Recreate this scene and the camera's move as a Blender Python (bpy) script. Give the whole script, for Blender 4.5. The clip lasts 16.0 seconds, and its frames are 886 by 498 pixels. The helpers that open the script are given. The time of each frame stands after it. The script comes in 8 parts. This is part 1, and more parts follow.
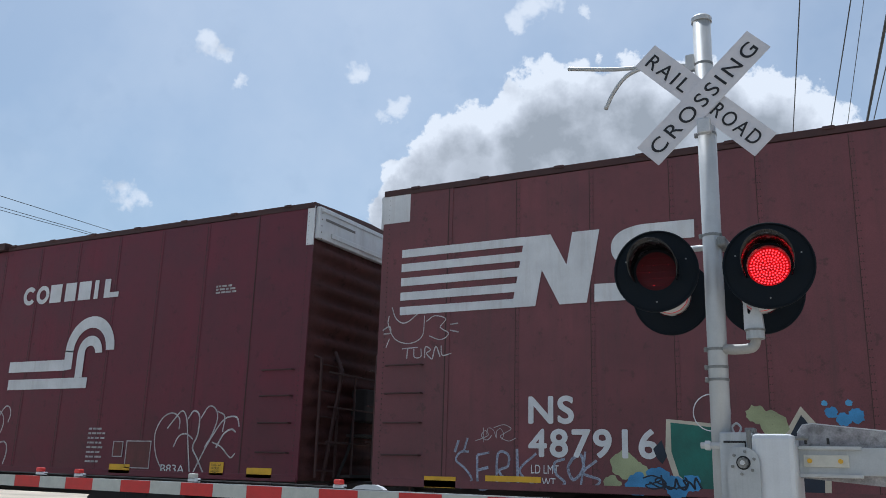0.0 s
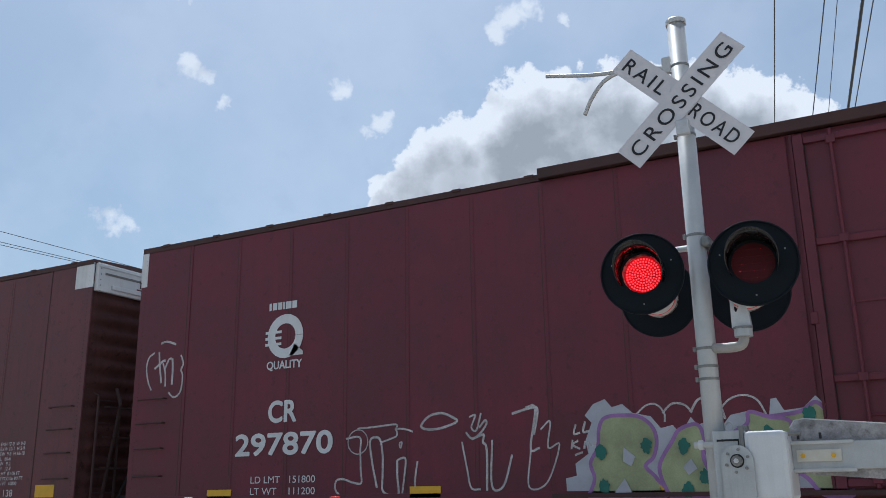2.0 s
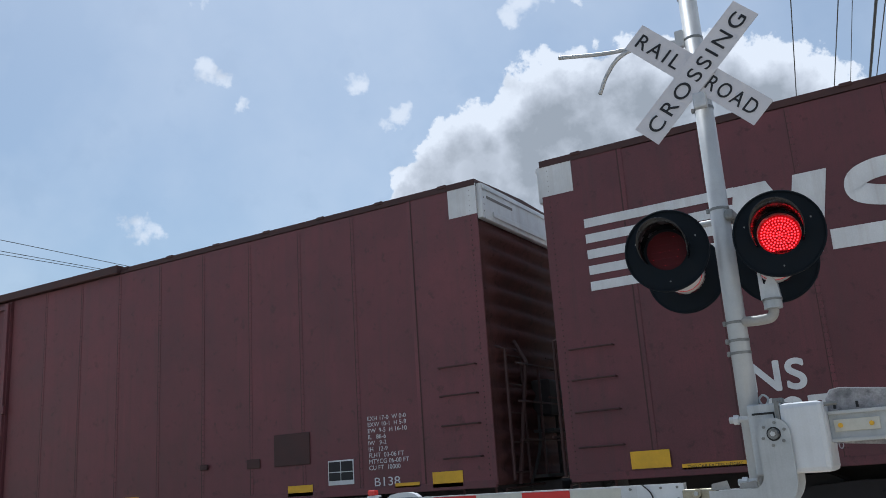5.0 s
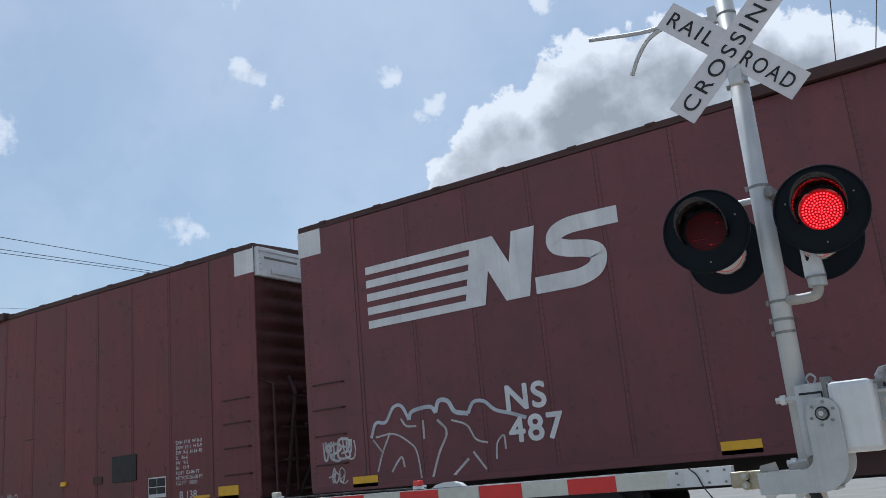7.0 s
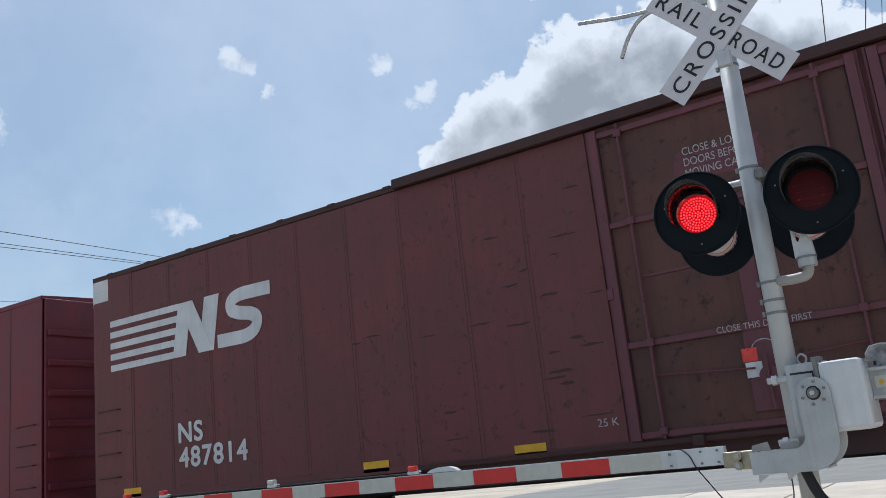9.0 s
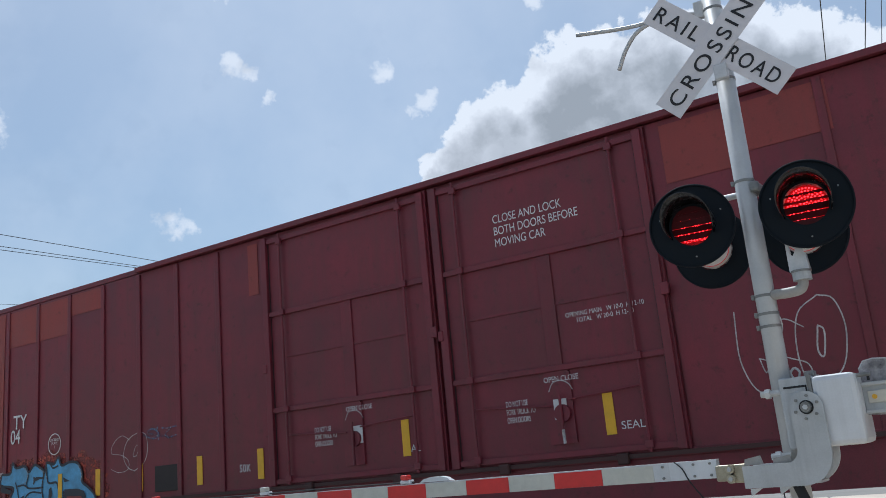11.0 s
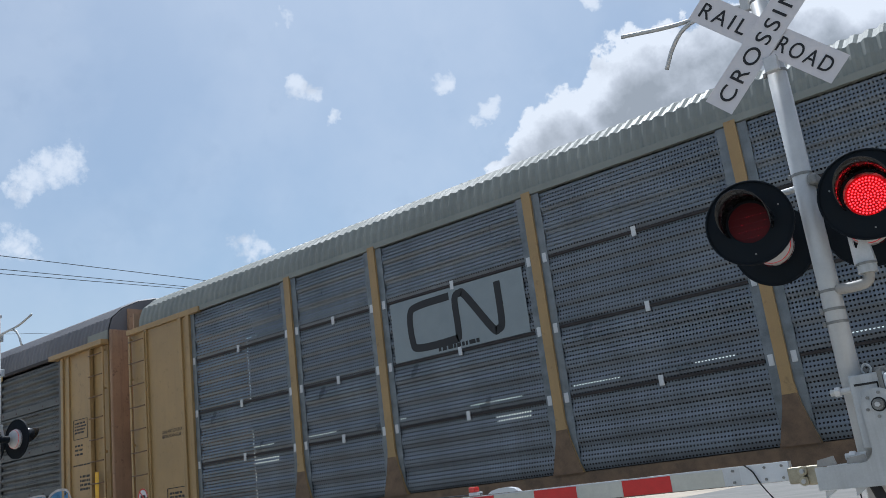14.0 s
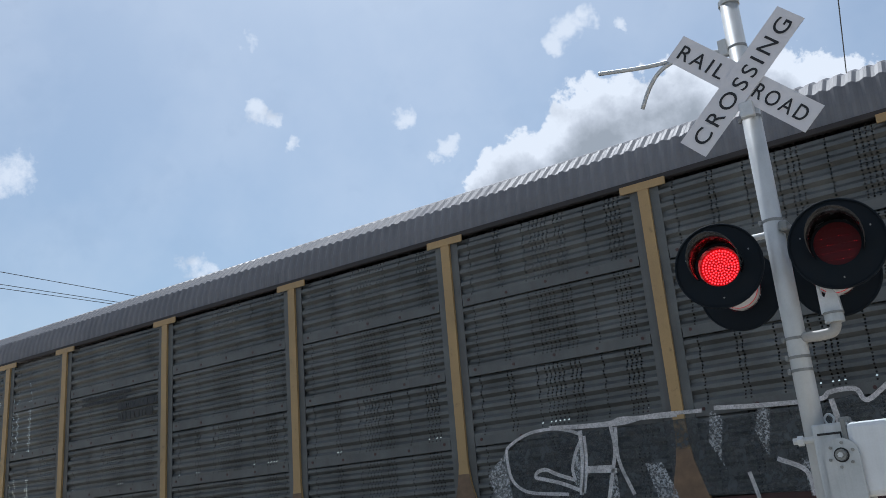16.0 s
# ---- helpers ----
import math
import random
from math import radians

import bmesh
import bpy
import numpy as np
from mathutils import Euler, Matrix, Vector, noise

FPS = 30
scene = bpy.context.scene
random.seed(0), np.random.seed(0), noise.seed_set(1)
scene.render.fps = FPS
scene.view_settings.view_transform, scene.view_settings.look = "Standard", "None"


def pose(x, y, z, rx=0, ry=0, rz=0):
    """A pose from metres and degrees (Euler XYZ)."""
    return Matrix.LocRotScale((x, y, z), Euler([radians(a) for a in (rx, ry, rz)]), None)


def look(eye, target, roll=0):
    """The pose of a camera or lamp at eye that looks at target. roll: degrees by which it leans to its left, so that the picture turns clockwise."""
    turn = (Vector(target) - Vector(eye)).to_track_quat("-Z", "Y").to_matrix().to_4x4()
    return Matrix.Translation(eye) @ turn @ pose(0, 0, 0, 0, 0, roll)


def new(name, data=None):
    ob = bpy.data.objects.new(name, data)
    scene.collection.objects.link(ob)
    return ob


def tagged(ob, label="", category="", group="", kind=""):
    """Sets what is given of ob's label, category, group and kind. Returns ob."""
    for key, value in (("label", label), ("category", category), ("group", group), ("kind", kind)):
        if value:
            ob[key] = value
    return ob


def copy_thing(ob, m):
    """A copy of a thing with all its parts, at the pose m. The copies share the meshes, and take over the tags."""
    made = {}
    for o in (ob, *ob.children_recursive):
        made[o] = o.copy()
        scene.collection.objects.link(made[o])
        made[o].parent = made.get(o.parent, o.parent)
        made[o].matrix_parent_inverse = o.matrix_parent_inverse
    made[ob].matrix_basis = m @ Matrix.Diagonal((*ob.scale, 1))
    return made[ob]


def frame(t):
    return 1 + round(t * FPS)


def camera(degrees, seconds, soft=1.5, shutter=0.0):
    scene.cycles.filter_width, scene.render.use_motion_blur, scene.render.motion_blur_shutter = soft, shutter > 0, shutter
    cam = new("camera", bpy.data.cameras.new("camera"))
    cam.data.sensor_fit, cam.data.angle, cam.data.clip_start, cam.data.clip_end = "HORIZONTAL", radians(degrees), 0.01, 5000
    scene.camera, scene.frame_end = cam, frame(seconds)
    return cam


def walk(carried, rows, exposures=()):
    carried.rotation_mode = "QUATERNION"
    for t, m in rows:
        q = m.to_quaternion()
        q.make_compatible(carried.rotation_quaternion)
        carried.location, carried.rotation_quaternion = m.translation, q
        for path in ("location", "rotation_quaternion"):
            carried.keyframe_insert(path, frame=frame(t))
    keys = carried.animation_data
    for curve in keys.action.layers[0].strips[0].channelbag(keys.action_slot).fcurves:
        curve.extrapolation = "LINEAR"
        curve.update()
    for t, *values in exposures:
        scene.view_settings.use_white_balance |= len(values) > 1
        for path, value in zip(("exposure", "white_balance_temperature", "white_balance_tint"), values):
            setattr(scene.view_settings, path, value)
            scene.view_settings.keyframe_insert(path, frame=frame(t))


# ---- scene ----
EXPOSURE, KELVIN, TINT = -0.12, 5660, 9
cam = camera(53.53, 16.0, soft=0.9)
# seconds, place of the camera, yaw, pitch, roll
PATH = [
    (0.0, -0.086, -0.078, 1.129, 28.39, 14.48, -1.69),
    (0.5, -0.070, -0.072, 1.132, 27.93, 14.77, -0.64),
    (1.0, -0.069, -0.072, 1.132, 28.63, 14.61, 0.23),
    (1.5, -0.065, -0.066, 1.122, 28.64, 14.96, 0.44),
    (2.0, -0.056, -0.064, 1.120, 28.39, 15.29, 0.87),
    (2.5, -0.048, -0.053, 1.125, 27.65, 15.79, 0.90),
    (3.0, -0.030, -0.055, 1.126, 27.05, 16.11, 1.32),
    (3.5, -0.022, -0.058, 1.126, 27.12, 15.94, 1.86),
    (4.0, -0.016, -0.038, 1.130, 27.52, 15.60, 2.44),
    (4.5, -0.019, -0.032, 1.130, 28.65, 15.19, 3.29),
    (5.0, -0.033, -0.043, 1.129, 30.93, 14.66, 3.76),
    (7.5, -0.023, -0.007, 1.122, 33.93, 14.11, 5.19),
    (8.2, -0.026, -0.000, 1.108, 33.34, 13.48, 5.83),
    (8.5, -0.024, -0.008, 1.108, 33.66, 13.36, 6.07),
    (11.0, 0.011, 0.006, 1.115, 33.43, 13.91, 5.28),
    (11.5, 0.006, 0.006, 1.105, 34.10, 12.72, 5.37),
    (12.0, 0.002, 0.004, 1.110, 35.80, 12.38, 5.85),
    (12.5, 0.004, 0.031, 1.123, 37.66, 12.90, 6.58),
    (13.0, 0.042, 0.030, 1.124, 38.06, 13.71, 7.04),
    (13.5, 0.078, 0.048, 1.126, 38.47, 14.55, 6.87),
    (14.0, 0.133, 0.061, 1.119, 38.68, 15.07, 7.08),
    (14.5, 0.171, 0.097, 1.106, 37.94, 15.02, 7.55),
    (15.0, 0.153, 0.117, 1.103, 37.57, 14.56, 6.85),
    (15.5, 0.042, 0.132, 1.110, 36.29, 15.32, 4.78),
    (16.0, -0.054, 0.114, 1.108, 34.71, 16.94, 4.69),
]
walk(cam, [(t, pose(x, y, z, 90 + p, r, w)) for t, x, y, z, w, p, r in PATH], exposures=[(0, EXPOSURE, KELVIN, TINT), (16, EXPOSURE, KELVIN, TINT)])
# seconds and metres that the train has run
RUN = [
    (0.0, -0.00),
    (0.5, 5.98),
    (1.0, 11.94),
    (1.5, 17.91),
    (2.0, 23.89),
    (2.5, 29.81),
    (3.0, 35.71),
    (3.5, 41.63),
    (4.0, 47.50),
    (4.5, 53.37),
    (5.0, 59.21),
    (7.5, 88.30),
    (8.2, 96.41),
    (8.5, 99.87),
    (11.0, 128.71),
    (11.5, 134.47),
    (12.0, 140.19),
    (12.5, 145.87),
    (13.0, 151.53),
    (13.5, 157.22),
    (14.0, 162.89),
    (14.5, 168.56),
    (15.0, 174.23),
    (15.5, 179.89),
    (16.0, 185.61),
]

# ---- light ----
SUN_AZ, SUN_EL = 38.0, 62.0
world = bpy.data.worlds.new("sky")
scene.world = world
world.use_nodes = True


def nd(nt, kind, **kw):
    n = nt.nodes.new(kind)
    for k, v in kw.items():
        if k == "inp":
            for name, val in v.items():
                n.inputs[name].default_value = val
        elif k == "op":
            n.operation = v
    return n


def direction(az, el):
    a, e = radians(az), radians(el)
    return (-math.sin(a) * math.cos(e), math.cos(a) * math.cos(e), math.sin(e))


# clouds: bearing (degrees left of straight across the track), elevation, radius
CLOUDS = [
    (31.2, 18.8, 1.9), (29.2, 20.0, 2.4), (26.8, 20.8, 2.9), (24.4, 21.3, 2.8), (21.8, 23.5, 2.8), (19.2, 22.4, 3.5), (16.2, 23.5, 3.1), (13.2, 22.8, 3.4), (10.2, 22.3, 3.4), (7.4, 21.8, 3.3), (4.6, 20.4, 2.7),
    (30.5, 17.0, 3.0), (24.0, 17.5, 4.5), (16.0, 17.0, 6.0), (6.0, 16.0, 5.5), (2.2, 17.2, 3.4), (-2.4, 15.5, 2.2),
    (32.2, 23.5, 0.85), (33.3, 22.9, 0.6), (22.7, 29.8, 1.25), (21.3, 30.3, 0.9), (24.0, 29.2, 0.7), (19.2, 29.5, 0.5), (45.5, 26.0, 0.95), (44.4, 25.7, 0.7), (43.1, 24.2, 0.6), (35.2, 25.5, 0.75), (45.8, 30.6, 0.7),
    (49.9, 16.5, 1.1), (49.2, 16.0, 0.9), (61.3, 21.8, 1.5), (62.4, 20.9, 1.4), (63.4, 20.2, 1.2), (63.6, 16.7, 1.4),
    (-24.0, 24.0, 8.0), (-50.0, 35.0, 9.0), (95.0, 28.0, 9.0), (150.0, 30.0, 12.0), (-110.0, 25.0, 12.0), (-150.0, 50.0, 12.0), (120.0, 55.0, 9.0),
]


def cloud_field(nt, vec, clouds):
    """How deep inside a cloud each direction lies: 0 outside, 1 in the middle."""
    last = None
    for az, el, rad in clouds:
        dot = nd(nt, "ShaderNodeVectorMath", op="DOT_PRODUCT")
        nt.links.new(vec, dot.inputs[0])
        dot.inputs[1].default_value = direction(az, el)
        mr = nd(nt, "ShaderNodeMapRange", inp={"From Min": math.cos(radians(rad * 1.27)), "From Max": math.cos(radians(rad * 0.1)), "To Max": 1.0})
        nt.links.new(dot.outputs["Value"], mr.inputs["Value"])
        if last is None:
            last = mr.outputs[0]
        else:
            mx = nd(nt, "ShaderNodeMath", op="MAXIMUM")
            nt.links.new(last, mx.inputs[0])
            nt.links.new(mr.outputs[0], mx.inputs[1])
            last = mx.outputs[0]
    return last


def ruffled(nt, vec, scale, amount, to):
    """The direction moved about by noise, so that the clouds billow."""
    lk = nt.links.new
    warp = nd(nt, "ShaderNodeTexNoise", inp={"Scale": scale, "Detail": 8.0, "Roughness": 0.58})
    lk(vec, warp.inputs["Vector"])
    cen = nd(nt, "ShaderNodeVectorMath", op="SUBTRACT")
    lk(warp.outputs["Color"], cen.inputs[0])
    cen.inputs[1].default_value = (0.5, 0.5, 0.5 - to)
    scl = nd(nt, "ShaderNodeVectorMath", op="SCALE")
    lk(cen.outputs[0], scl.inputs[0])
    scl.inputs["Scale"].default_value = amount
    add = nd(nt, "ShaderNodeVectorMath", op="ADD")
    lk(vec, add.inputs[0])
    lk(scl.outputs[0], add.inputs[1])
    nrm = nd(nt, "ShaderNodeVectorMath", op="NORMALIZE")
    lk(add.outputs[0], nrm.inputs[0])
    return nrm.outputs[0]


def build_sky():
    nt = world.node_tree
    nt.nodes.clear()
    lk = nt.links.new
    out = nd(nt, "ShaderNodeOutputWorld")
    sky = nd(nt, "ShaderNodeTexSky")
    sky.sky_type, sky.sun_disc = "NISHITA", False
    sky.sun_elevation, sky.sun_rotation = radians(SUN_EL), radians(-SUN_AZ)
    sky.air_density, sky.dust_density, sky.ozone_density = 1.0, 2.2, 1.0
    tc = nd(nt, "ShaderNodeTexCoord")
    gen = tc.outputs["Generated"]
    deep = cloud_field(nt, ruffled(nt, gen, 22.0, 0.055, 0.0), [c for c in CLOUDS if c[2] > 1.8])
    fine = nd(nt, "ShaderNodeTexNoise", inp={"Scale": 46.0, "Detail": 9.0, "Roughness": 0.6})
    lk(gen, fine.inputs["Vector"])
    fr = nd(nt, "ShaderNodeMapRange", inp={"From Min": 0.25, "From Max": 0.75, "To Min": -0.30, "To Max": 0.30})
    lk(fine.outputs[0], fr.inputs["Value"])
    s = nd(nt, "ShaderNodeMath", op="ADD")
    lk(deep, s.inputs[0])
    lk(fr.outputs[0], s.inputs[1])
    edge = nd(nt, "ShaderNodeMapRange", inp={"From Min": 0.20, "From Max": 0.42})
    edge.interpolation_type = "SMOOTHSTEP"
    lk(s.outputs[0], edge.inputs["Value"])
    has = nd(nt, "ShaderNodeMapRange", inp={"From Min": 0.02, "From Max": 0.24})
    lk(deep, has.inputs["Value"])
    dens = nd(nt, "ShaderNodeMath", op="MULTIPLY")
    lk(edge.outputs[0], dens.inputs[0])
    lk(has.outputs[0], dens.inputs[1])
    # small thin clouds with soft edges
    thin = cloud_field(nt, ruffled(nt, gen, 34.0, 0.04, 0.0), [c for c in CLOUDS if c[2] <= 1.8])
    tn = nd(nt, "ShaderNodeMapRange", inp={"From Min": 0.30, "From Max": 0.70, "To Min": -0.72, "To Max": 0.30})
    lk(fine.outputs[0], tn.inputs["Value"])
    ts = nd(nt, "ShaderNodeMath", op="ADD")
    lk(thin, ts.inputs[0])
    lk(tn.outputs[0], ts.inputs[1])
    te = nd(nt, "ShaderNodeMapRange", inp={"From Min": 0.0, "From Max": 1.0, "To Max": 0.80})
    te.interpolation_type = "SMOOTHSTEP"
    lk(ts.outputs[0], te.inputs["Value"])
    tm = nd(nt, "ShaderNodeMapRange", inp={"From Min": 0.0, "From Max": 0.3})
    lk(thin, tm.inputs["Value"])
    wisp = nd(nt, "ShaderNodeMath", op="MULTIPLY")
    lk(te.outputs[0], wisp.inputs[0])
    lk(tm.outputs[0], wisp.inputs[1])
    # sunlight comes from above: cloud that lies over a place greys it
    over = cloud_field(nt, ruffled(nt, gen, 15.0, 0.075, 0.42), CLOUDS[:17])
    relief = nd(nt, "ShaderNodeTexNoise", inp={"Scale": 17.0, "Detail": 7.0, "Roughness": 0.55})
    lk(gen, relief.inputs["Vector"])
    rr = nd(nt, "ShaderNodeMapRange", inp={"From Min": 0.34, "From Max": 0.68, "To Min": -0.34, "To Max": 0.34})
    lk(relief.outputs[0], rr.inputs["Value"])
    cm = nd(nt, "ShaderNodeMath", op="ADD")
    lk(over, cm.inputs[0])
    lk(rr.outputs[0], cm.inputs[1])
    ramp = nd(nt, "ShaderNodeValToRGB")
    ramp.color_ramp.elements[0].position = 0.10
    ramp.color_ramp.elements[0].color = (1.0, 1.0, 1.0, 1)
    ramp.color_ramp.elements[1].position = 1.0
    ramp.color_ramp.elements[1].color = (0.43, 0.45, 0.47, 1)
    ramp.color_ramp.elements.new(0.50).color = (0.72, 0.73, 0.75, 1)
    lk(cm.outputs[0], ramp.inputs[0])
    veil = nd(nt, "ShaderNodeTexNoise", inp={"Scale": 3.2, "Detail": 5.0, "Roughness": 0.6})
    lk(gen, veil.inputs["Vector"])
    vr = nd(nt, "ShaderNodeMapRange", inp={"From Min": 0.42, "From Max": 0.8, "To Min": 0.06, "To Max": 0.36})
    lk(veil.outputs[0], vr.inputs["Value"])
    dm = nd(nt, "ShaderNodeMath", op="MAXIMUM")
    lk(dens.outputs[0], dm.inputs[0])
    lk(vr.outputs[0], dm.inputs[1])
    dw = nd(nt, "ShaderNodeMath", op="MAXIMUM")
    lk(dm.outputs[0], dw.inputs[0])
    lk(wisp.outputs[0], dw.inputs[1])
    b1 = nd(nt, "ShaderNodeBackground", inp={"Strength": 0.105})
    air = nd(nt, "ShaderNodeVectorMath", op="MULTIPLY")
    lk(sky.outputs[0], air.inputs[0])
    air.inputs[1].default_value = (0.96, 1.02, 0.96)
    lk(air.outputs[0], b1.inputs["Color"])
    b2 = nd(nt, "ShaderNodeBackground", inp={"Strength": 0.92})
    lk(ramp.outputs[0], b2.inputs["Color"])
    mix = nd(nt, "ShaderNodeMixShader")
    lk(dw.outputs[0], mix.inputs[0])
    lk(b1.outputs[0], mix.inputs[1])
    lk(b2.outputs[0], mix.inputs[2])
    lk(mix.outputs[0], out.inputs["Surface"])


build_sky()
sun = new("sun", bpy.data.lights.new("sun", "SUN"))
sun.data.energy, sun.data.angle, sun.data.color = 4.4, radians(0.6), (1.0, 0.95, 0.88)
sun.matrix_world = look(Vector(direction(SUN_AZ, SUN_EL)) * 50, (0, 0, 0))


# ---- materials ----
MATS = {}


def mat(name, col, rough=0.6, metal=0.0, var=0.2, scale=3.0, bump=0.15, streak=0.0, dirt=(0.10, 0.07, 0.05), dirt_amt=0.0, fine=90.0, spec=0.5, rnd=0.0, chip=0.0):
    """Paint, metal or stone: colour that varies at two scales, vertical streaks, dirt and fine relief."""
    if name in MATS:
        return MATS[name]
    m = bpy.data.materials.new(name)
    MATS[name] = m
    m.use_nodes = True
    nt = m.node_tree
    lk = nt.links.new
    b = nt.nodes["Principled BSDF"]
    b.inputs["Metallic"].default_value = metal
    b.inputs["Specular IOR Level"].default_value = spec
    tc = nd(nt, "ShaderNodeTexCoord")
    at = tc.outputs["Object"]
    if chip:
        own = nd(nt, "ShaderNodeObjectInfo")
        far = nd(nt, "ShaderNodeVectorMath", op="SCALE")
        far.inputs[0].default_value = (41.0, 7.0, 23.0)
        lk(own.outputs["Random"], far.inputs["Scale"])
        moved = nd(nt, "ShaderNodeVectorMath", op="ADD")
        lk(at, moved.inputs[0])
        lk(far.outputs[0], moved.inputs[1])
        at = moved.outputs[0]
    n1 = nd(nt, "ShaderNodeTexNoise", inp={"Scale": scale, "Detail": 6.0, "Roughness": 0.6})
    n2 = nd(nt, "ShaderNodeTexNoise", inp={"Scale": fine, "Detail": 3.0})
    lk(at, n1.inputs["Vector"])
    lk(at, n2.inputs["Vector"])
    r1 = nd(nt, "ShaderNodeMapRange", inp={"From Min": 0.3, "From Max": 0.7, "To Min": 1 - var, "To Max": 1 + var})
    lk(n1.outputs[0], r1.inputs["Value"])
    r2 = nd(nt, "ShaderNodeMapRange", inp={"From Min": 0.3, "From Max": 0.7, "To Min": 1 - var * (0.55 if chip else 0.3), "To Max": 1 + var * (0.55 if chip else 0.3)})
    lk(n2.outputs[0], r2.inputs["Value"])
    mul = nd(nt, "ShaderNodeMath", op="MULTIPLY")
    lk(r1.outputs[0], mul.inputs[0])
    lk(r2.outputs[0], mul.inputs[1])
    fac = mul.outputs[0]
    if rnd:
        oi = nd(nt, "ShaderNodeObjectInfo")
        rr = nd(nt, "ShaderNodeMapRange", inp={"To Min": 1 - rnd, "To Max": 1 + rnd})
        lk(oi.outputs["Random"], rr.inputs["Value"])
        m2 = nd(nt, "ShaderNodeMath", op="MULTIPLY")
        lk(fac, m2.inputs[0])
        lk(rr.outputs[0], m2.inputs[1])
        fac = m2.outputs[0]
    vm = nd(nt, "ShaderNodeVectorMath", op="SCALE")
    vm.inputs[0].default_value = col
    lk(fac, vm.inputs["Scale"])
    colour = vm.outputs[0]
    if streak or dirt_amt:
        mp = nd(nt, "ShaderNodeMapping", inp={"Scale": (5.0, 5.0, 0.22)})
        lk(at, mp.inputs["Vector"])
        n3 = nd(nt, "ShaderNodeTexNoise", inp={"Scale": 1.6, "Detail": 7.0, "Roughness": 0.7})
        lk(mp.outputs[0], n3.inputs["Vector"])
        r3 = nd(nt, "ShaderNodeMapRange", inp={"From Min": 0.48, "From Max": 0.78, "To Min": 0.0, "To Max": min(1.0, max(streak, dirt_amt) * 1.25)})
        lk(n3.outputs[0], r3.inputs["Value"])
        mx = nd(nt, "ShaderNodeMix")
        mx.data_type = "RGBA"
        lk(r3.outputs[0], mx.inputs[0])
        lk(colour, mx.inputs[6])
        mx.inputs[7].default_value = (*dirt, 1)
        colour = mx.outputs[2]
    if chip:
        n4 = nd(nt, "ShaderNodeTexNoise", inp={"Scale": 7.0, "Detail": 9.0, "Roughness": 0.72})
        lk(at, n4.inputs["Vector"])
        r4 = nd(nt, "ShaderNodeMapRange", inp={"From Min": 0.57, "From Max": 0.66, "To Min": 0.0, "To Max": min(1.0, chip * 1.3)})
        lk(n4.outputs[0], r4.inputs["Value"])
        m4 = nd(nt, "ShaderNodeMix")
        m4.data_type = "RGBA"
        lk(r4.outputs[0], m4.inputs[0])
        lk(colour, m4.inputs[6])
        m4.inputs[7].default_value = (*(v * 0.55 for v in dirt), 1)
        colour = m4.outputs[2]
    lk(colour, b.inputs["Base Color"])
    rr = nd(nt, "ShaderNodeMapRange", inp={"From Min": 0.3, "From Max": 0.7, "To Min": max(0.03, rough - 0.1), "To Max": min(1, rough + 0.1)})
    lk(n1.outputs[0], rr.inputs["Value"])
    lk(rr.outputs[0], b.inputs["Roughness"])
    if bump:
        bp = nd(nt, "ShaderNodeBump", inp={"Strength": bump, "Distance": 0.01})
        nb = nd(nt, "ShaderNodeTexNoise", inp={"Scale": scale * 0.7, "Detail": 5.0})
        lk(at, nb.inputs["Vector"])
        lk(nb.outputs[0], bp.inputs["Height"])
        lk(bp.outputs[0], b.inputs["Normal"])
    return m


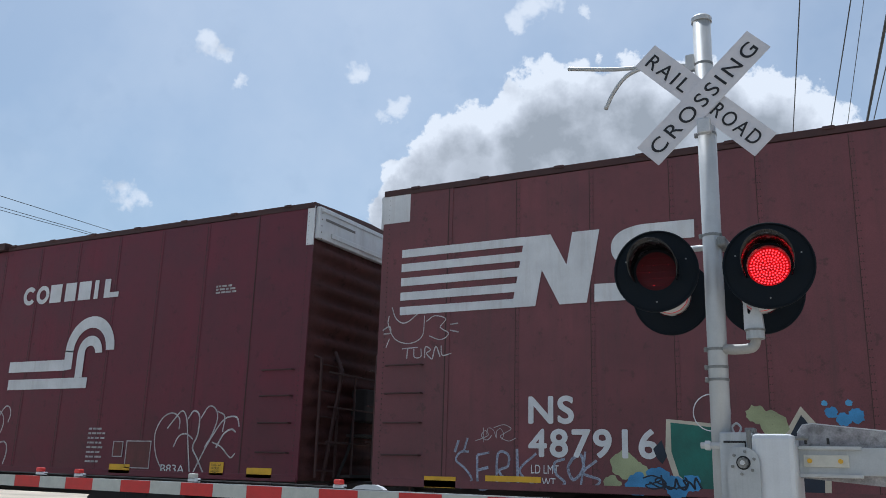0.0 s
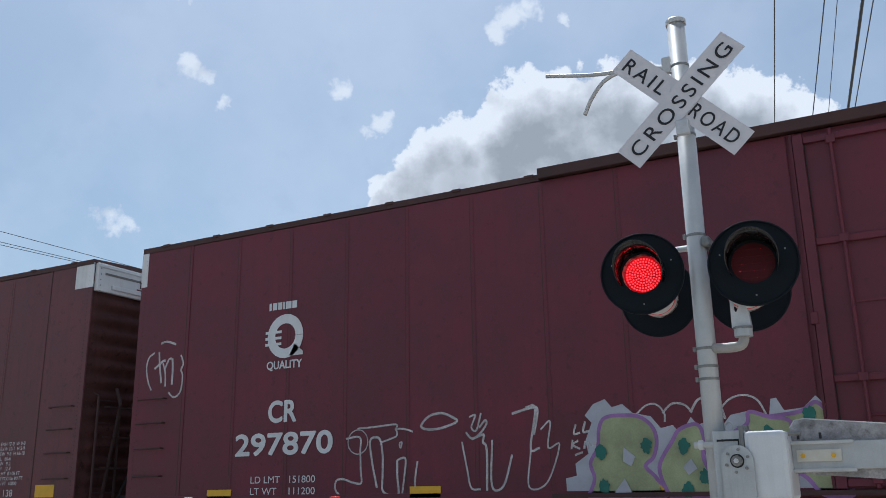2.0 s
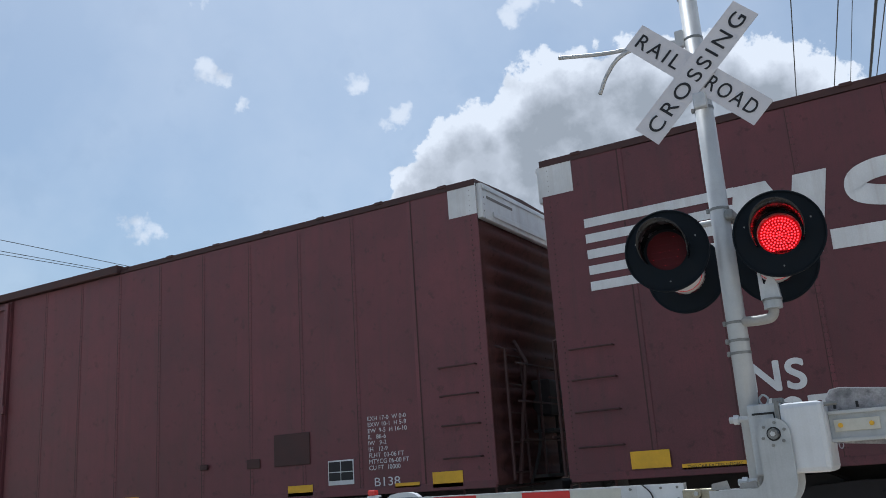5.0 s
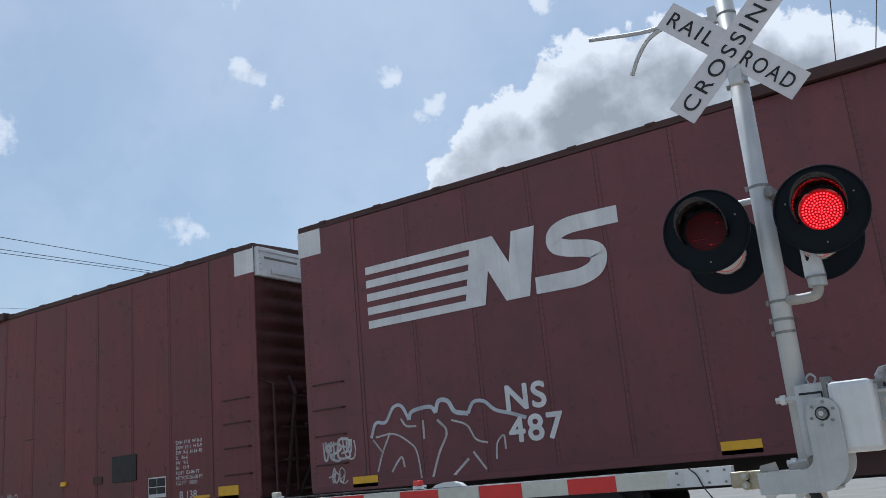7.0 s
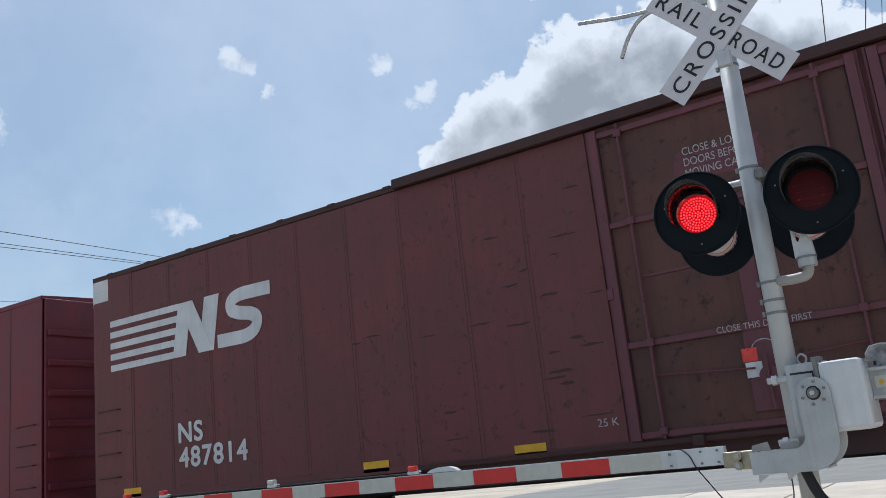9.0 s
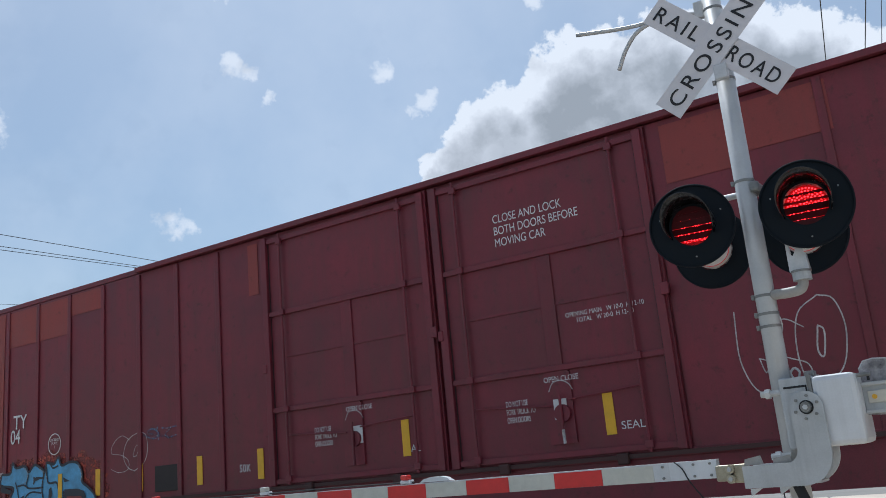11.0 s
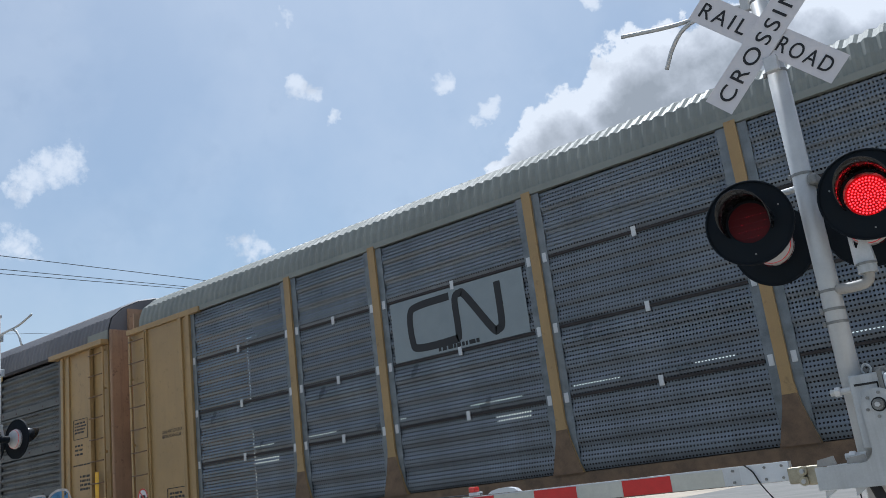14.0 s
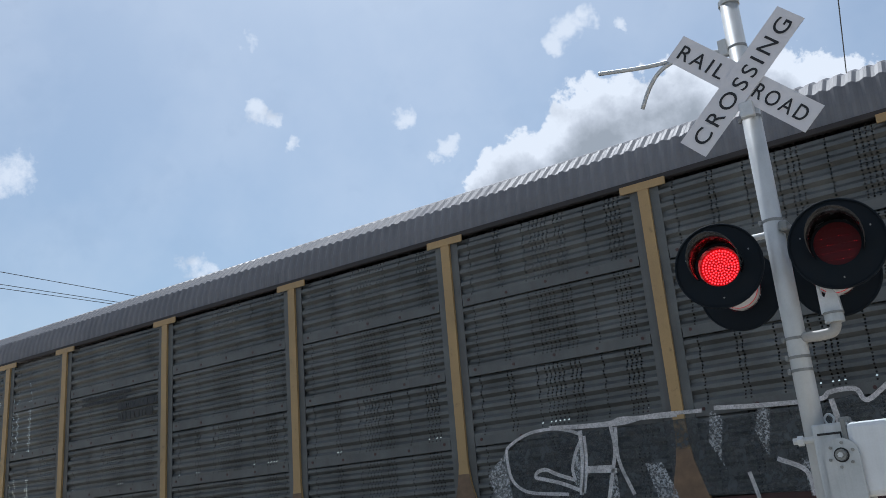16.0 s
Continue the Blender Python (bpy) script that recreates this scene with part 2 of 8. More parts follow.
def perforated(name, col, pitch_u, pitch_z, hole, var=0.2, columns=1.0, rough=0.5):
    """Galvanised sheet with rows of real see-through holes; columns: the share of columns that are open."""
    m = mat(name, col, rough=rough, metal=0.35, var=var, scale=1.7, bump=0.1, streak=0.35, dirt=(0.09, 0.08, 0.07))
    nt = m.node_tree
    lk = nt.links.new
    tc = nd(nt, "ShaderNodeTexCoord")
    sep = nd(nt, "ShaderNodeSeparateXYZ")
    lk(tc.outputs["Object"], sep.inputs[0])
    sq = []
    for axis, pitch in (("X", pitch_u), ("Z", pitch_z)):
        d = nd(nt, "ShaderNodeMath", op="DIVIDE")
        lk(sep.outputs[axis], d.inputs[0])
        d.inputs[1].default_value = pitch
        fr = nd(nt, "ShaderNodeMath", op="FRACT")
        lk(d.outputs[0], fr.inputs[0])
        su = nd(nt, "ShaderNodeMath", op="SUBTRACT")
        lk(fr.outputs[0], su.inputs[0])
        su.inputs[1].default_value = 0.5
        mm = nd(nt, "ShaderNodeMath", op="MULTIPLY")
        lk(su.outputs[0], mm.inputs[0])
        mm.inputs[1].default_value = pitch
        pw = nd(nt, "ShaderNodeMath", op="MULTIPLY")
        lk(mm.outputs[0], pw.inputs[0])
        lk(mm.outputs[0], pw.inputs[1])
        sq.append(pw)
    ad = nd(nt, "ShaderNodeMath", op="ADD")
    lk(sq[0].outputs[0], ad.inputs[0])
    lk(sq[1].outputs[0], ad.inputs[1])
    lt = nd(nt, "ShaderNodeMath", op="LESS_THAN")
    lk(ad.outputs[0], lt.inputs[0])
    lt.inputs[1].default_value = hole * hole
    is_open = lt.outputs[0]
    if columns < 1.0:
        dv = nd(nt, "ShaderNodeMath", op="DIVIDE")
        lk(sep.outputs["X"], dv.inputs[0])
        dv.inputs[1].default_value = pitch_u
        fl = nd(nt, "ShaderNodeMath", op="FLOOR")
        lk(dv.outputs[0], fl.inputs[0])
        wn = nd(nt, "ShaderNodeTexWhiteNoise")
        wn.noise_dimensions = "1D"
        lk(fl.outputs[0], wn.inputs["W"])
        keep = nd(nt, "ShaderNodeMath", op="LESS_THAN")
        lk(wn.outputs["Value"], keep.inputs[0])
        keep.inputs[1].default_value = columns
        both = nd(nt, "ShaderNodeMath", op="MULTIPLY")
        lk(lt.outputs[0], both.inputs[0])
        lk(keep.outputs[0], both.inputs[1])
        is_open = both.outputs[0]
    tr = nd(nt, "ShaderNodeBsdfTransparent")
    mx = nd(nt, "ShaderNodeMixShader")
    lk(is_open, mx.inputs[0])
    lk(nt.nodes["Principled BSDF"].outputs[0], mx.inputs[1])
    lk(tr.outputs[0], mx.inputs[2])
    lk(mx.outputs[0], nt.nodes["Material Output"].inputs["Surface"])
    return m


def worn_away(m, amount, middle=0.52, scale=24.0):
    """Thin paint or film that lets the surface behind show through in specks."""
    nt = m.node_tree
    lk = nt.links.new
    tc = nd(nt, "ShaderNodeTexCoord")
    n = nd(nt, "ShaderNodeTexNoise", inp={"Scale": scale, "Detail": 6.0, "Roughness": 0.65})
    lk(tc.outputs["Object"], n.inputs["Vector"])
    r = nd(nt, "ShaderNodeMapRange", inp={"From Min": middle - 0.14, "From Max": middle + 0.14, "To Min": 0.0, "To Max": amount})
    lk(n.outputs[0], r.inputs["Value"])
    tr = nd(nt, "ShaderNodeBsdfTransparent")
    mx = nd(nt, "ShaderNodeMixShader")
    lk(r.outputs[0], mx.inputs[0])
    lk(nt.nodes["Principled BSDF"].outputs[0], mx.inputs[1])
    lk(tr.outputs[0], mx.inputs[2])
    lk(mx.outputs[0], nt.nodes["Material Output"].inputs["Surface"])
    return m


def glow(name, col, strength):
    m = bpy.data.materials.new(name)
    m.use_nodes = True
    b = m.node_tree.nodes["Principled BSDF"]
    b.inputs["Base Color"].default_value = (col[0] * 0.15, col[1] * 0.1, col[2] * 0.1, 1)
    b.inputs["Emission Color"].default_value = (*col, 1)
    b.inputs["Emission Strength"].default_value = strength
    return m


def leaf_mat(name, col):
    return mat(name, col, rough=0.7, var=0.45, scale=0.6, bump=0.0, fine=5.0, rnd=0.15)


RUST = (0.075, 0.035, 0.022)
M_BROWN = mat("brown_paint", (0.150, 0.047, 0.054), 0.55, var=0.2, scale=1.3, streak=0.55, dirt=(0.10, 0.047, 0.048), bump=0.25, rnd=0.09, chip=0.4)
M_BROWNDEEP = mat("deep_brown_paint", (0.124, 0.037, 0.044), 0.55, var=0.22, scale=1.3, streak=0.6, dirt=(0.08, 0.036, 0.038), bump=0.25, rnd=0.08, chip=0.45)
# Soot and rust, with the shade on the car ends mixed into the colour.
M_ENDRUSTSHADE = mat("sooty_rusted_end_paint", (0.088, 0.036, 0.034), 0.8, spec=0.2, var=0.3, scale=1.4, streak=0.7, dirt=(0.05, 0.026, 0.022), bump=0.3, chip=0.6)
M_MAROON = mat("maroon_paint", (0.122, 0.0165, 0.031), 0.55, var=0.24, scale=1.2, streak=0.7, dirt=(0.105, 0.018, 0.031), bump=0.25, rnd=0.04, chip=0.45)
M_RUSTED = mat("rusted_brown_paint", (0.15, 0.043, 0.045), 0.6, var=0.2, scale=0.9, streak=0.5, dirt=(0.085, 0.038, 0.026), bump=0.3, rnd=0.06, chip=0.55)
M_PURPLE = mat("faded_purple_paint", (0.14, 0.042, 0.056), 0.55, var=0.15, scale=1.1, streak=0.4, dirt=(0.09, 0.04, 0.035), bump=0.25, chip=0.45)
M_RED = mat("red_brown_paint", (0.160, 0.020, 0.033), 0.5, var=0.22, scale=1.2, streak=0.55, dirt=(0.10, 0.03, 0.03), bump=0.25, rnd=0.05, chip=0.4)
M_ORANGE = mat("orange_primer_paint", (0.245, 0.040, 0.035), 0.55, var=0.15, scale=0.8, streak=0.4, dirt=(0.17, 0.045, 0.035), bump=0.2, chip=0.35)
M_DOORPLUM = mat("faded_plum_paint", (0.112, 0.034, 0.048), 0.55, var=0.2, scale=1.3, streak=0.5, dirt=(0.07, 0.03, 0.03), bump=0.25, chip=0.45)
M_RUSTDOOR = mat("rust_brown_door_paint", (0.105, 0.042, 0.034), 0.65, var=0.3, scale=1.1, streak=0.6, dirt=(0.06, 0.026, 0.018), bump=0.3, chip=0.7)
# Sooty steel; also gives the auto racks' far walls their inside shade.
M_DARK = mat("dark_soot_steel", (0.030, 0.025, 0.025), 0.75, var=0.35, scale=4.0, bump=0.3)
M_SEAM = mat("rusty_rivet_strip", (0.122, 0.036, 0.035), 0.6, var=0.3, scale=3.0, streak=0.5, dirt=(0.05, 0.02, 0.018), bump=0.2)
M_SEAMRIVET = mat("rusty_rivet_heads", (0.075, 0.030, 0.030), 0.65, var=0.3, scale=5.0, bump=0.0)
# Rusty dark steel; also the tone of the shade line beside the battens.
M_SILL = mat("dark_rust_steel", (0.06, 0.026, 0.024), 0.7, var=0.3, scale=2.0, bump=0.3)
M_WHITE = mat("white_stencil_paint", (0.68, 0.69, 0.70), 0.6, var=0.12, scale=2.5, streak=0.35, dirt=(0.42, 0.37, 0.34), bump=0.1)
M_DULLW = mat("worn_stencil_paint", (0.42, 0.40, 0.40), 0.65, var=0.4, scale=14.0, bump=0.0)
M_YELLOW = mat("yellow_reflector", (0.74, 0.42, 0.02), 0.5, var=0.1, scale=6.0, bump=0.05)
M_BLACK = mat("black_paint", (0.008, 0.009, 0.011), 0.55, var=0.3, scale=8.0, bump=0.1)
M_BLUE = mat("blue_spray_paint", (0.06, 0.25, 0.50), 0.5, var=0.3, scale=3.0, bump=0.05)
M_SILVER = mat("silver_spray_paint", (0.46, 0.49, 0.54), 0.42, metal=0.25, var=0.22, scale=5.0, bump=0.05)
M_SPRAY = worn_away(mat("white_spray_paint", (0.55, 0.53, 0.53), 0.6, var=0.3, scale=6.0, bump=0.0), 0.55, 0.56, 60.0)
M_MIST = worn_away(mat("thin_spray_mist", (0.46, 0.47, 0.48), 0.7, var=0.3, scale=6.0, bump=0.0), 0.95, 0.46, 45.0)
M_SKYBLUE = mat("light_blue_spray_paint", (0.09, 0.30, 0.52), 0.5, var=0.35, scale=3.5, bump=0.0)
M_FAINTBLUE = worn_away(mat("faint_blue_spray", (0.10, 0.18, 0.30), 0.6, var=0.3, scale=5.0, bump=0.0), 0.9, 0.46, 30.0)
M_ORANGEMIST = worn_away(mat("orange_spray_mist", (0.30, 0.055, 0.036), 0.6, var=0.3, scale=5.0, bump=0.0), 1.0, 0.50, 9.0)
M_BRUSH = worn_away(mat("brushed_beige_paint", (0.50, 0.42, 0.40), 0.6, var=0.15, scale=6.0, bump=0.0), 0.5, 0.60, 22.0)
M_DOORDARK = mat("dark_plum_paint", (0.088, 0.024, 0.034), 0.55, var=0.25, scale=2.0, streak=0.5, dirt=(0.05, 0.025, 0.025), bump=0.2, chip=0.4)
M_BLUEMIST = worn_away(mat("patchy_blue_spray", (0.055, 0.23, 0.46), 0.5, var=0.35, scale=2.5, bump=0.0), 0.75, 0.56, 5.0)
M_NAVY = mat("dark_outline_paint", (0.010, 0.018, 0.035), 0.5, var=0.3, scale=5.0, bump=0.0)
M_CHAR = mat("charcoal_spray_paint", (0.035, 0.040, 0.043), 0.6, var=0.45, scale=3.0, bump=0.0)
M_GREEN = mat("olive_spray_paint", (0.33, 0.36, 0.20), 0.55, var=0.3, scale=2.0, bump=0.0)
M_LILAC = mat("lilac_spray_paint", (0.30, 0.15, 0.36), 0.55, var=0.25, scale=4.0, bump=0.0)
M_TEAL = mat("teal_spray_paint", (0.02, 0.14, 0.11), 0.55, var=0.25, scale=4.0, bump=0.0)
M_GREYPAINT = mat("worn_grey_primer", (0.17, 0.16, 0.145), 0.65, var=0.25, scale=3.0, bump=0.1, streak=0.4, dirt=(0.12, 0.05, 0.05))
M_TAN = mat("tan_paint", (0.35, 0.232, 0.098), 0.38, var=0.12, scale=1.2, streak=0.3, dirt=(0.24, 0.16, 0.08), bump=0.15, chip=0.35)
M_TANDARK = mat("worn_tan_paint", (0.34, 0.22, 0.10), 0.6, var=0.22, scale=1.5, streak=0.45, dirt=(0.17, 0.10, 0.06), bump=0.2, chip=0.5)
M_RUSTTAN = mat("rusty_rung_steel", (0.15, 0.095, 0.055), 0.6, var=0.35, scale=6.0, bump=0.2)
M_PINK = mat("faded_tan_end_paint", (0.37, 0.235, 0.145), 0.6, var=0.2, scale=1.3, streak=0.4, dirt=(0.15, 0.09, 0.07), bump=0.2, chip=0.5)
M_ROOF = mat("galvanised_roof", (0.24, 0.255, 0.235), 0.60, metal=0.05, spec=0.32, var=0.15, scale=1.2, streak=0.3, dirt=(0.20, 0.21, 0.19), bump=0.1)
M_ROOFD = mat("weathered_roof", (0.16, 0.16, 0.172), 0.64, metal=0.0, spec=0.35, var=0.2, scale=1.0, streak=0.4, dirt=(0.17, 0.16, 0.17), bump=0.1)
M_PERF = perforated("perforated_panel", (0.162, 0.183, 0.207), 0.043, 0.056, 0.0122, rough=0.36)
M_PERFD = perforated("dirty_perforated_panel", (0.112, 0.116, 0.114), 0.062, 0.040, 0.0115, var=0.34, columns=0.42)
M_DIRTYPANEL = mat("dirty_grey_panel", (0.108, 0.112, 0.110), 0.55, metal=0.2, var=0.3, scale=2.0, bump=0.1, streak=0.4, dirt=(0.07, 0.05, 0.045))
M_PLAINPANEL = mat("plain_grey_panel", (0.25, 0.285, 0.30), 0.5, metal=0.3, var=0.1, scale=2.0, bump=0.05)
M_EDGE = mat("mottled_panel_edge", (0.17, 0.19, 0.205), 0.45, metal=0.3, var=0.3, scale=6.0, bump=0.1, streak=0.5, dirt=(0.24, 0.25, 0.25))
M_GALV = mat("galvanised_steel", (0.50, 0.51, 0.51), 0.45, metal=0.25, var=0.09, scale=5.0, bump=0.05, streak=0.35, dirt=(0.36, 0.35, 0.34))
M_BAND = mat("dull_steel_band", (0.24, 0.24, 0.23), 0.45, metal=0.5, var=0.25, scale=14.0, bump=0.1)
M_FRAME = mat("weathered_grey_casting", (0.47, 0.49, 0.50), 0.45, metal=0.2, var=0.13, scale=4.0, bump=0.15, streak=0.4, dirt=(0.24, 0.24, 0.24))
M_ELBOW = mat("cream_cast_fitting", (0.33, 0.32, 0.30), 0.55, var=0.15, scale=9.0, bump=0.15)
M_ALU = mat("brushed_aluminium", (0.58, 0.59, 0.60), 0.45, metal=0.3, var=0.12, scale=7.0, bump=0.05)
M_BOX = mat("grey_enamel", (0.68, 0.70, 0.72), 0.35, metal=0.1, var=0.08, scale=3.0, bump=0.04, streak=0.15, dirt=(0.30, 0.30, 0.30))
M_SIGN = mat("white_sign_sheet", (0.62, 0.61, 0.64), 0.45, var=0.05, scale=5.0, bump=0.02)
M_LETTER = mat("black_sign_ink", (0.012, 0.012, 0.014), 0.5, var=0.2, scale=9.0, bump=0.0)
M_LAMP = mat("black_lamp_enamel", (0.005, 0.009, 0.014), 0.7, spec=0.2, var=0.25, scale=8.0, bump=0.05)
M_VISOR = mat("black_visor_inside", (0.014, 0.014, 0.016), 0.24, var=0.2, scale=9.0, bump=0.0)
M_LENS = mat("unlit_red_lens", (0.070, 0.007, 0.011), 0.5, spec=0.2, var=0.15, scale=20.0, bump=0.05)
M_REDSTRIPE = mat("red_reflective_stripe", (0.62, 0.035, 0.030), 0.42, var=0.08, scale=12.0, bump=0.02)
M_WSTRIPE = mat("white_reflective_stripe", (0.58, 0.57, 0.50), 0.45, var=0.08, scale=12.0, bump=0.02)
M_BRASS = mat("zinc_plated_casting", (0.42, 0.38, 0.28), 0.45, metal=0.5, var=0.25, scale=12.0, bump=0.15)
M_RUBBER = mat("black_rubber_cable", (0.012, 0.012, 0.013), 0.6, var=0.2, scale=10.0, bump=0.0)
M_PLASTIC = worn_away(mat("clear_scratched_plastic", (0.34, 0.33, 0.34), 0.32, var=0.5, scale=9.0, bump=0.12, streak=0.5, dirt=(0.52, 0.46, 0.42)), 0.35, 0.5, 8.0)
M_WOOD = mat("weathered_pole_wood", (0.17, 0.13, 0.10), 0.8, var=0.3, scale=2.0, streak=0.5, dirt=(0.08, 0.06, 0.05), bump=0.4)
M_WIRE = mat("wire_sheath", (0.03, 0.032, 0.036), 0.6, var=0.1, bump=0.0)
M_ASPHALT = mat("worn_asphalt", (0.19, 0.185, 0.17), 0.85, var=0.25, scale=0.8, bump=0.3, fine=60.0)
M_CONC = mat("pale_concrete", (0.46, 0.41, 0.34), 0.8, var=0.2, scale=0.9, bump=0.25, fine=40.0, rnd=0.06)
M_DIRT = mat("sandy_ground", (0.42, 0.36, 0.28), 0.9, var=0.3, scale=0.35, bump=0.5, fine=25.0)
M_RAIL = mat("rail_steel", (0.20, 0.17, 0.15), 0.35, metal=0.8, var=0.3, scale=5.0, bump=0.1)
M_LEAF = leaf_mat("tree_leaves", (0.055, 0.105, 0.028))
M_BARK = mat("bark", (0.11, 0.085, 0.065), 0.9, var=0.3, scale=5.0, bump=0.5)
M_HALO = mat("pale_sprayed_halo", (0.42, 0.43, 0.48), 0.6, var=0.18, scale=3.0, bump=0.0)
M_CREAM = mat("cream_spray_paint", (0.55, 0.50, 0.40), 0.6, var=0.15, scale=4.0, bump=0.0)
M_CHARMIST = worn_away(mat("patchy_charcoal_spray", (0.05, 0.056, 0.06), 0.6, var=0.4, scale=3.0, bump=0.0), 0.7, 0.5, 7.0)
M_FAINTSPRAY = worn_away(mat("faint_blue_white_spray", (0.36, 0.40, 0.50), 0.6, var=0.3, scale=6.0, bump=0.0), 0.6, 0.53, 40.0)
M_LIT = glow("lit_red_diodes", (1.0, 0.014, 0.018), 8.0)
M_LITBASE = glow("red_diode_glow", (1.0, 0.002, 0.006), 0.38)
M_ARMRED = mat("red_lamp_lens", (0.75, 0.06, 0.05), 0.25, var=0.1, bump=0.0)


# ---- building blocks ----
def mesh_of(bm, smooth=False, name="mesh"):
    me = bpy.data.meshes.new(name)
    bmesh.ops.recalc_face_normals(bm, faces=bm.faces)
    bm.to_mesh(me)
    bm.free()
    if smooth:
        for f in me.polygons:
            f.use_smooth = True
    return me


def part(name, bm, material, parent, label="", smooth=False):
    me = bm if isinstance(bm, bpy.types.Mesh) else mesh_of(bm, smooth, name)
    if not me.materials:
        me.materials.append(material)
    ob = new(name, me)
    if parent is not None:
        ob.parent = parent
    return tagged(ob, label)


def box(bm, x0, x1, y0, y1, z0, z1, bevel=0.0):
    vs = [bm.verts.new((x, y, z)) for x in (x0, x1) for y in (y0, y1) for z in (z0, z1)]
    for f in ((0, 1, 3, 2), (4, 6, 7, 5), (0, 4, 5, 1), (2, 3, 7, 6), (0, 2, 6, 4), (1, 5, 7, 3)):
        bm.faces.new([vs[i] for i in f])
    if bevel:
        es = list({e for v in vs for e in v.link_edges})
        bmesh.ops.bevel(bm, geom=es, offset=bevel, segments=2, affect="EDGES", profile=0.5)
    return bm


def cuboid(x0, x1, y0, y1, z0, z1, bevel=0.0):
    return box(bmesh.new(), x0, x1, y0, y1, z0, z1, bevel)


def rod(bm, pts, r, seg=10, cap=True):
    """A round bar or hose along the points."""
    pts = [Vector(p) for p in pts]
    rings = []
    for i, p in enumerate(pts):
        d = (pts[min(i + 1, len(pts) - 1)] - pts[max(i - 1, 0)]).normalized()
        a = d.orthogonal().normalized() if i == 0 else (a - d * a.dot(d)).normalized()
        b = d.cross(a)
        rad = r[i] if isinstance(r, (list, tuple)) else r
        rings.append([bm.verts.new(p + (a * math.cos(k * 2 * math.pi / seg) + b * math.sin(k * 2 * math.pi / seg)) * rad) for k in range(seg)])
    for r0, r1 in zip(rings, rings[1:]):
        for k in range(seg):
            bm.faces.new((r0[k], r0[(k + 1) % seg], r1[(k + 1) % seg], r1[k]))
    if cap:
        bm.faces.new(rings[0][::-1])
        bm.faces.new(rings[-1])
    return bm


def bar(pts, r, seg=10):
    return rod(bmesh.new(), pts, r, seg)


def curve_pts(pts, n=6):
    """Catmull-Rom through the points."""
    q = [Vector(p) for p in pts]
    q = [q[0] * 2 - q[1]] + q + [q[-1] * 2 - q[-2]]
    out = []
    for i in range(1, len(q) - 2):
        for k in range(n):
            t = k / n
            a, b, c, d = q[i - 1], q[i], q[i + 1], q[i + 2]
            out.append(0.5 * ((2 * b) + (c - a) * t + (2 * a - 5 * b + 4 * c - d) * t * t + (3 * b - a - 3 * c + d) * t ** 3))
    out.append(q[-2])
    return out


def prism(outline, y0, y1):
    """An outline in x and z given thickness from y0 to y1."""
    bm = bmesh.new()
    a = [bm.verts.new((x, y0, z)) for x, z in outline]
    b = [bm.verts.new((x, y1, z)) for x, z in outline]
    n = len(outline)
    bm.faces.new(a)
    bm.faces.new(b[::-1])
    for i in range(n):
        bm.faces.new((a[i], b[i], b[(i + 1) % n], a[(i + 1) % n]))
    return bm


def lettering(body, size, material, parent, x, y, z, width=None, align="LEFT", fat=0.0, name="lettering", label="", roll=0.0, shear=0.0, lines=1.0, space=1.0):
    """Words with the built-in font on a face that looks towards -y; x, z: lower left corner. Fat letters are layers of the word, each moved a little."""
    cu = bpy.data.curves.new(name, "FONT")
    cu.body, cu.size, cu.shear, cu.space_line = body, size * 1.38, shear, lines
    cu.align_x, cu.space_character = align, space
    tmp = bpy.data.objects.new("tmp", cu)
    me = bpy.data.meshes.new_from_object(tmp)
    bpy.data.objects.remove(tmp)
    co = [v.co for v in me.vertices]
    if width and co:
        x0, x1 = min(c.x for c in co), max(c.x for c in co)
        k = (width - 2 * fat) / (x1 - x0)
        for c in co:
            c.x = (c.x - (x0 if align == "LEFT" else 0)) * k + (fat if align == "LEFT" else 0)
    if fat:
        n = 8 if fat < 0.02 else 14 if fat < 0.09 else 26
        vs, fs = [], []
        for i in range(n):
            a = i * 2 * math.pi / n
            base = len(vs)
            vs += [(c.x + fat * math.cos(a), c.y + fat * math.sin(a), 0.0022 * i / n) for c in co]
            fs += [[base + v for v in p.vertices] for p in me.polygons]
        me = bpy.data.meshes.new(name)
        me.from_pydata(vs, [], fs)
    me.materials.clear()
    ob = part(name, me, material, parent, label)
    ob.matrix_basis = pose(x, y, z, 90, 0, 0) @ pose(0, 0, 0, 0, 0, roll)
    return ob


def ribbon(bm, pts, w, y):
    """A flat stroke of paint in x and z."""
    pts = [Vector((p[0], p[1])) for p in pts]
    left, right = [], []
    for i, p in enumerate(pts):
        d = (pts[min(i + 1, len(pts) - 1)] - pts[max(i - 1, 0)])
        d = d.normalized() if d.length > 1e-6 else Vector((1, 0))
        n = Vector((-d.y, d.x)) * w / 2
        left.append(bm.verts.new((p.x + n.x, y, p.y + n.y)))
        right.append(bm.verts.new((p.x - n.x, y, p.y - n.y)))
    for i in range(len(pts) - 1):
        bm.faces.new((left[i], right[i], right[i + 1], left[i + 1]))
    return bm


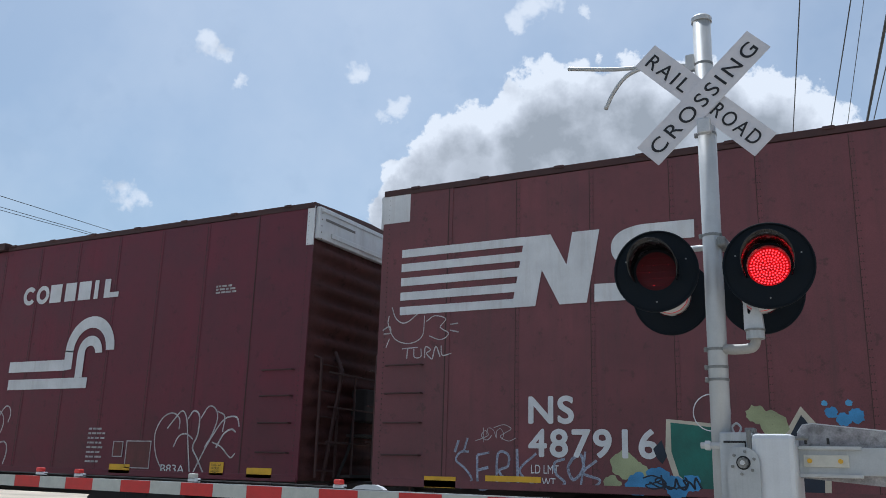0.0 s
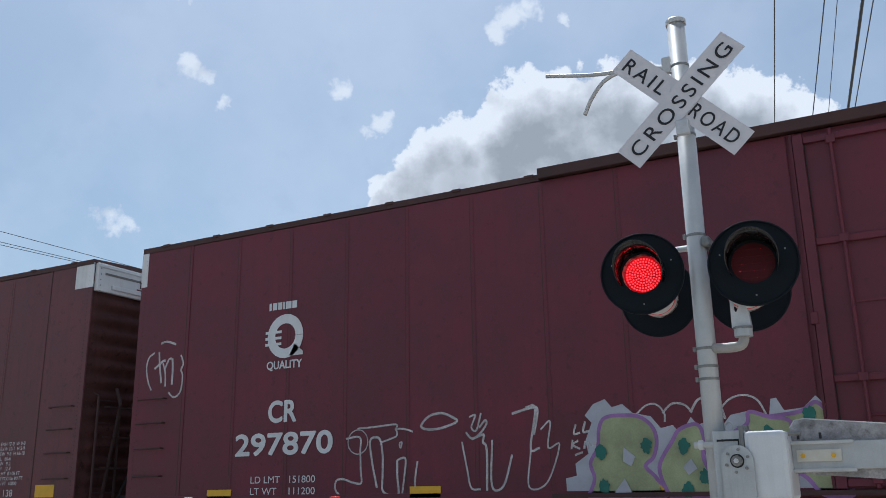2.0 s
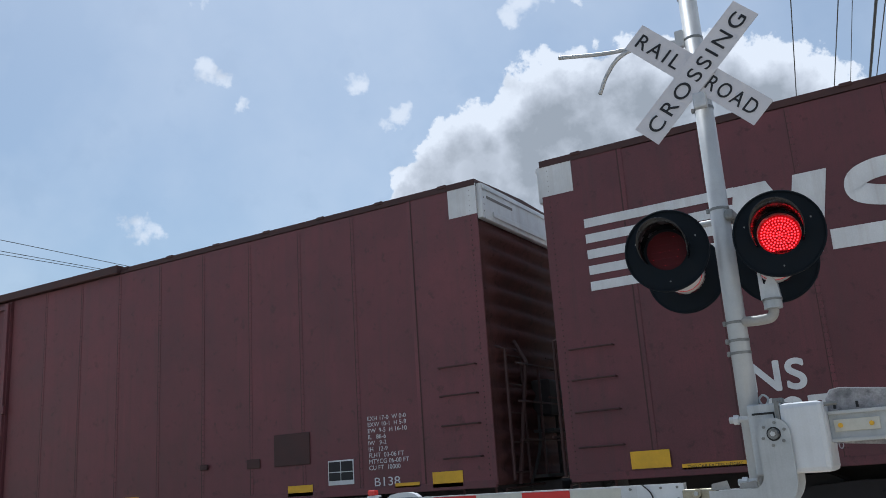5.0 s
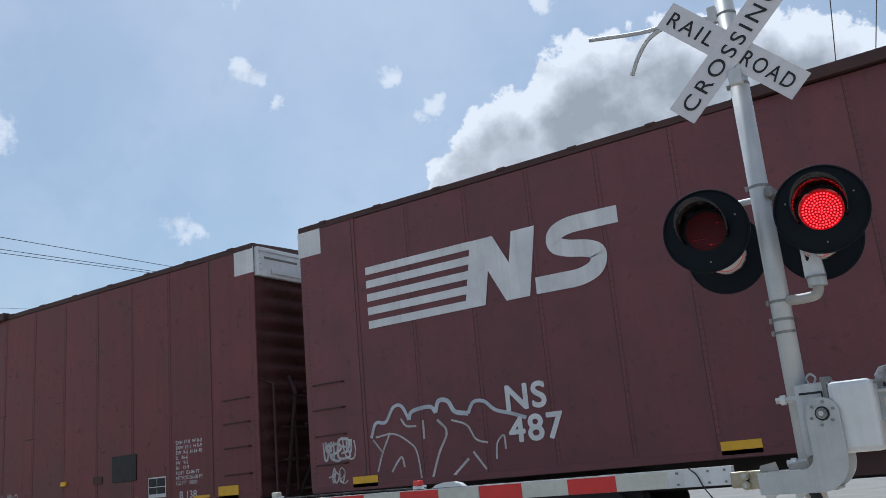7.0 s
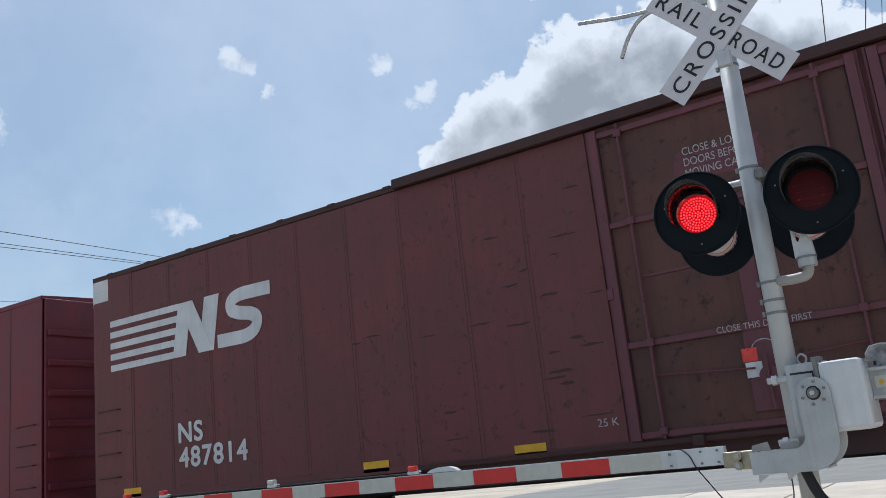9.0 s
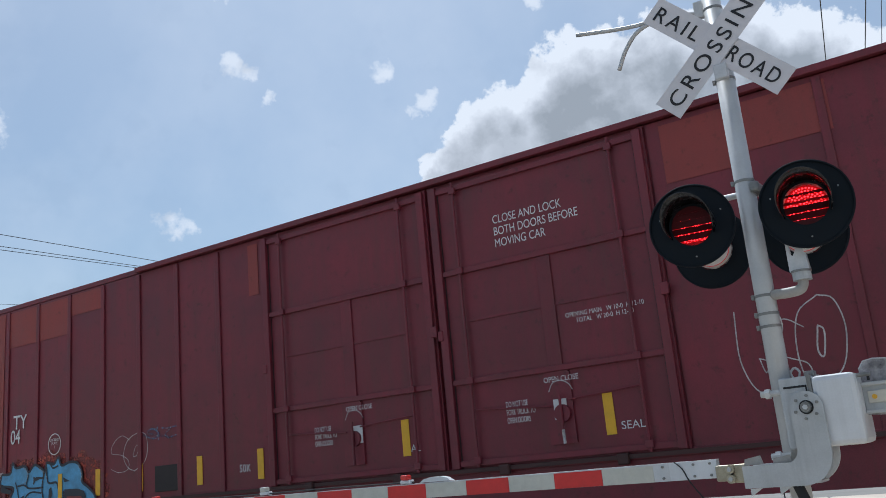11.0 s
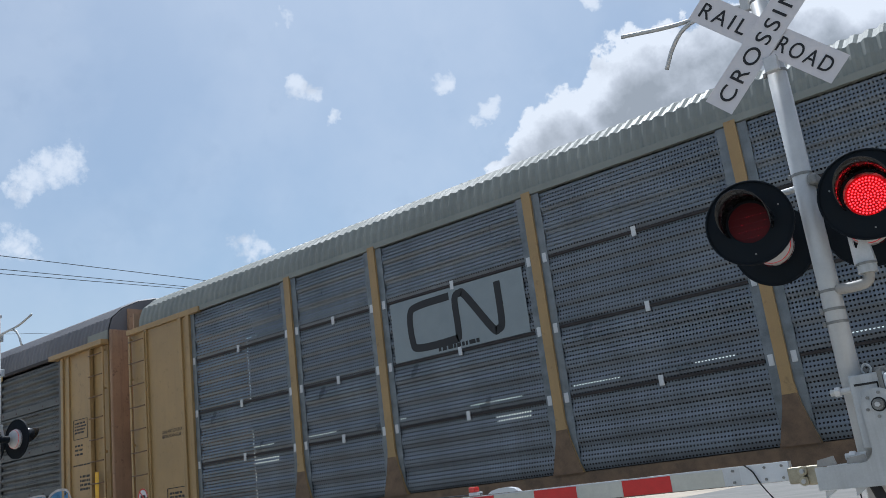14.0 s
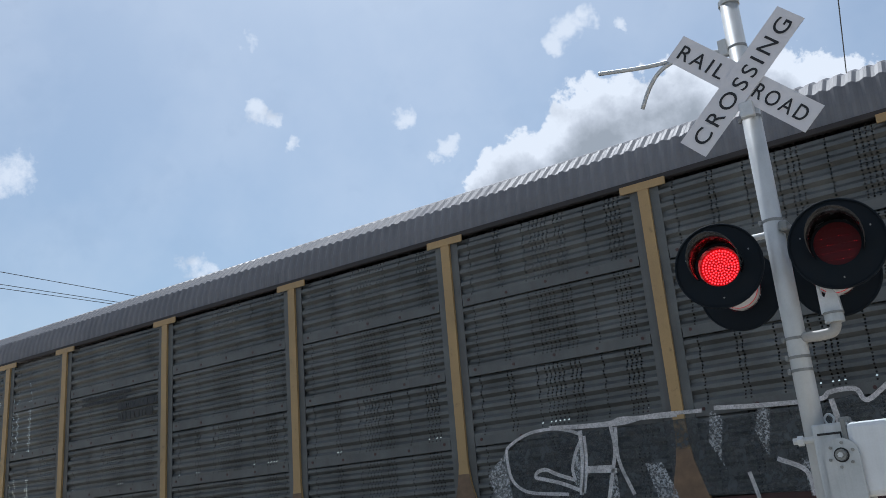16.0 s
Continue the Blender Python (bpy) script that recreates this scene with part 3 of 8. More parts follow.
def strokes(lines, w, y, smooth=True):
    bm = bmesh.new()
    for k, ln in enumerate(lines):
        if smooth:
            ribbon(bm, [(p.x, p.y) for p in curve_pts([(a, b, 0) for a, b in ln], 5)], w, y - 0.0003 * (k % 7))
            continue
        for j, (p, q) in enumerate(zip(ln, ln[1:])):
            d = Vector((q[0] - p[0], q[1] - p[1])).normalized() * w * 0.42
            ribbon(bm, [(p[0] - d.x, p[1] - d.y), (q[0] + d.x, q[1] + d.y)], w, y - 0.0003 * ((k * 5 + j) % 9))
    return bm


GLYPHS = [
    [[(0.05, 0.9), (0.0, 0.4), (0.2, 0.02), (0.6, 0.0), (0.9, 0.3), (0.95, 0.95)], [(0.3, 0.95), (0.3, 0.5), (0.5, 0.3), (0.65, 0.6), (0.65, 0.95)]],
    [[(0.1, 0.0), (0.05, 0.6), (0.3, 1.0), (0.8, 0.95), (0.95, 0.7), (0.7, 0.5), (1.0, 0.3), (0.95, 0.0)], [(0.4, 0.65), (0.5, 0.78), (0.62, 0.66), (0.4, 0.62)]],
    [[(0.95, 0.85), (0.6, 1.0), (0.15, 0.85), (0.1, 0.6), (0.5, 0.5), (0.9, 0.35), (0.85, 0.08), (0.4, 0.0), (0.0, 0.15)]],
    [[(0.5, 1.0), (0.1, 0.85), (0.0, 0.45), (0.15, 0.08), (0.55, 0.0), (0.9, 0.2), (1.0, 0.6), (0.8, 0.92), (0.5, 1.0)], [(0.45, 0.65), (0.4, 0.4), (0.55, 0.32), (0.6, 0.6), (0.45, 0.65)]],
    [[(0.95, 0.95), (0.2, 1.0), (0.05, 0.7), (0.1, 0.2), (0.3, 0.0), (0.95, 0.05)], [(0.3, 0.72), (0.8, 0.7)], [(0.32, 0.4), (0.75, 0.42)], [(0.95, 0.95), (0.92, 0.7), (0.7, 0.6), (0.9, 0.45), (0.95, 0.05)]],
    [[(0.0, 0.0), (0.05, 0.8), (0.2, 1.0), (0.4, 0.9), (0.55, 0.45), (0.7, 0.95), (0.9, 1.0), (1.0, 0.7), (0.95, 0.0)], [(0.25, 0.0), (0.3, 0.55), (0.5, 0.1), (0.72, 0.55), (0.75, 0.0)]],
]
TAGS = [
    [[(0.05, 0.15), (0.2, 0.75), (0.3, 0.95), (0.36, 0.5), (0.3, 0.1), (0.5, 0.55), (0.7, 0.8), (0.66, 0.3), (0.95, 0.2)]],
    [[(0.0, 0.5), (0.35, 0.85), (0.6, 0.55), (0.4, 0.2), (0.2, 0.45), (0.55, 0.7), (1.0, 0.9)], [(0.55, 1.0), (0.5, 0.0)]],
    [[(0.1, 0.9), (0.02, 0.5), (0.15, 0.05), (0.4, 0.25), (0.45, 0.8), (0.55, 0.2), (0.8, 0.05), (0.95, 0.5)]],
    [[(0.9, 0.75), (0.55, 0.98), (0.2, 0.7), (0.45, 0.45), (0.75, 0.2), (0.4, -0.05), (-0.1, 0.12)]],
    [[(0.0, 0.35), (0.3, 0.45), (0.5, 0.9), (0.62, 0.45), (0.48, 0.02), (0.4, 0.4), (0.75, 0.6), (1.1, 0.45)]],
    [[(0.1, 0.8), (0.4, 0.72), (0.85, 0.88)], [(0.45, 0.75), (0.32, 0.3), (0.5, 0.02), (0.9, 0.22)]],
]


def scrawl(u0, u1, z0, z1, letters, seed, w=0.03, y=-1.546, loops=True):
    """Sprayed shapes that nobody can read, one figure beside another."""
    rs = random.Random(seed)
    figures = []
    step = (u1 - u0) / letters
    last = -1
    for i in range(letters):
        a, h = u0 + i * step, z1 - z0
        wd = step * rs.uniform(1.6, 2.1)
        fx, fz = rs.random() < 0.5, rs.random() < 0.5
        zb, hh = z0 + rs.uniform(0, 0.1) * h, h * rs.uniform(0.78, 0.98)
        k = rs.randrange(6)
        if k == last:
            k = (k + 1) % 6
        last = k
        lean = rs.uniform(-0.1, 0.15)
        for j, ln in enumerate((GLYPHS if loops else TAGS)[k]):
            ln = [(1 - x if fx else x, 1 - q if fz else q) for x, q in ln]
            pts = [(a + wd * (x + lean * q + rs.uniform(-0.03, 0.03)), zb + hh * (q + rs.uniform(-0.03, 0.03))) for x, q in ln]
            pts = [(p.x, p.y) for p in curve_pts([(x, z, 0) for x, z in pts], 5)]
            figures.append(ribbon(bmesh.new(), pts, w * rs.uniform(0.7, 1.2), y - 0.0004 * ((i * 3 + j) % 7)))
    return figures


def tags(figures, m, car, label):
    for bm in figures:
        part("graffiti_stroke", bm, m, car, label)


def sprayed(car, lines, w, m, label, y=-1.546):
    """Strokes of a spray can, each a part of its own, a little thicker or thinner from one to the next."""
    for i, ln in enumerate(lines):
        pts = [(p.x, p.y) for p in curve_pts([(u, max(z, 1.0), 0) for u, z in ln], 6)] if len(ln) > 2 else ln
        part("graffiti_stroke", ribbon(bmesh.new(), pts, w * (0.88, 1.0, 1.14)[i % 3], y - 0.0003 * (i % 8)), m, car, label)


def painted(car, outlines, y, m, label):
    """Areas of sprayed paint with a drawn edge."""
    for i, ln in enumerate(outlines):
        bm = bmesh.new()
        bm.faces.new([bm.verts.new((u, y - 0.0004 * i, max(z, 1.0))) for u, z in ln])
        bm.normal_update()
        bmesh.ops.triangulate(bm, faces=bm.faces)
        part("graffiti_patch", bm, m, car, label)


def piece_letters(car, outlines, fill, edge, w, y=-1.549):
    """Filled graffiti letters, each with its outline."""
    for i, ln in enumerate(outlines):
        painted(car, [ln], y - 0.004 * i, fill, "sprayed graffiti letter")
        sprayed(car, [[*ln, ln[0]]], w, edge, "sprayed outline of a graffiti letter", y - 0.002 - 0.004 * i)


def blob(u, z, ru, rz, y, seed, n=22, rough=0.12):
    rs = random.Random(seed)
    out = []
    for i in range(n):
        a = i * 2 * math.pi / n
        k = 1 + rs.uniform(-rough, rough)
        out.append((u + ru * k * math.cos(a), z + rz * k * math.sin(a)))
    bm = bmesh.new()
    c = bm.verts.new((u, y, z))
    vs = [bm.verts.new((x, y, zz)) for x, zz in out]
    for i in range(n):
        bm.faces.new((c, vs[i], vs[(i + 1) % n]))
    return bm


def torn(u, z, w, h, y, seed, step=0.07, jit=0.035):
    """A ragged patch of paint, roughly w by h."""
    rs = random.Random(seed)
    per = []
    nx, nz = max(3, int(w / step)), max(3, int(h / step))
    per += [(u + w * i / nx, z) for i in range(nx)] + [(u + w, z + h * i / nz) for i in range(nz)]
    per += [(u + w - w * i / nx, z + h) for i in range(nx)] + [(u, z + h - h * i / nz) for i in range(nz)]
    bm = bmesh.new()
    c = bm.verts.new((u + w / 2, y, z + h / 2))
    vs = [bm.verts.new((x + rs.uniform(-jit, jit), y, q + rs.uniform(-jit, jit))) for x, q in per]
    for i in range(len(vs)):
        bm.faces.new((c, vs[i], vs[(i + 1) % len(vs)]))
    return bm


def thing(name, at, label, category, group="", kind=""):
    return tagged(new(name), label, category, group, kind) if at is None else set_at(tagged(new(name), label, category, group, kind), at)


def set_at(ob, m):
    ob.matrix_basis = m
    return ob


FACE = -1.537
TRACK_Y = 11.752


# ---- ground, road and track ----
def build_ground():
    bm = bmesh.new()
    n = 60
    def zz(x, y):
        if abs(y - TRACK_Y) < 4 and abs(x) < 60:
            return -0.02
        d = max(0, abs(y - TRACK_Y) - 4)
        return -0.02 - min(0.35, d * 0.02)
    xs = sorted({-900, -400, -200, 200, 400, 900, *range(-120, 121, 6)})
    ys = sorted({-600, -200, -80, 200, 400, 900, *range(-40, 121, 4)})
    grid = [[bm.verts.new((x, y, zz(x, y))) for y in ys] for x in xs]
    for i in range(len(xs) - 1):
        for j in range(len(ys) - 1):
            bm.faces.new((grid[i][j], grid[i + 1][j], grid[i + 1][j + 1], grid[i][j + 1]))
    g = part("ground", bm, M_DIRT, None, "bare sandy ground beside the railway track", smooth=True)
    tagged(g, category="ground", kind="structure")
    bm = bmesh.new()
    for y0, y1 in ((-60, 7.9), (15.9, 140)):
        k = 26
        for i in range(k):
            a, b = y0 + (y1 - y0) * i / k, y0 + (y1 - y0) * (i + 1) / k
            f = [bm.verts.new((x, y, zz(x, y) + 0.025)) for x, y in ((-13, a), (-2.1, a), (-2.1, b), (-13, b))]
            bm.faces.new(f)
    r = part("road", bm, M_ASPHALT, None, "worn grey asphalt road leading over the level crossing")
    tagged(r, category="road", kind="structure")
    pav = tagged(new("pavement"), "pale concrete slabs on both sides of the rails", "pavement", kind="structure")
    me = mesh_of(box(bmesh.new(), -1.19, 1.19, -0.94, 0.94, -0.12, 0.0, 0.012))
    for i in range(-8, 8):
        for j, yc in enumerate((TRACK_Y + 2.0, TRACK_Y + 3.9, TRACK_Y - 2.0)):
            o = part("slab", me, M_CONC, pav)
            o.matrix_basis = pose(i * 2.42 - 2.2 + 0.3 * j, yc, 0.008)
    return g


def build_track():
    tr = tagged(new("railway_track"), "steel rails on dark timber ties across the road", "railway track", kind="structure")
    for sgn in (-1, 1):
        y = TRACK_Y + sgn * 0.7525
        prof = [(-0.07, -0.17), (0.07, -0.17), (0.07, -0.15), (0.012, -0.12), (0.012, -0.04), (0.036, -0.03), (0.036, 0.0), (-0.036, 0.0), (-0.036, -0.03), (-0.012, -0.04), (-0.012, -0.12), (-0.07, -0.15)]
        bm = bmesh.new()
        a = [bm.verts.new((-240, y + u, z + 0.015)) for u, z in prof]
        b = [bm.verts.new((240, y + u, z + 0.015)) for u, z in prof]
        for i in range(len(prof)):
            bm.faces.new((a[i], b[i], b[(i + 1) % len(prof)], a[(i + 1) % len(prof)]))
        part("rail", bm, M_RAIL, tr, "polished steel rail")
    me = mesh_of(box(bmesh.new(), -0.11, 0.11, -1.3, 1.3, -0.2, -0.012, 0.01))
    for i in range(-70, 60):
        o = part("tie", me, M_WOOD, tr)
        o.matrix_basis = pose(i * 0.52, TRACK_Y, 0)
    rs = random.Random(5)
    bm = bmesh.new()
    for i in range(2600):
        x, y = rs.uniform(-30, 22), TRACK_Y + rs.uniform(-1.5, 1.5)
        s = rs.uniform(0.02, 0.045)
        vs = [bm.verts.new((x + s * a, y + s * b, -0.01 + s * c * 0.7)) for a, b, c in ((1, 0, 0), (-0.5, 0.9, 0), (-0.6, -0.8, 0), (0.1, 0.1, 1))]
        for f in ((0, 1, 3), (1, 2, 3), (2, 0, 3)):
            bm.faces.new([vs[k] for k in f])
    tagged(part("ballast", bm, M_CONC, None, "loose pale crushed stone between the ties"), category="ballast", kind="stuff")


# ---- the crossing signal ----
def disc(r, y0, y1, seg=40):
    return prism([(r * math.cos(i * 2 * math.pi / seg), r * math.sin(i * 2 * math.pi / seg)) for i in range(seg)], y0, y1)


def tube_y(r0, r1, y0, y1, a0=0.0, a1=360.0, seg=40):
    """A pipe or visor about the y axis, open from angle a0 to a1 (degrees from +x)."""
    bm = bmesh.new()
    n = seg
    full = a1 - a0 >= 360
    rows = []
    for i in range(n if full else n + 1):
        a = radians(a0 + (a1 - a0) * i / n)
        c, s = math.cos(a), math.sin(a)
        rows.append([bm.verts.new((r * c, y, r * s)) for r, y in ((r0, y0), (r1, y0), (r1, y1), (r0, y1))])
    m = len(rows)
    for i in range(m if full else m - 1):
        p, q = rows[i], rows[(i + 1) % m]
        for k in range(4):
            bm.faces.new((p[k], p[(k + 1) % 4], q[(k + 1) % 4], q[k]))
    if not full:
        bm.faces.new(rows[0])
        bm.faces.new(rows[-1][::-1])
    return bm


LAMP_ME = {}
SLATS = {"left": [], "right": []}


def flasher(parent, m, side=""):
    """A round flashing lamp that looks towards -y: target board, visor, diodes and added slats that open and shut
    before them to imitate the flashing.
    """
    if not LAMP_ME:
        LAMP_ME["board"] = mesh_of(tube_y(0.148, 0.305, 0.0, 0.006, seg=56), name="board")
        LAMP_ME["rim"] = mesh_of(tube_y(0.298, 0.312, -0.012, 0.012, seg=56), True)
        bm = bmesh.new()
        n = 48
        rows = []
        for i in range(n + 1):
            a = radians(-28 + 236 * i / n)
            dep = 0.06 + 0.27 * max(0.0, math.sin(radians((i / n) * 180))) ** 0.6
            rows.append([bm.verts.new((r * math.cos(a), y, r * math.sin(a))) for r, y in ((0.166, 0.0), (0.172, -dep), (0.178, -dep), (0.172, 0.0))])
        for p, q in zip(rows, rows[1:]):
            for k in range(4):
                bm.faces.new((p[k], p[(k + 1) % 4], q[(k + 1) % 4], q[k]))
        LAMP_ME["visor"] = mesh_of(bm, True)
        bm = bmesh.new()
        prof = [(0.158, 0.006), (0.155, 0.03), (0.14, 0.065), (0.10, 0.09), (0.03, 0.10)]
        prev = None
        for r, y in prof:
            ring = [bm.verts.new((r * math.cos(i * math.pi / 16), y, r * math.sin(i * math.pi / 16))) for i in range(32)]
            if prev:
                for i in range(32):
                    bm.faces.new((prev[i], prev[(i + 1) % 32], ring[(i + 1) % 32], ring[i]))
            prev = ring
        bm.faces.new(prev)
        LAMP_ME["housing"] = mesh_of(bm, True)
        LAMP_ME["lens"] = mesh_of(disc(0.146, 0.055, 0.06))
        bm = bmesh.new()
        for ring in range(0, 7):
            k = max(1, ring * 6)
            for j in range(k):
                a = j * 2 * math.pi / k + ring * 0.3
                x, z = 0.0205 * ring * math.cos(a), 0.0205 * ring * math.sin(a)
                vs = [bm.verts.new((x + 0.0062 * math.cos(b * math.pi / 4), 0.052, z + 0.0062 * math.sin(b * math.pi / 4))) for b in range(8)]
                bm.faces.new(vs)
        LAMP_ME["diodes"] = mesh_of(bm)
        LAMP_ME["bolt"] = mesh_of(disc(0.006, -0.010, 0.0, 8))
        for i in range(6):
            z0, z1 = -0.156 + i * 0.052, -0.156 + (i + 1) * 0.052 - 0.0005
            zc = (z0 + z1) / 2
            pts = []
            for z in (z0, z1):
                h = math.sqrt(max(0.004, 0.162 ** 2 - min(abs(z), 0.155) ** 2))
                pts.append((z, h))
            (za, ha), (zb, hb) = pts
            outline = [(-ha, za - zc), (ha, za - zc), (hb, zb - zc), (-hb, zb - zc)]
            LAMP_ME["slat%d" % i] = mesh_of(prism(outline, -0.0008, 0.0008))
    lamp = part("flashing_lamp", LAMP_ME["board"], M_LAMP, parent)
    lamp.matrix_basis = m
    part("rim", LAMP_ME["rim"], M_LAMP, lamp)
    part("visor", LAMP_ME["visor"], M_VISOR, lamp)
    part("housing", LAMP_ME["housing"], M_GALV, lamp, "grey lamp housing")
    part("lens", LAMP_ME["lens"], M_LITBASE if side else M_LENS, lamp, "red lens of a warning lamp")
    if side:
        part("lit_disc", LAMP_ME["diodes"], M_LIT, lamp, "cluster of red light diodes")
    for a in (20, 160, 270):
        o = part("bolt", LAMP_ME["bolt"], M_BAND, lamp)
        o.matrix_basis = pose(0.235 * math.cos(radians(a)), 0, 0.235 * math.sin(radians(a)))
    # Added slats in the unlit lens colour hide the steady glow, imitating switched-off diodes.
    for i in range(6):
        o = part("slat", LAMP_ME["slat%d" % i], M_LENS, lamp, "added dark red slat that hides the lit lens")
        o.matrix_basis = pose(0, 0.022, -0.156 + (i + 0.5) * 0.052)
        if side:
            SLATS[side].append((o, -0.156 + (i + 0.5) * 0.052))
    return lamp


def blade(parent, m, words, label):
    b = part("sign_blade", cuboid(-0.61, 0.61, -0.002, 0.002, -0.1145, 0.1145), M_SIGN, parent, label)
    b.matrix_basis = m
    for w, x, wd in words:
        lettering(w, 0.122, M_LETTER, b, x, -0.0045, -0.061, width=wd, fat=0.001, name="lettering", label="black capital letters", space=1.28)
    return b


def crossing_signal():
    sg = thing("crossing_signal", pose(-1.38, 6.45, 0), "galvanised railway crossing mast with crossbuck sign and red flashing lamps", "crossing signal", "crossing signals")
    bm = bar([(0, 0, -0.35), (0, 0, 4.72)], 0.070, 28)
    part("mast", bm, M_GALV, sg, "galvanised steel mast", smooth=True)
    part("mast_cap", bar([(0, 0, 4.70), (0, 0, 4.735), (0, 0, 4.75)], [0.080, 0.080, 0.066], 28), M_GALV, sg)
    part("mast_base", bar([(0, 0, -0.4), (0, 0, -0.30), (0, 0, -0.25), (0, 0, 0.25)], [0.26, 0.26, 0.10, 0.082], 24), M_GALV, sg)
    for z in (4.33, 3.74, 2.93, 2.075, 1.945, 1.855):
        c = part("clamp", bar([(0, 0, z - 0.010), (0, 0, z + 0.010)], 0.0735, 24), M_BAND, sg, "thin steel band clamp")
        part("clamp_lug", cuboid(-0.092, -0.068, -0.03, -0.005, z - 0.018, z + 0.018, 0.004), M_BAND, c)
    part("bracket", cuboid(-0.13, -0.06, -0.06, -0.01, 4.28, 4.42, 0.01), M_GALV, sg)
    part("bracket", cuboid(-0.05, 0.05, -0.12, -0.06, 3.72, 3.84, 0.01), M_ALU, sg)
    part("bent_conduit", bar(curve_pts([(-0.06, 0.05, 4.36), (-0.35, 0.0, 4.40), (-0.70, -0.02, 4.43), (-1.12, -0.02, 4.52)]), 0.017, 10), M_GALV, sg, "bent grey conduit pipe", smooth=True)
    part("bent_conduit", bar(curve_pts([(-0.08, 0.05, 4.33), (-0.42, 0.0, 4.40), (-0.60, -0.02, 4.36), (-0.72, -0.02, 4.24), (-0.80, -0.02, 4.09)]), 0.017, 10), M_GALV, sg, "bent grey conduit pipe", smooth=True)
    # crossbuck
    mid = pose(0, -0.084, 4.012, 0, 0, 6.5)
    blade(sg, mid @ pose(0, 0.004, 0, 0, 45, 0), [("RAIL", -0.555, 0.40), ("ROAD", 0.12, 0.43)], "white blade of the crossbuck sign with black letters")
    blade(sg, mid @ pose(0, -0.006, 0, 0, -45, 0), [("CROSSING", -0.55, 1.10)], "white blade of the crossbuck sign with black letters")
    # lamp arm, junction box and lamps
    part("lamp_arm", bar([(-0.42, 0.10, 2.87), (0.40, 0.10, 2.87)], 0.024, 12), M_GALV, sg)
    part("arm_clamp", cuboid(0.045, 0.11, -0.085, 0.13, 2.825, 2.905, 0.02), M_BAND, sg)
    for side, x, z in (("left", -0.39, 2.66), ("right", 0.41, 2.635)):
        part("hanger", bar([(x, 0.10, 2.87), (x, 0.06, z)], 0.022, 10), M_GALV, sg)
        flasher(sg, pose(x, -0.15, z, 0, 0, 6), side)
        flasher(sg, pose(x - (0.03 if x < 0 else 0.14), 0.42, z - 0.085, 0, 0, 180))
        part("lamp_body", bar([(x, -0.02, z), (x, 0.28, z)], 0.055, 14), M_LAMP, sg)
    part("elbow", bar(curve_pts([(0.05, -0.02, 2.072), (0.16, -0.03, 2.066), (0.245, -0.03, 2.075), (0.272, -0.03, 2.11), (0.275, -0.03, 2.15)]), 0.036, 14), M_ELBOW, sg, "cream cast elbow", smooth=True)
    part("collar", bar([(0.275, -0.03, 2.135), (0.275, -0.03, 2.195)], 0.064, 16), M_FRAME, sg)
    part("collar_band", bar([(0.275, -0.03, 2.19), (0.275, -0.03, 2.206)], 0.069, 16), M_BAND, sg)
    part("yoke", prism([(0.205, 2.20), (0.338, 2.20), (0.328, 2.31), (0.300, 2.36), (0.295, 2.52), (0.268, 2.52), (0.266, 2.35), (0.245, 2.31), (0.225, 2.33), (0.218, 2.52), (0.207, 2.52)], -0.06, 0.0), M_ALU, sg)
    return sg


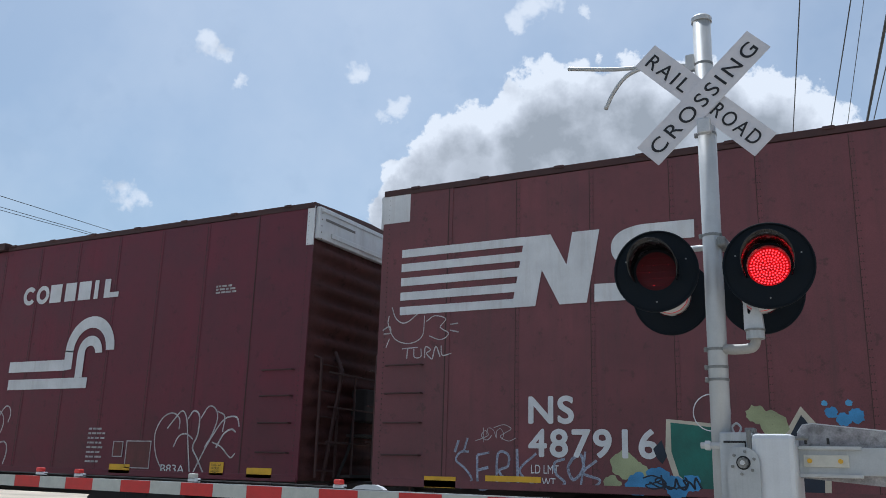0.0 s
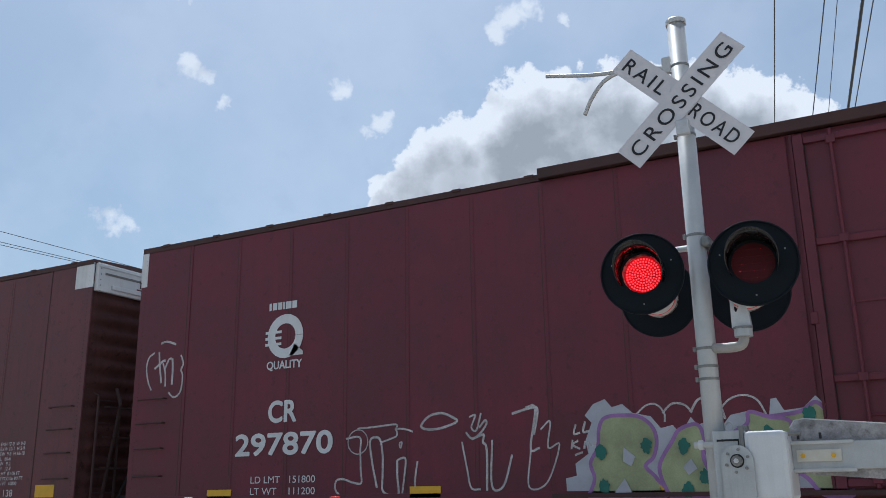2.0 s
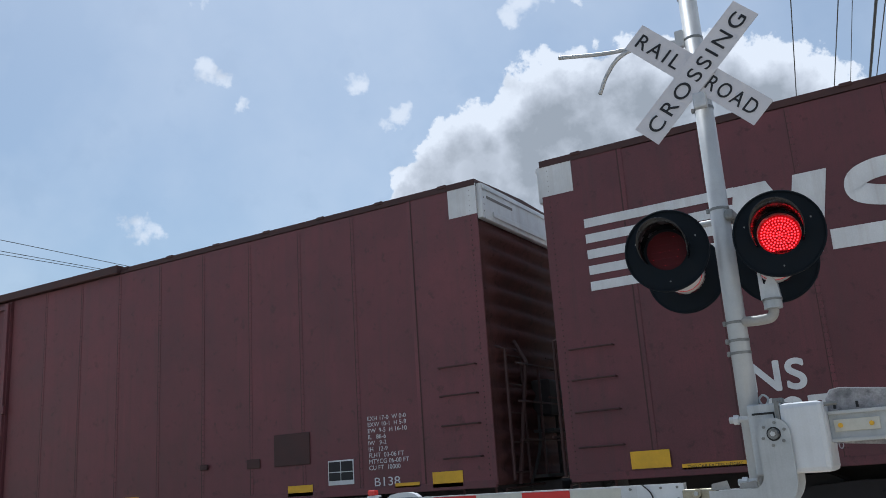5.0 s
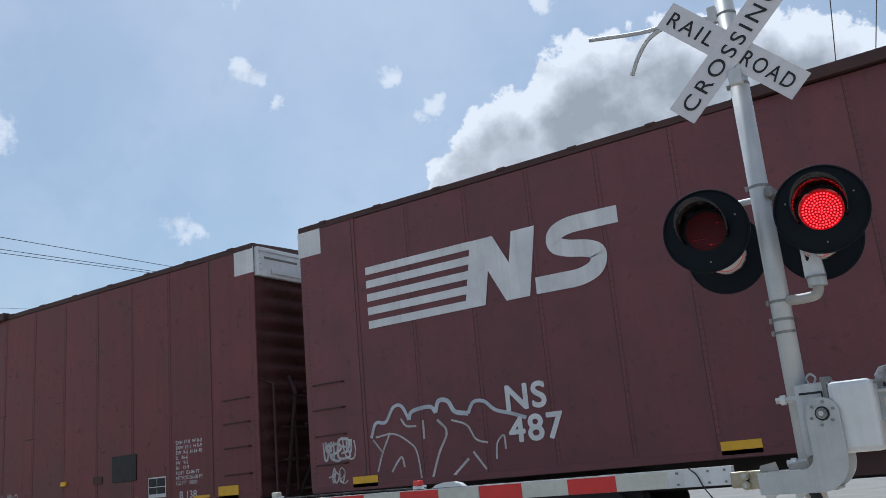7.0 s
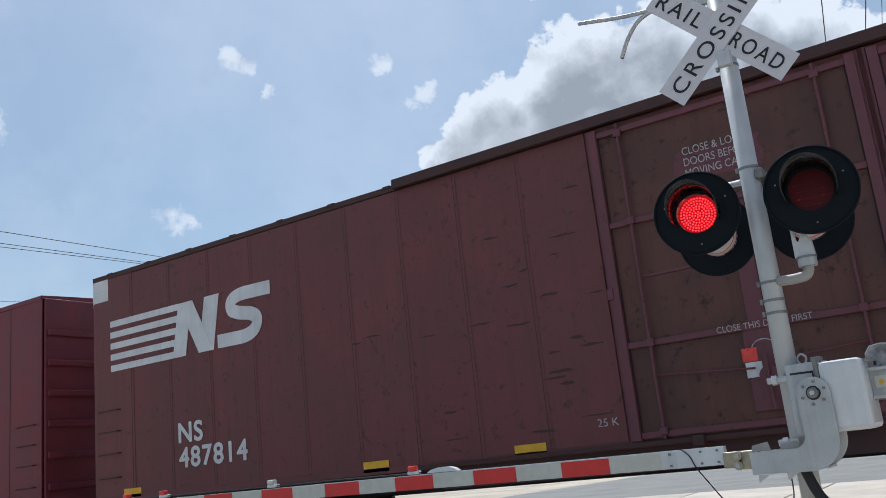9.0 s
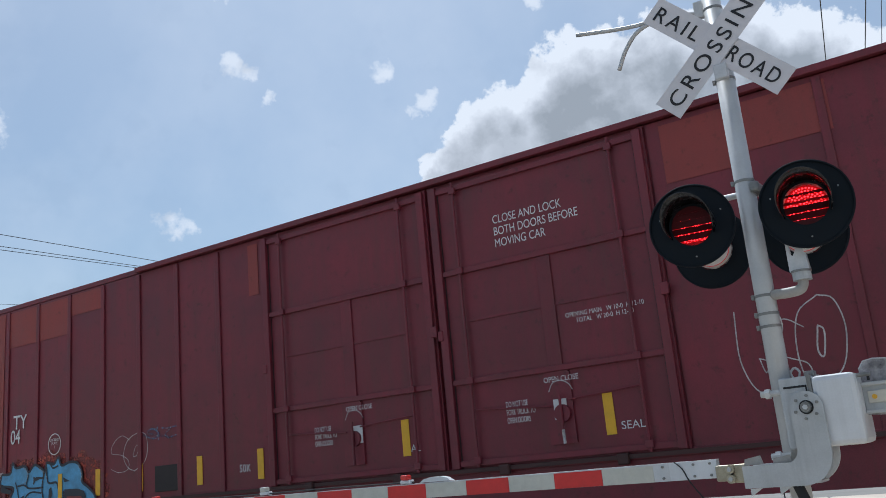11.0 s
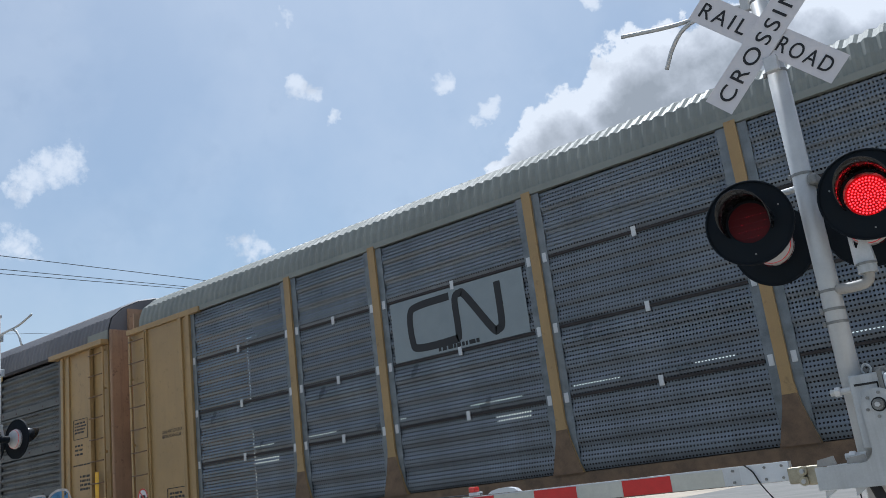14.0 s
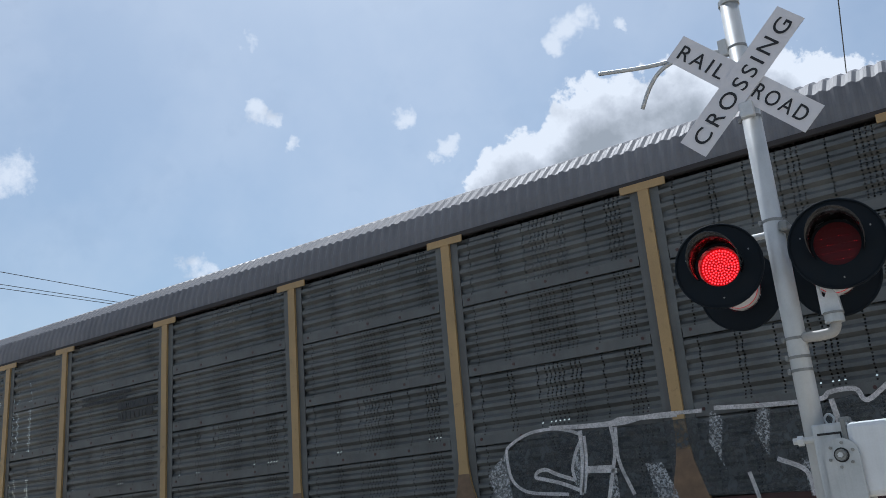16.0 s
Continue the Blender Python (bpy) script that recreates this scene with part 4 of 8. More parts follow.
def crossing_gate():
    g = thing("crossing_gate", pose(-1.345, 6.45, -0.012), "lowered red and white barrier gate with grey mechanism box", "crossing gate")
    # mechanism box
    part("mechanism_box", cuboid(0.19, 0.47, -0.20, 0.22, 1.02, 1.48, 0.035), M_BOX, g, "light grey enamelled gate machine cover", smooth=False)
    part("box_frame", cuboid(-0.02, 0.20, -0.17, 0.20, 1.02, 1.49, 0.012), M_FRAME, g, "weathered grey cast frame")
    part("cover_slot", cuboid(0.01, 0.155, -0.174, -0.165, 1.418, 1.432), M_BLACK, g)
    part("cover_slot", cuboid(0.150, 0.158, -0.174, -0.165, 1.36, 1.432), M_BLACK, g)
    part("box_latch", cuboid(0.14, 0.21, -0.10, -0.02, 1.485, 1.525, 0.008), M_BAND, g)
    part("hinge_pin", bar([(0.47, -0.12, 1.455), (0.55, -0.12, 1.455)], 0.014, 10), M_BAND, g)
    part("flange", cuboid(0.165, 0.195, -0.19, 0.22, 1.00, 1.505, 0.006), M_BAND, g)
    part("eyebolt", bar(curve_pts([(0.06, 0.0, 1.48), (0.04, 0.0, 1.53), (0.07, 0.0, 1.56), (0.10, 0.0, 1.53), (0.08, 0.0, 1.48)]), 0.008, 8), M_GALV, g)
    for z in (1.40, 0.985):
        part("mast_bolt", bar([(-0.15, -0.14, z), (-0.02, -0.14, z)], 0.022, 10), M_GALV, g)
        part("nut", bar([(-0.12, -0.14, z), (-0.085, -0.14, z)], 0.034, 6), M_ALU, g)
    # swinging bracket: round head, neck, foot towards the arm
    head = [(0.145 + 0.105 * math.cos(radians(a)), 1.285 + 0.105 * math.sin(radians(a))) for a in range(0, 181, 12)]
    outline = head + [(-0.04 + 0.08 * math.cos(radians(a)), 1.02 + 0.08 * math.sin(radians(a))) for a in range(0, -91, -15)]
    outline += [(-0.335, 0.94), (-0.335, 0.795)] + [(0.05 + 0.2 * math.cos(radians(a)), 0.99 + 0.2 * math.sin(radians(a))) for a in range(-90, 1, 10)]
    part("swing_bracket", prism(outline, -0.232, -0.214), M_FRAME, g, "grey steel bracket that carries the arm")
    part("swing_bracket", prism([(x, z) for x, z in outline], 0.05, 0.065), M_BOX, g)
    part("bracket_web", cuboid(-0.33, 0.15, -0.20, 0.05, 0.80, 0.815), M_GALV, g)
    part("hub_ring", tube_y(0.036, 0.046, -0.236, -0.231), M_BLACK, g).matrix_basis = pose(0.145, 0, 1.285)
    part("hub", bar([(0.145, -0.262, 1.285), (0.145, -0.23, 1.285)], 0.034, 20), M_BAND, g)
    part("hub_bolt", bar([(0.145, -0.278, 1.285), (0.145, -0.26, 1.285)], 0.017, 6), M_ALU, g)
    for a in range(0, 360, 60):
        x, z = 0.145 + 0.075 * math.cos(radians(a + 20)), 1.285 + 0.075 * math.sin(radians(a + 20))
        part("bolt", bar([(x, -0.245, z), (x, -0.23, z)], 0.011, 6), M_BAND, g)
    for x0, h in ((-0.33, 0.06), (-0.14, 0.05)):
        part("gusset", prism([(x0, 0.943), (x0 + 0.13, 0.943), (x0 + 0.115, 0.943 + h), (x0 + 0.01, 0.943 + h * 0.7)], -0.19, -0.18), M_ELBOW, g)
        part("gusset", prism([(x0 + 0.02, 0.79), (x0 + 0.10, 0.79), (x0 + 0.02, 0.74)], -0.2, -0.19), M_ALU, g)
    # shear joint
    part("joint_casting", cuboid(-0.43, -0.335, -0.12, -0.02, 0.83, 0.955, 0.012), M_BRASS, g)
    part("joint_casting", cuboid(-0.56, -0.45, -0.10, -0.03, 0.845, 0.955, 0.012), M_BRASS, g)
    for z in (0.925, 0.86):
        part("joint_pin", bar([(-0.445, -0.15, z), (-0.445, -0.02, z)], 0.030, 14), M_BRASS, g)
        part("nut", bar([(-0.445, -0.165, z), (-0.445, -0.145, z)], 0.016, 6), M_GALV, g)
    # arm with stripes
    def top(x):
        return 1.0 + (-x - 0.6) * 0.004
    arm = part("barrier_arm", prism([(-0.55, 0.87), (-10.2, 0.92), (-10.2, 1.02), (-0.55, 1.0)], -0.055, 0.0), M_ALU, g, "long aluminium barrier arm")
    x = -1.43 + 0.4064
    k = 0
    while x > -10.0:
        x1 = x - 0.4064
        part("stripe", prism([(x - 0.002, top(x) - 0.128), (x1 + 0.002, top(x1) - 0.128), (x1 + 0.002, top(x1) - 0.012), (x - 0.002, top(x) - 0.012)], -0.0585, -0.0555), M_WSTRIPE if k % 2 == 0 else M_REDSTRIPE, arm, "white stripe" if k % 2 == 0 else "red stripe")
        x, k = x1, k + 1
    part("end_plate", prism([(-0.555, 0.872), (-0.90, 0.873), (-0.90, 0.998), (-0.555, 0.998)], -0.062, -0.0585), M_BOX, arm)
    for x in (-0.60, -0.72, -0.95):
        for z in (0.895, 0.975):
            part("bolt", bar([(x, -0.072, z), (x, -0.055, z)], 0.010, 6), M_BAND, arm)
    for x, red in ((-3.27, True), (-4.96, False), (-6.55, True), (-7.15, True), (-8.65, False)):
        z = top(x)
        lamp = part("arm_lamp", cuboid(x - 0.05, x + 0.05, -0.06, 0.02, z, z + 0.03, 0.008), M_BOX, arm)
        part("arm_lens", cuboid(x - 0.035, x + 0.035, -0.075, 0.0, z + 0.03, z + 0.075, 0.012), M_ARMRED if red else M_WSTRIPE, lamp)
    part("lamp_dome", prism([(-2.80, 1.008), (-3.12, 1.01), (-3.08, 1.035), (-3.0, 1.05), (-2.9, 1.05), (-2.84, 1.035)], -0.05, 0.01), M_BOX, arm)
    part("lamp_cable", bar([(-3.2, -0.02, 1.02), (-4.0, -0.02, 1.03), (-5.0, -0.02, 1.03), (-8.6, -0.02, 1.05)], 0.006, 6), M_RUBBER, arm)
    # counterweight behind the box
    cw = part("counterweight_arm", cuboid(0.47, 1.15, -0.02, 0.01, 1.22, 1.40, 0.004), M_FRAME, g, "aluminium counterweight arm with bolted plates")
    part("plate", cuboid(0.50, 0.78, -0.04, -0.02, 1.27, 1.35, 0.004), M_WSTRIPE, cw, "worn cream plate")
    for x in (0.54, 0.73):
        part("bolt", bar([(x, -0.055, 1.31), (x, -0.035, 1.31)], 0.016, 8), M_YELLOW, cw)
    for z in (1.215, 1.395):
        part("edge_rail", cuboid(0.47, 0.86, -0.05, -0.01, z - 0.012, z + 0.012, 0.004), M_GALV, cw)
    edge = [(0.455, 1.20), (1.21, 1.135), (1.225, 1.15), (1.225, 1.465), (1.19, 1.49), (0.56, 1.56), (0.50, 1.55), (0.465, 1.50)]
    gs = part("guard_sheet", prism(edge, 0.03, 0.036), M_PLASTIC, g, "scratched grey plastic guard sheet with rounded corners")
    part("sheet_edge", bar([(x, 0.033, z) for x, z in edge[1:]], 0.005, 6), M_ALU, gs)
    part("sheet_bolt", bar([(1.14, 0.02, 1.31), (1.14, 0.03, 1.31)], 0.014, 8), M_BLACK, gs)
    for x in (0.52, 0.66):
        part("stud", bar([(x, -0.02, 1.42), (x, -0.02, 1.46)], 0.009, 8), M_BLACK, g)
    # cables
    part("power_hose", bar(curve_pts([(-0.02, -0.16, 0.82), (0.06, -0.18, 0.62), (0.22, -0.20, 0.45), (0.34, -0.20, 0.28), (0.38, -0.2, 0.0), (0.36, -0.2, -0.3)]), 0.034, 12), M_RUBBER, g, "thick black hose", smooth=True)
    part("cord", bar(curve_pts([(-0.86, -0.06, 1.004), (-0.80, -0.075, 0.95), (-0.76, -0.07, 0.86), (-0.66, -0.05, 0.70), (-0.5, -0.05, 0.45), (-0.35, -0.05, 0.0)]), 0.005, 6), M_RUBBER, g)
    part("cord", bar(curve_pts([(-0.11, -0.15, 0.80), (-0.12, -0.15, 0.62), (-0.20, -0.15, 0.40), (-0.2, -0.15, 0.0)]), 0.005, 6), M_RUBBER, g)
    return g


# ---- rail cars ----
SHARED = {}


def shared(key, make):
    if key not in SHARED:
        SHARED[key] = mesh_of(make(), name=key)
    return SHARED[key]


def sheet_mesh(w):
    return shared("sheet%.3f" % w, lambda: box(bmesh.new(), 0.004, w - 0.004, FACE, FACE + 0.02, 1.03, 5.02))


def seam_mesh():
    return shared("seam", lambda: box(bmesh.new(), -0.024, 0.024, FACE - 0.004, FACE, 1.04, 5.0))


def rivets_mesh():
    def make():
        bm = bmesh.new()
        for i in range(45):
            for sx in (-0.014, 0.014):
                z = 1.08 + i * 0.087
                vs = [bm.verts.new((sx + 0.0085 * math.cos(k * math.pi / 3), FACE - 0.0042, z + 0.0085 * math.sin(k * math.pi / 3))) for k in range(6)]
                c = bm.verts.new((sx, FACE - 0.0105, z))
                for k in range(6):
                    bm.faces.new((vs[k], vs[(k + 1) % 6], c))
        return bm
    return shared("rivets", make)


def truck(parent, u, material=None):
    m = material or M_DARK
    tk = part("truck", cuboid(u - 0.25, u + 0.25, -1.1, 1.1, 0.38, 0.72, 0.03), m, parent, "dark four-wheel rail truck")
    for sy in (-1, 1):
        y = sy * 1.02
        part("side_frame", prism([(u - 1.15, 0.62), (u - 0.95, 0.78), (u - 0.45, 0.82), (u + 0.45, 0.82), (u + 0.95, 0.78), (u + 1.15, 0.62), (u + 1.12, 0.42), (u + 0.75, 0.44), (u + 0.42, 0.22), (u - 0.42, 0.22), (u - 0.75, 0.44), (u - 1.12, 0.42)], y - 0.06, y + 0.06), m, tk)
        for k in range(4):
            x = u - 0.24 + k * 0.16
            part("spring", bar([(x, y - sy * -0.07, 0.30), (x, y - sy * -0.07, 0.60)], 0.06, 8), m, tk)
    for du in (-0.89, 0.89):
        for sy in (-1, 1):
            w = part("wheel", bar([(u + du, sy * 0.70, 0.457), (u + du, sy * 0.725, 0.457), (u + du, sy * 0.83, 0.457)], [0.487, 0.457, 0.452], 28), m, tk)
            part("bearing", bar([(u + du, sy * 1.0, 0.457), (u + du, sy * 1.16, 0.457)], 0.12, 12), m, w)
        part("axle", bar([(u + du, -0.75, 0.457), (u + du, 0.75, 0.457)], 0.08, 10), m, tk)
    return tk


def coupler(parent, end, sgn, m):
    u = sgn * end
    c = part("coupler", cuboid(min(u, u + sgn * 0.75), max(u, u + sgn * 0.75), -0.12, 0.12, 0.78, 0.98, 0.03), m, parent, "dark steel coupler")
    part("knuckle", cuboid(min(u + sgn * 0.5, u + sgn * 0.78), max(u + sgn * 0.5, u + sgn * 0.78), -0.2, 0.16, 0.74, 1.02, 0.05), m, c)
    part("brake_hose", bar(curve_pts([(u, -0.35, 0.85), (u + sgn * 0.3, -0.35, 0.55), (u + sgn * 0.62, -0.25, 0.42), (u + sgn * 0.8, -0.1, 0.6)]), 0.03, 8), M_RUBBER, c)
    part("air_line", bar(curve_pts([(u - sgn * 0.3, -0.9, 0.95), (u + sgn * 0.1, -0.8, 0.70), (u + sgn * 0.45, -0.6, 0.66), (u + sgn * 0.7, -0.3, 0.8)]), 0.02, 8), M_RUBBER, c)
    part("cut_lever", bar([(u + sgn * 0.05, -1.45, 0.62), (u + sgn * 0.05, -1.40, 0.95), (u + sgn * 0.12, -0.7, 0.98), (u + sgn * 0.25, -0.2, 0.98)], 0.014, 6), M_SILL, c)
    st = part("step", bar([(u - sgn * 0.55, -1.45, 1.0), (u - sgn * 0.55, -1.45, 0.52), (u - sgn * 0.08, -1.45, 0.52), (u - sgn * 0.08, -1.45, 1.0)], 0.018, 6), M_SILL, parent, "steel foot step")
    return c


def rungs(parent, m, u0, u1, zs):
    for z in zs:
        bm = bar([(u0, FACE + 0.01, z), (u0, FACE - 0.07, z), (u1, FACE - 0.07, z + 0.0), (u1, FACE + 0.01, z)], 0.012, 6)
        part("grab_iron", bm, m, parent)


def car_door(parent, u0, u1, m, frame_m, lock_u=None, style="plain"):
    """A tall plug door with raised frame, cross bars, lock bars and a handle."""
    d = part("door", cuboid(u0 + 0.03, u1 - 0.03, FACE - 0.03, FACE + 0.02, 1.06, 4.97), m, parent, "tall steel freight door")
    y0, y1 = FACE - 0.075, FACE - 0.03
    w = u1 - u0
    for a, b in ((u0 + 0.02, u0 + 0.13), (u1 - 0.13, u1 - 0.02)):
        part("stile", cuboid(a, b, y0 - 0.02, y1, 1.06, 4.97, 0.008), frame_m, d)
    for z in (1.08, 2.15, 3.66, 4.86):
        part("cross_bar", cuboid(u0 + 0.13, u1 - 0.13, y0, y1, z, z + 0.075, 0.008), frame_m, d)
    part("cross_bar", cuboid(u0 + 0.45, u1 - 0.5, FACE - 0.045, y1, 2.985, 3.015), frame_m, d)
    for a in (u0 + 0.135, u1 - 0.15):
        part("weather_strip", cuboid(a, a + 0.010, FACE - 0.04, y1, 1.06, 4.86), M_DARK, d)
    for a in (u0 - 0.02, u1 - 0.02):
        part("door_gap", cuboid(a, a + 0.03, FACE - 0.045, FACE + 0.015, 1.06, 5.0), frame_m, d)
    mid = (u0 + u1) / 2 + 0.05
    part("centre_stile", cuboid(mid - 0.1, mid + 0.1, y0 + 0.02, y1, 2.22, 3.66, 0.006), frame_m, d)
    for u in (u0 + 0.42, u1 - 0.46):
        lb = part("lock_bar", bar([(u, FACE - 0.09, 1.06), (u, FACE - 0.09, 4.98)], 0.020, 8), frame_m, d)
        for z in (1.15, 2.19, 3.70, 4.85):
            part("bearing", cuboid(u - 0.05, u + 0.05, FACE - 0.115, FACE - 0.07, z - 0.045, z + 0.045, 0.008), frame_m, lb)
    # lock gear
    lg = part("lock_plate", prism([(mid - 0.18, 1.25), (mid + 0.18, 1.25), (mid + 0.18, 2.12), (mid + 0.10, 2.2), (mid - 0.10, 2.2), (mid - 0.18, 2.12)], FACE - 0.06, FACE - 0.03), frame_m, d)
    part("gear_case", bar([(mid + 0.04, FACE - 0.11, 1.62), (mid + 0.04, FACE - 0.05, 1.62)], 0.11, 16), frame_m, lg)
    part("handle", bar([(mid + 0.04, FACE - 0.13, 1.86), (mid + 0.04, FACE - 0.13, 1.42)], 0.018, 8), frame_m, lg)
    part("handle_grip", bar([(mid + 0.04, FACE - 0.13, 1.42), (mid + 0.05, FACE - 0.14, 1.25)], 0.020, 8), M_DULLW if style != "plain" else frame_m, lg, "worn pale handle grip")
    part("arc_mark", strokes([[(mid - 0.13, 1.90), (mid - 0.07, 2.0), (mid + 0.04, 2.03), (mid + 0.15, 1.98), (mid + 0.2, 1.9)]], 0.012, FACE - 0.064), M_DULLW, lg)
    part("tie_rod", bar([(u0 + 0.42, FACE - 0.085, 1.8), (mid - 0.1, FACE - 0.085, 1.72)], 0.012, 6), frame_m, d)
    part("tie_rod", bar([(mid + 0.15, FACE - 0.085, 1.78), (u1 - 0.46, FACE - 0.085, 1.84)], 0.012, 6), frame_m, d)
    part("hook", cuboid(u0 - 0.02, u0 + 0.06, FACE - 0.11, FACE - 0.05, 2.78, 2.92, 0.01), frame_m, d)
    part("stop", cuboid(u1 - 0.05, u1 + 0.05, FACE - 0.12, FACE - 0.06, 2.85, 3.0, 0.01), frame_m, d)
    for k in (0.25, 0.75):
        part("roller", cuboid(u0 + w * k - 0.07, u0 + w * k + 0.07, FACE - 0.13, FACE - 0.05, 0.94, 1.07, 0.015), M_SILL, d)
    return d


def corrugated_end(parent, u, sgn, m, top_m):
    bm = bmesh.new()
    rows = []
    n = 96
    for i in range(n + 1):
        z = 1.0 + 3.55 * i / n
        ph = (i / n) * 13.0
        k = ph % 1.0
        off = 0.085 * math.sin(math.pi * min(1.0, k / 0.72)) ** 0.8 if k < 0.72 else 0.0
        ring = []
        for y, s in ((-1.50, 0.0), (-1.36, 0.35), (-1.2, 1.0), (1.2, 1.0), (1.36, 0.35), (1.50, 0.0)):
            ring.append(bm.verts.new((u + sgn * off * s, y, z)))
        rows.append(ring)
    for p, q in zip(rows, rows[1:]):
        for k in range(5):
            bm.faces.new((p[k], p[k + 1], q[k + 1], q[k]))
    e = part("end_wall", bm, M_ENDRUSTSHADE, parent, "sooty corrugated steel car end, coloured darker for shade", smooth=True)
    a, b = sorted((u, u + sgn * 0.09))
    t = part("end_fascia", cuboid(a, b, -1.50, 1.50, 4.56, 5.06, 0.01), top_m, parent, "white painted top of the car end")
    a2, b2 = sorted((u + sgn * 0.09, u + sgn * 0.115))
    part("fascia_rib", cuboid(a2, b2, -1.2, 1.2, 4.62, 4.70, 0.01), top_m, t)
    part("fascia_rib", cuboid(a2, b2, -1.48, 1.48, 4.98, 5.05, 0.01), top_m, t)
    bm = bmesh.new()
    for i in range(40):
        z = 1.06 + i * 0.1
        for y in (-1.44,):
            vs = [bm.verts.new((u + sgn * 0.092 * (1 if z > 4.56 else 0.06), y + 0.011 * math.cos(k * math.pi / 3), z + 0.011 * math.sin(k * math.pi / 3))) for k in range(6)]
            c = bm.verts.new((u + sgn * (0.10 if z > 4.56 else 0.012), y, z))
            for k in range(6):
                bm.faces.new((vs[k], vs[(k + 1) % 6], c))
    tagged(part("rivet_row", bm, M_SILL, parent), kind="stuff")
    # ladder and brake gear on the end
    lad = part("end_ladder", bar([(u + sgn * 0.16, -1.32, 1.05), (u + sgn * 0.16, -1.32, 2.75), (u + sgn * 0.02, -1.32, 2.80)], 0.022, 8), M_SILL, parent, "steel end ladder")
    part("ladder_rail", bar([(u + sgn * 0.16, -0.85, 1.05), (u + sgn * 0.16, -0.85, 2.75), (u + sgn * 0.02, -0.85, 2.80)], 0.022, 8), M_SILL, lad)
    for i in range(5):
        z = 1.15 + i * 0.38
        part("rung", bar([(u + sgn * 0.16, -1.32, z), (u + sgn * 0.16, -0.85, z)], 0.012, 6), M_SILL, lad)
    part("crossover_platform", cuboid(*sorted((u, u + sgn * 0.35)), -0.7, 0.9, 1.06, 1.10), M_DARK, parent)
    part("brake_box", cuboid(*sorted((u + sgn * 0.02, u + sgn * 0.3)), -0.3, 0.25, 1.9, 2.4, 0.03), M_DARK, parent)
    bw = part("brake_wheel", tube_y(0.24, 0.275, -0.012, 0.012, seg=24), M_DARK, parent, "dark hand brake wheel")
    bw.matrix_basis = pose(u + sgn * 0.33, 0.75, 2.15, 0, 0, 90)
    part("end_post", bar([(u + sgn * 0.1, -1.05, 1.0), (u + sgn * 0.28, -0.95, 2.6), (u + sgn * 0.1, -0.9, 2.9)], 0.03, 8), M_SILL, parent)
    # hand rails, cross-over step and pipes of the brake gear
    for y in (-0.62, 0.35):
        part("end_rail", bar([(u + sgn * 0.30, y, 1.08), (u + sgn * 0.30, y, 2.55), (u + sgn * 0.06, y, 2.60)], 0.018, 6), M_SILL, parent)
    for z in (1.55, 2.05, 2.55):
        part("end_rail", bar([(u + sgn * 0.30, -1.30, z), (u + sgn * 0.30, 0.35, z)], 0.014, 6), M_SILL, parent)
    part("brake_step", cuboid(*sorted((u + sgn * 0.10, u + sgn * 0.40)), -0.5, 0.4, 1.66, 1.70, 0.005), M_DARK, parent, "perforated steel brake step")
    part("brake_pipe", bar(curve_pts([(u + sgn * 0.15, -0.4, 1.9), (u + sgn * 0.2, -0.55, 1.5), (u + sgn * 0.18, -0.7, 1.2), (u + sgn * 0.1, -0.75, 0.95)]), 0.022, 8), M_DARK, parent)
    part("gear_rod", bar([(u + sgn * 0.2, 0.1, 1.9), (u + sgn * 0.2, 0.1, 1.05)], 0.025, 8), M_DARK, parent)
    part("fascia_text_band", cuboid(*sorted((u + sgn * 0.092, u + sgn * 0.096)), -1.35, -0.55, 4.86, 4.90), M_GREYPAINT, parent, "worn dark stencil line")
    part("cushion", cuboid(*sorted((u, u + sgn * 0.45)), -0.5, 0.5, 0.72, 1.02, 0.03), M_DARK, parent)
    return e


HALF = 13.6


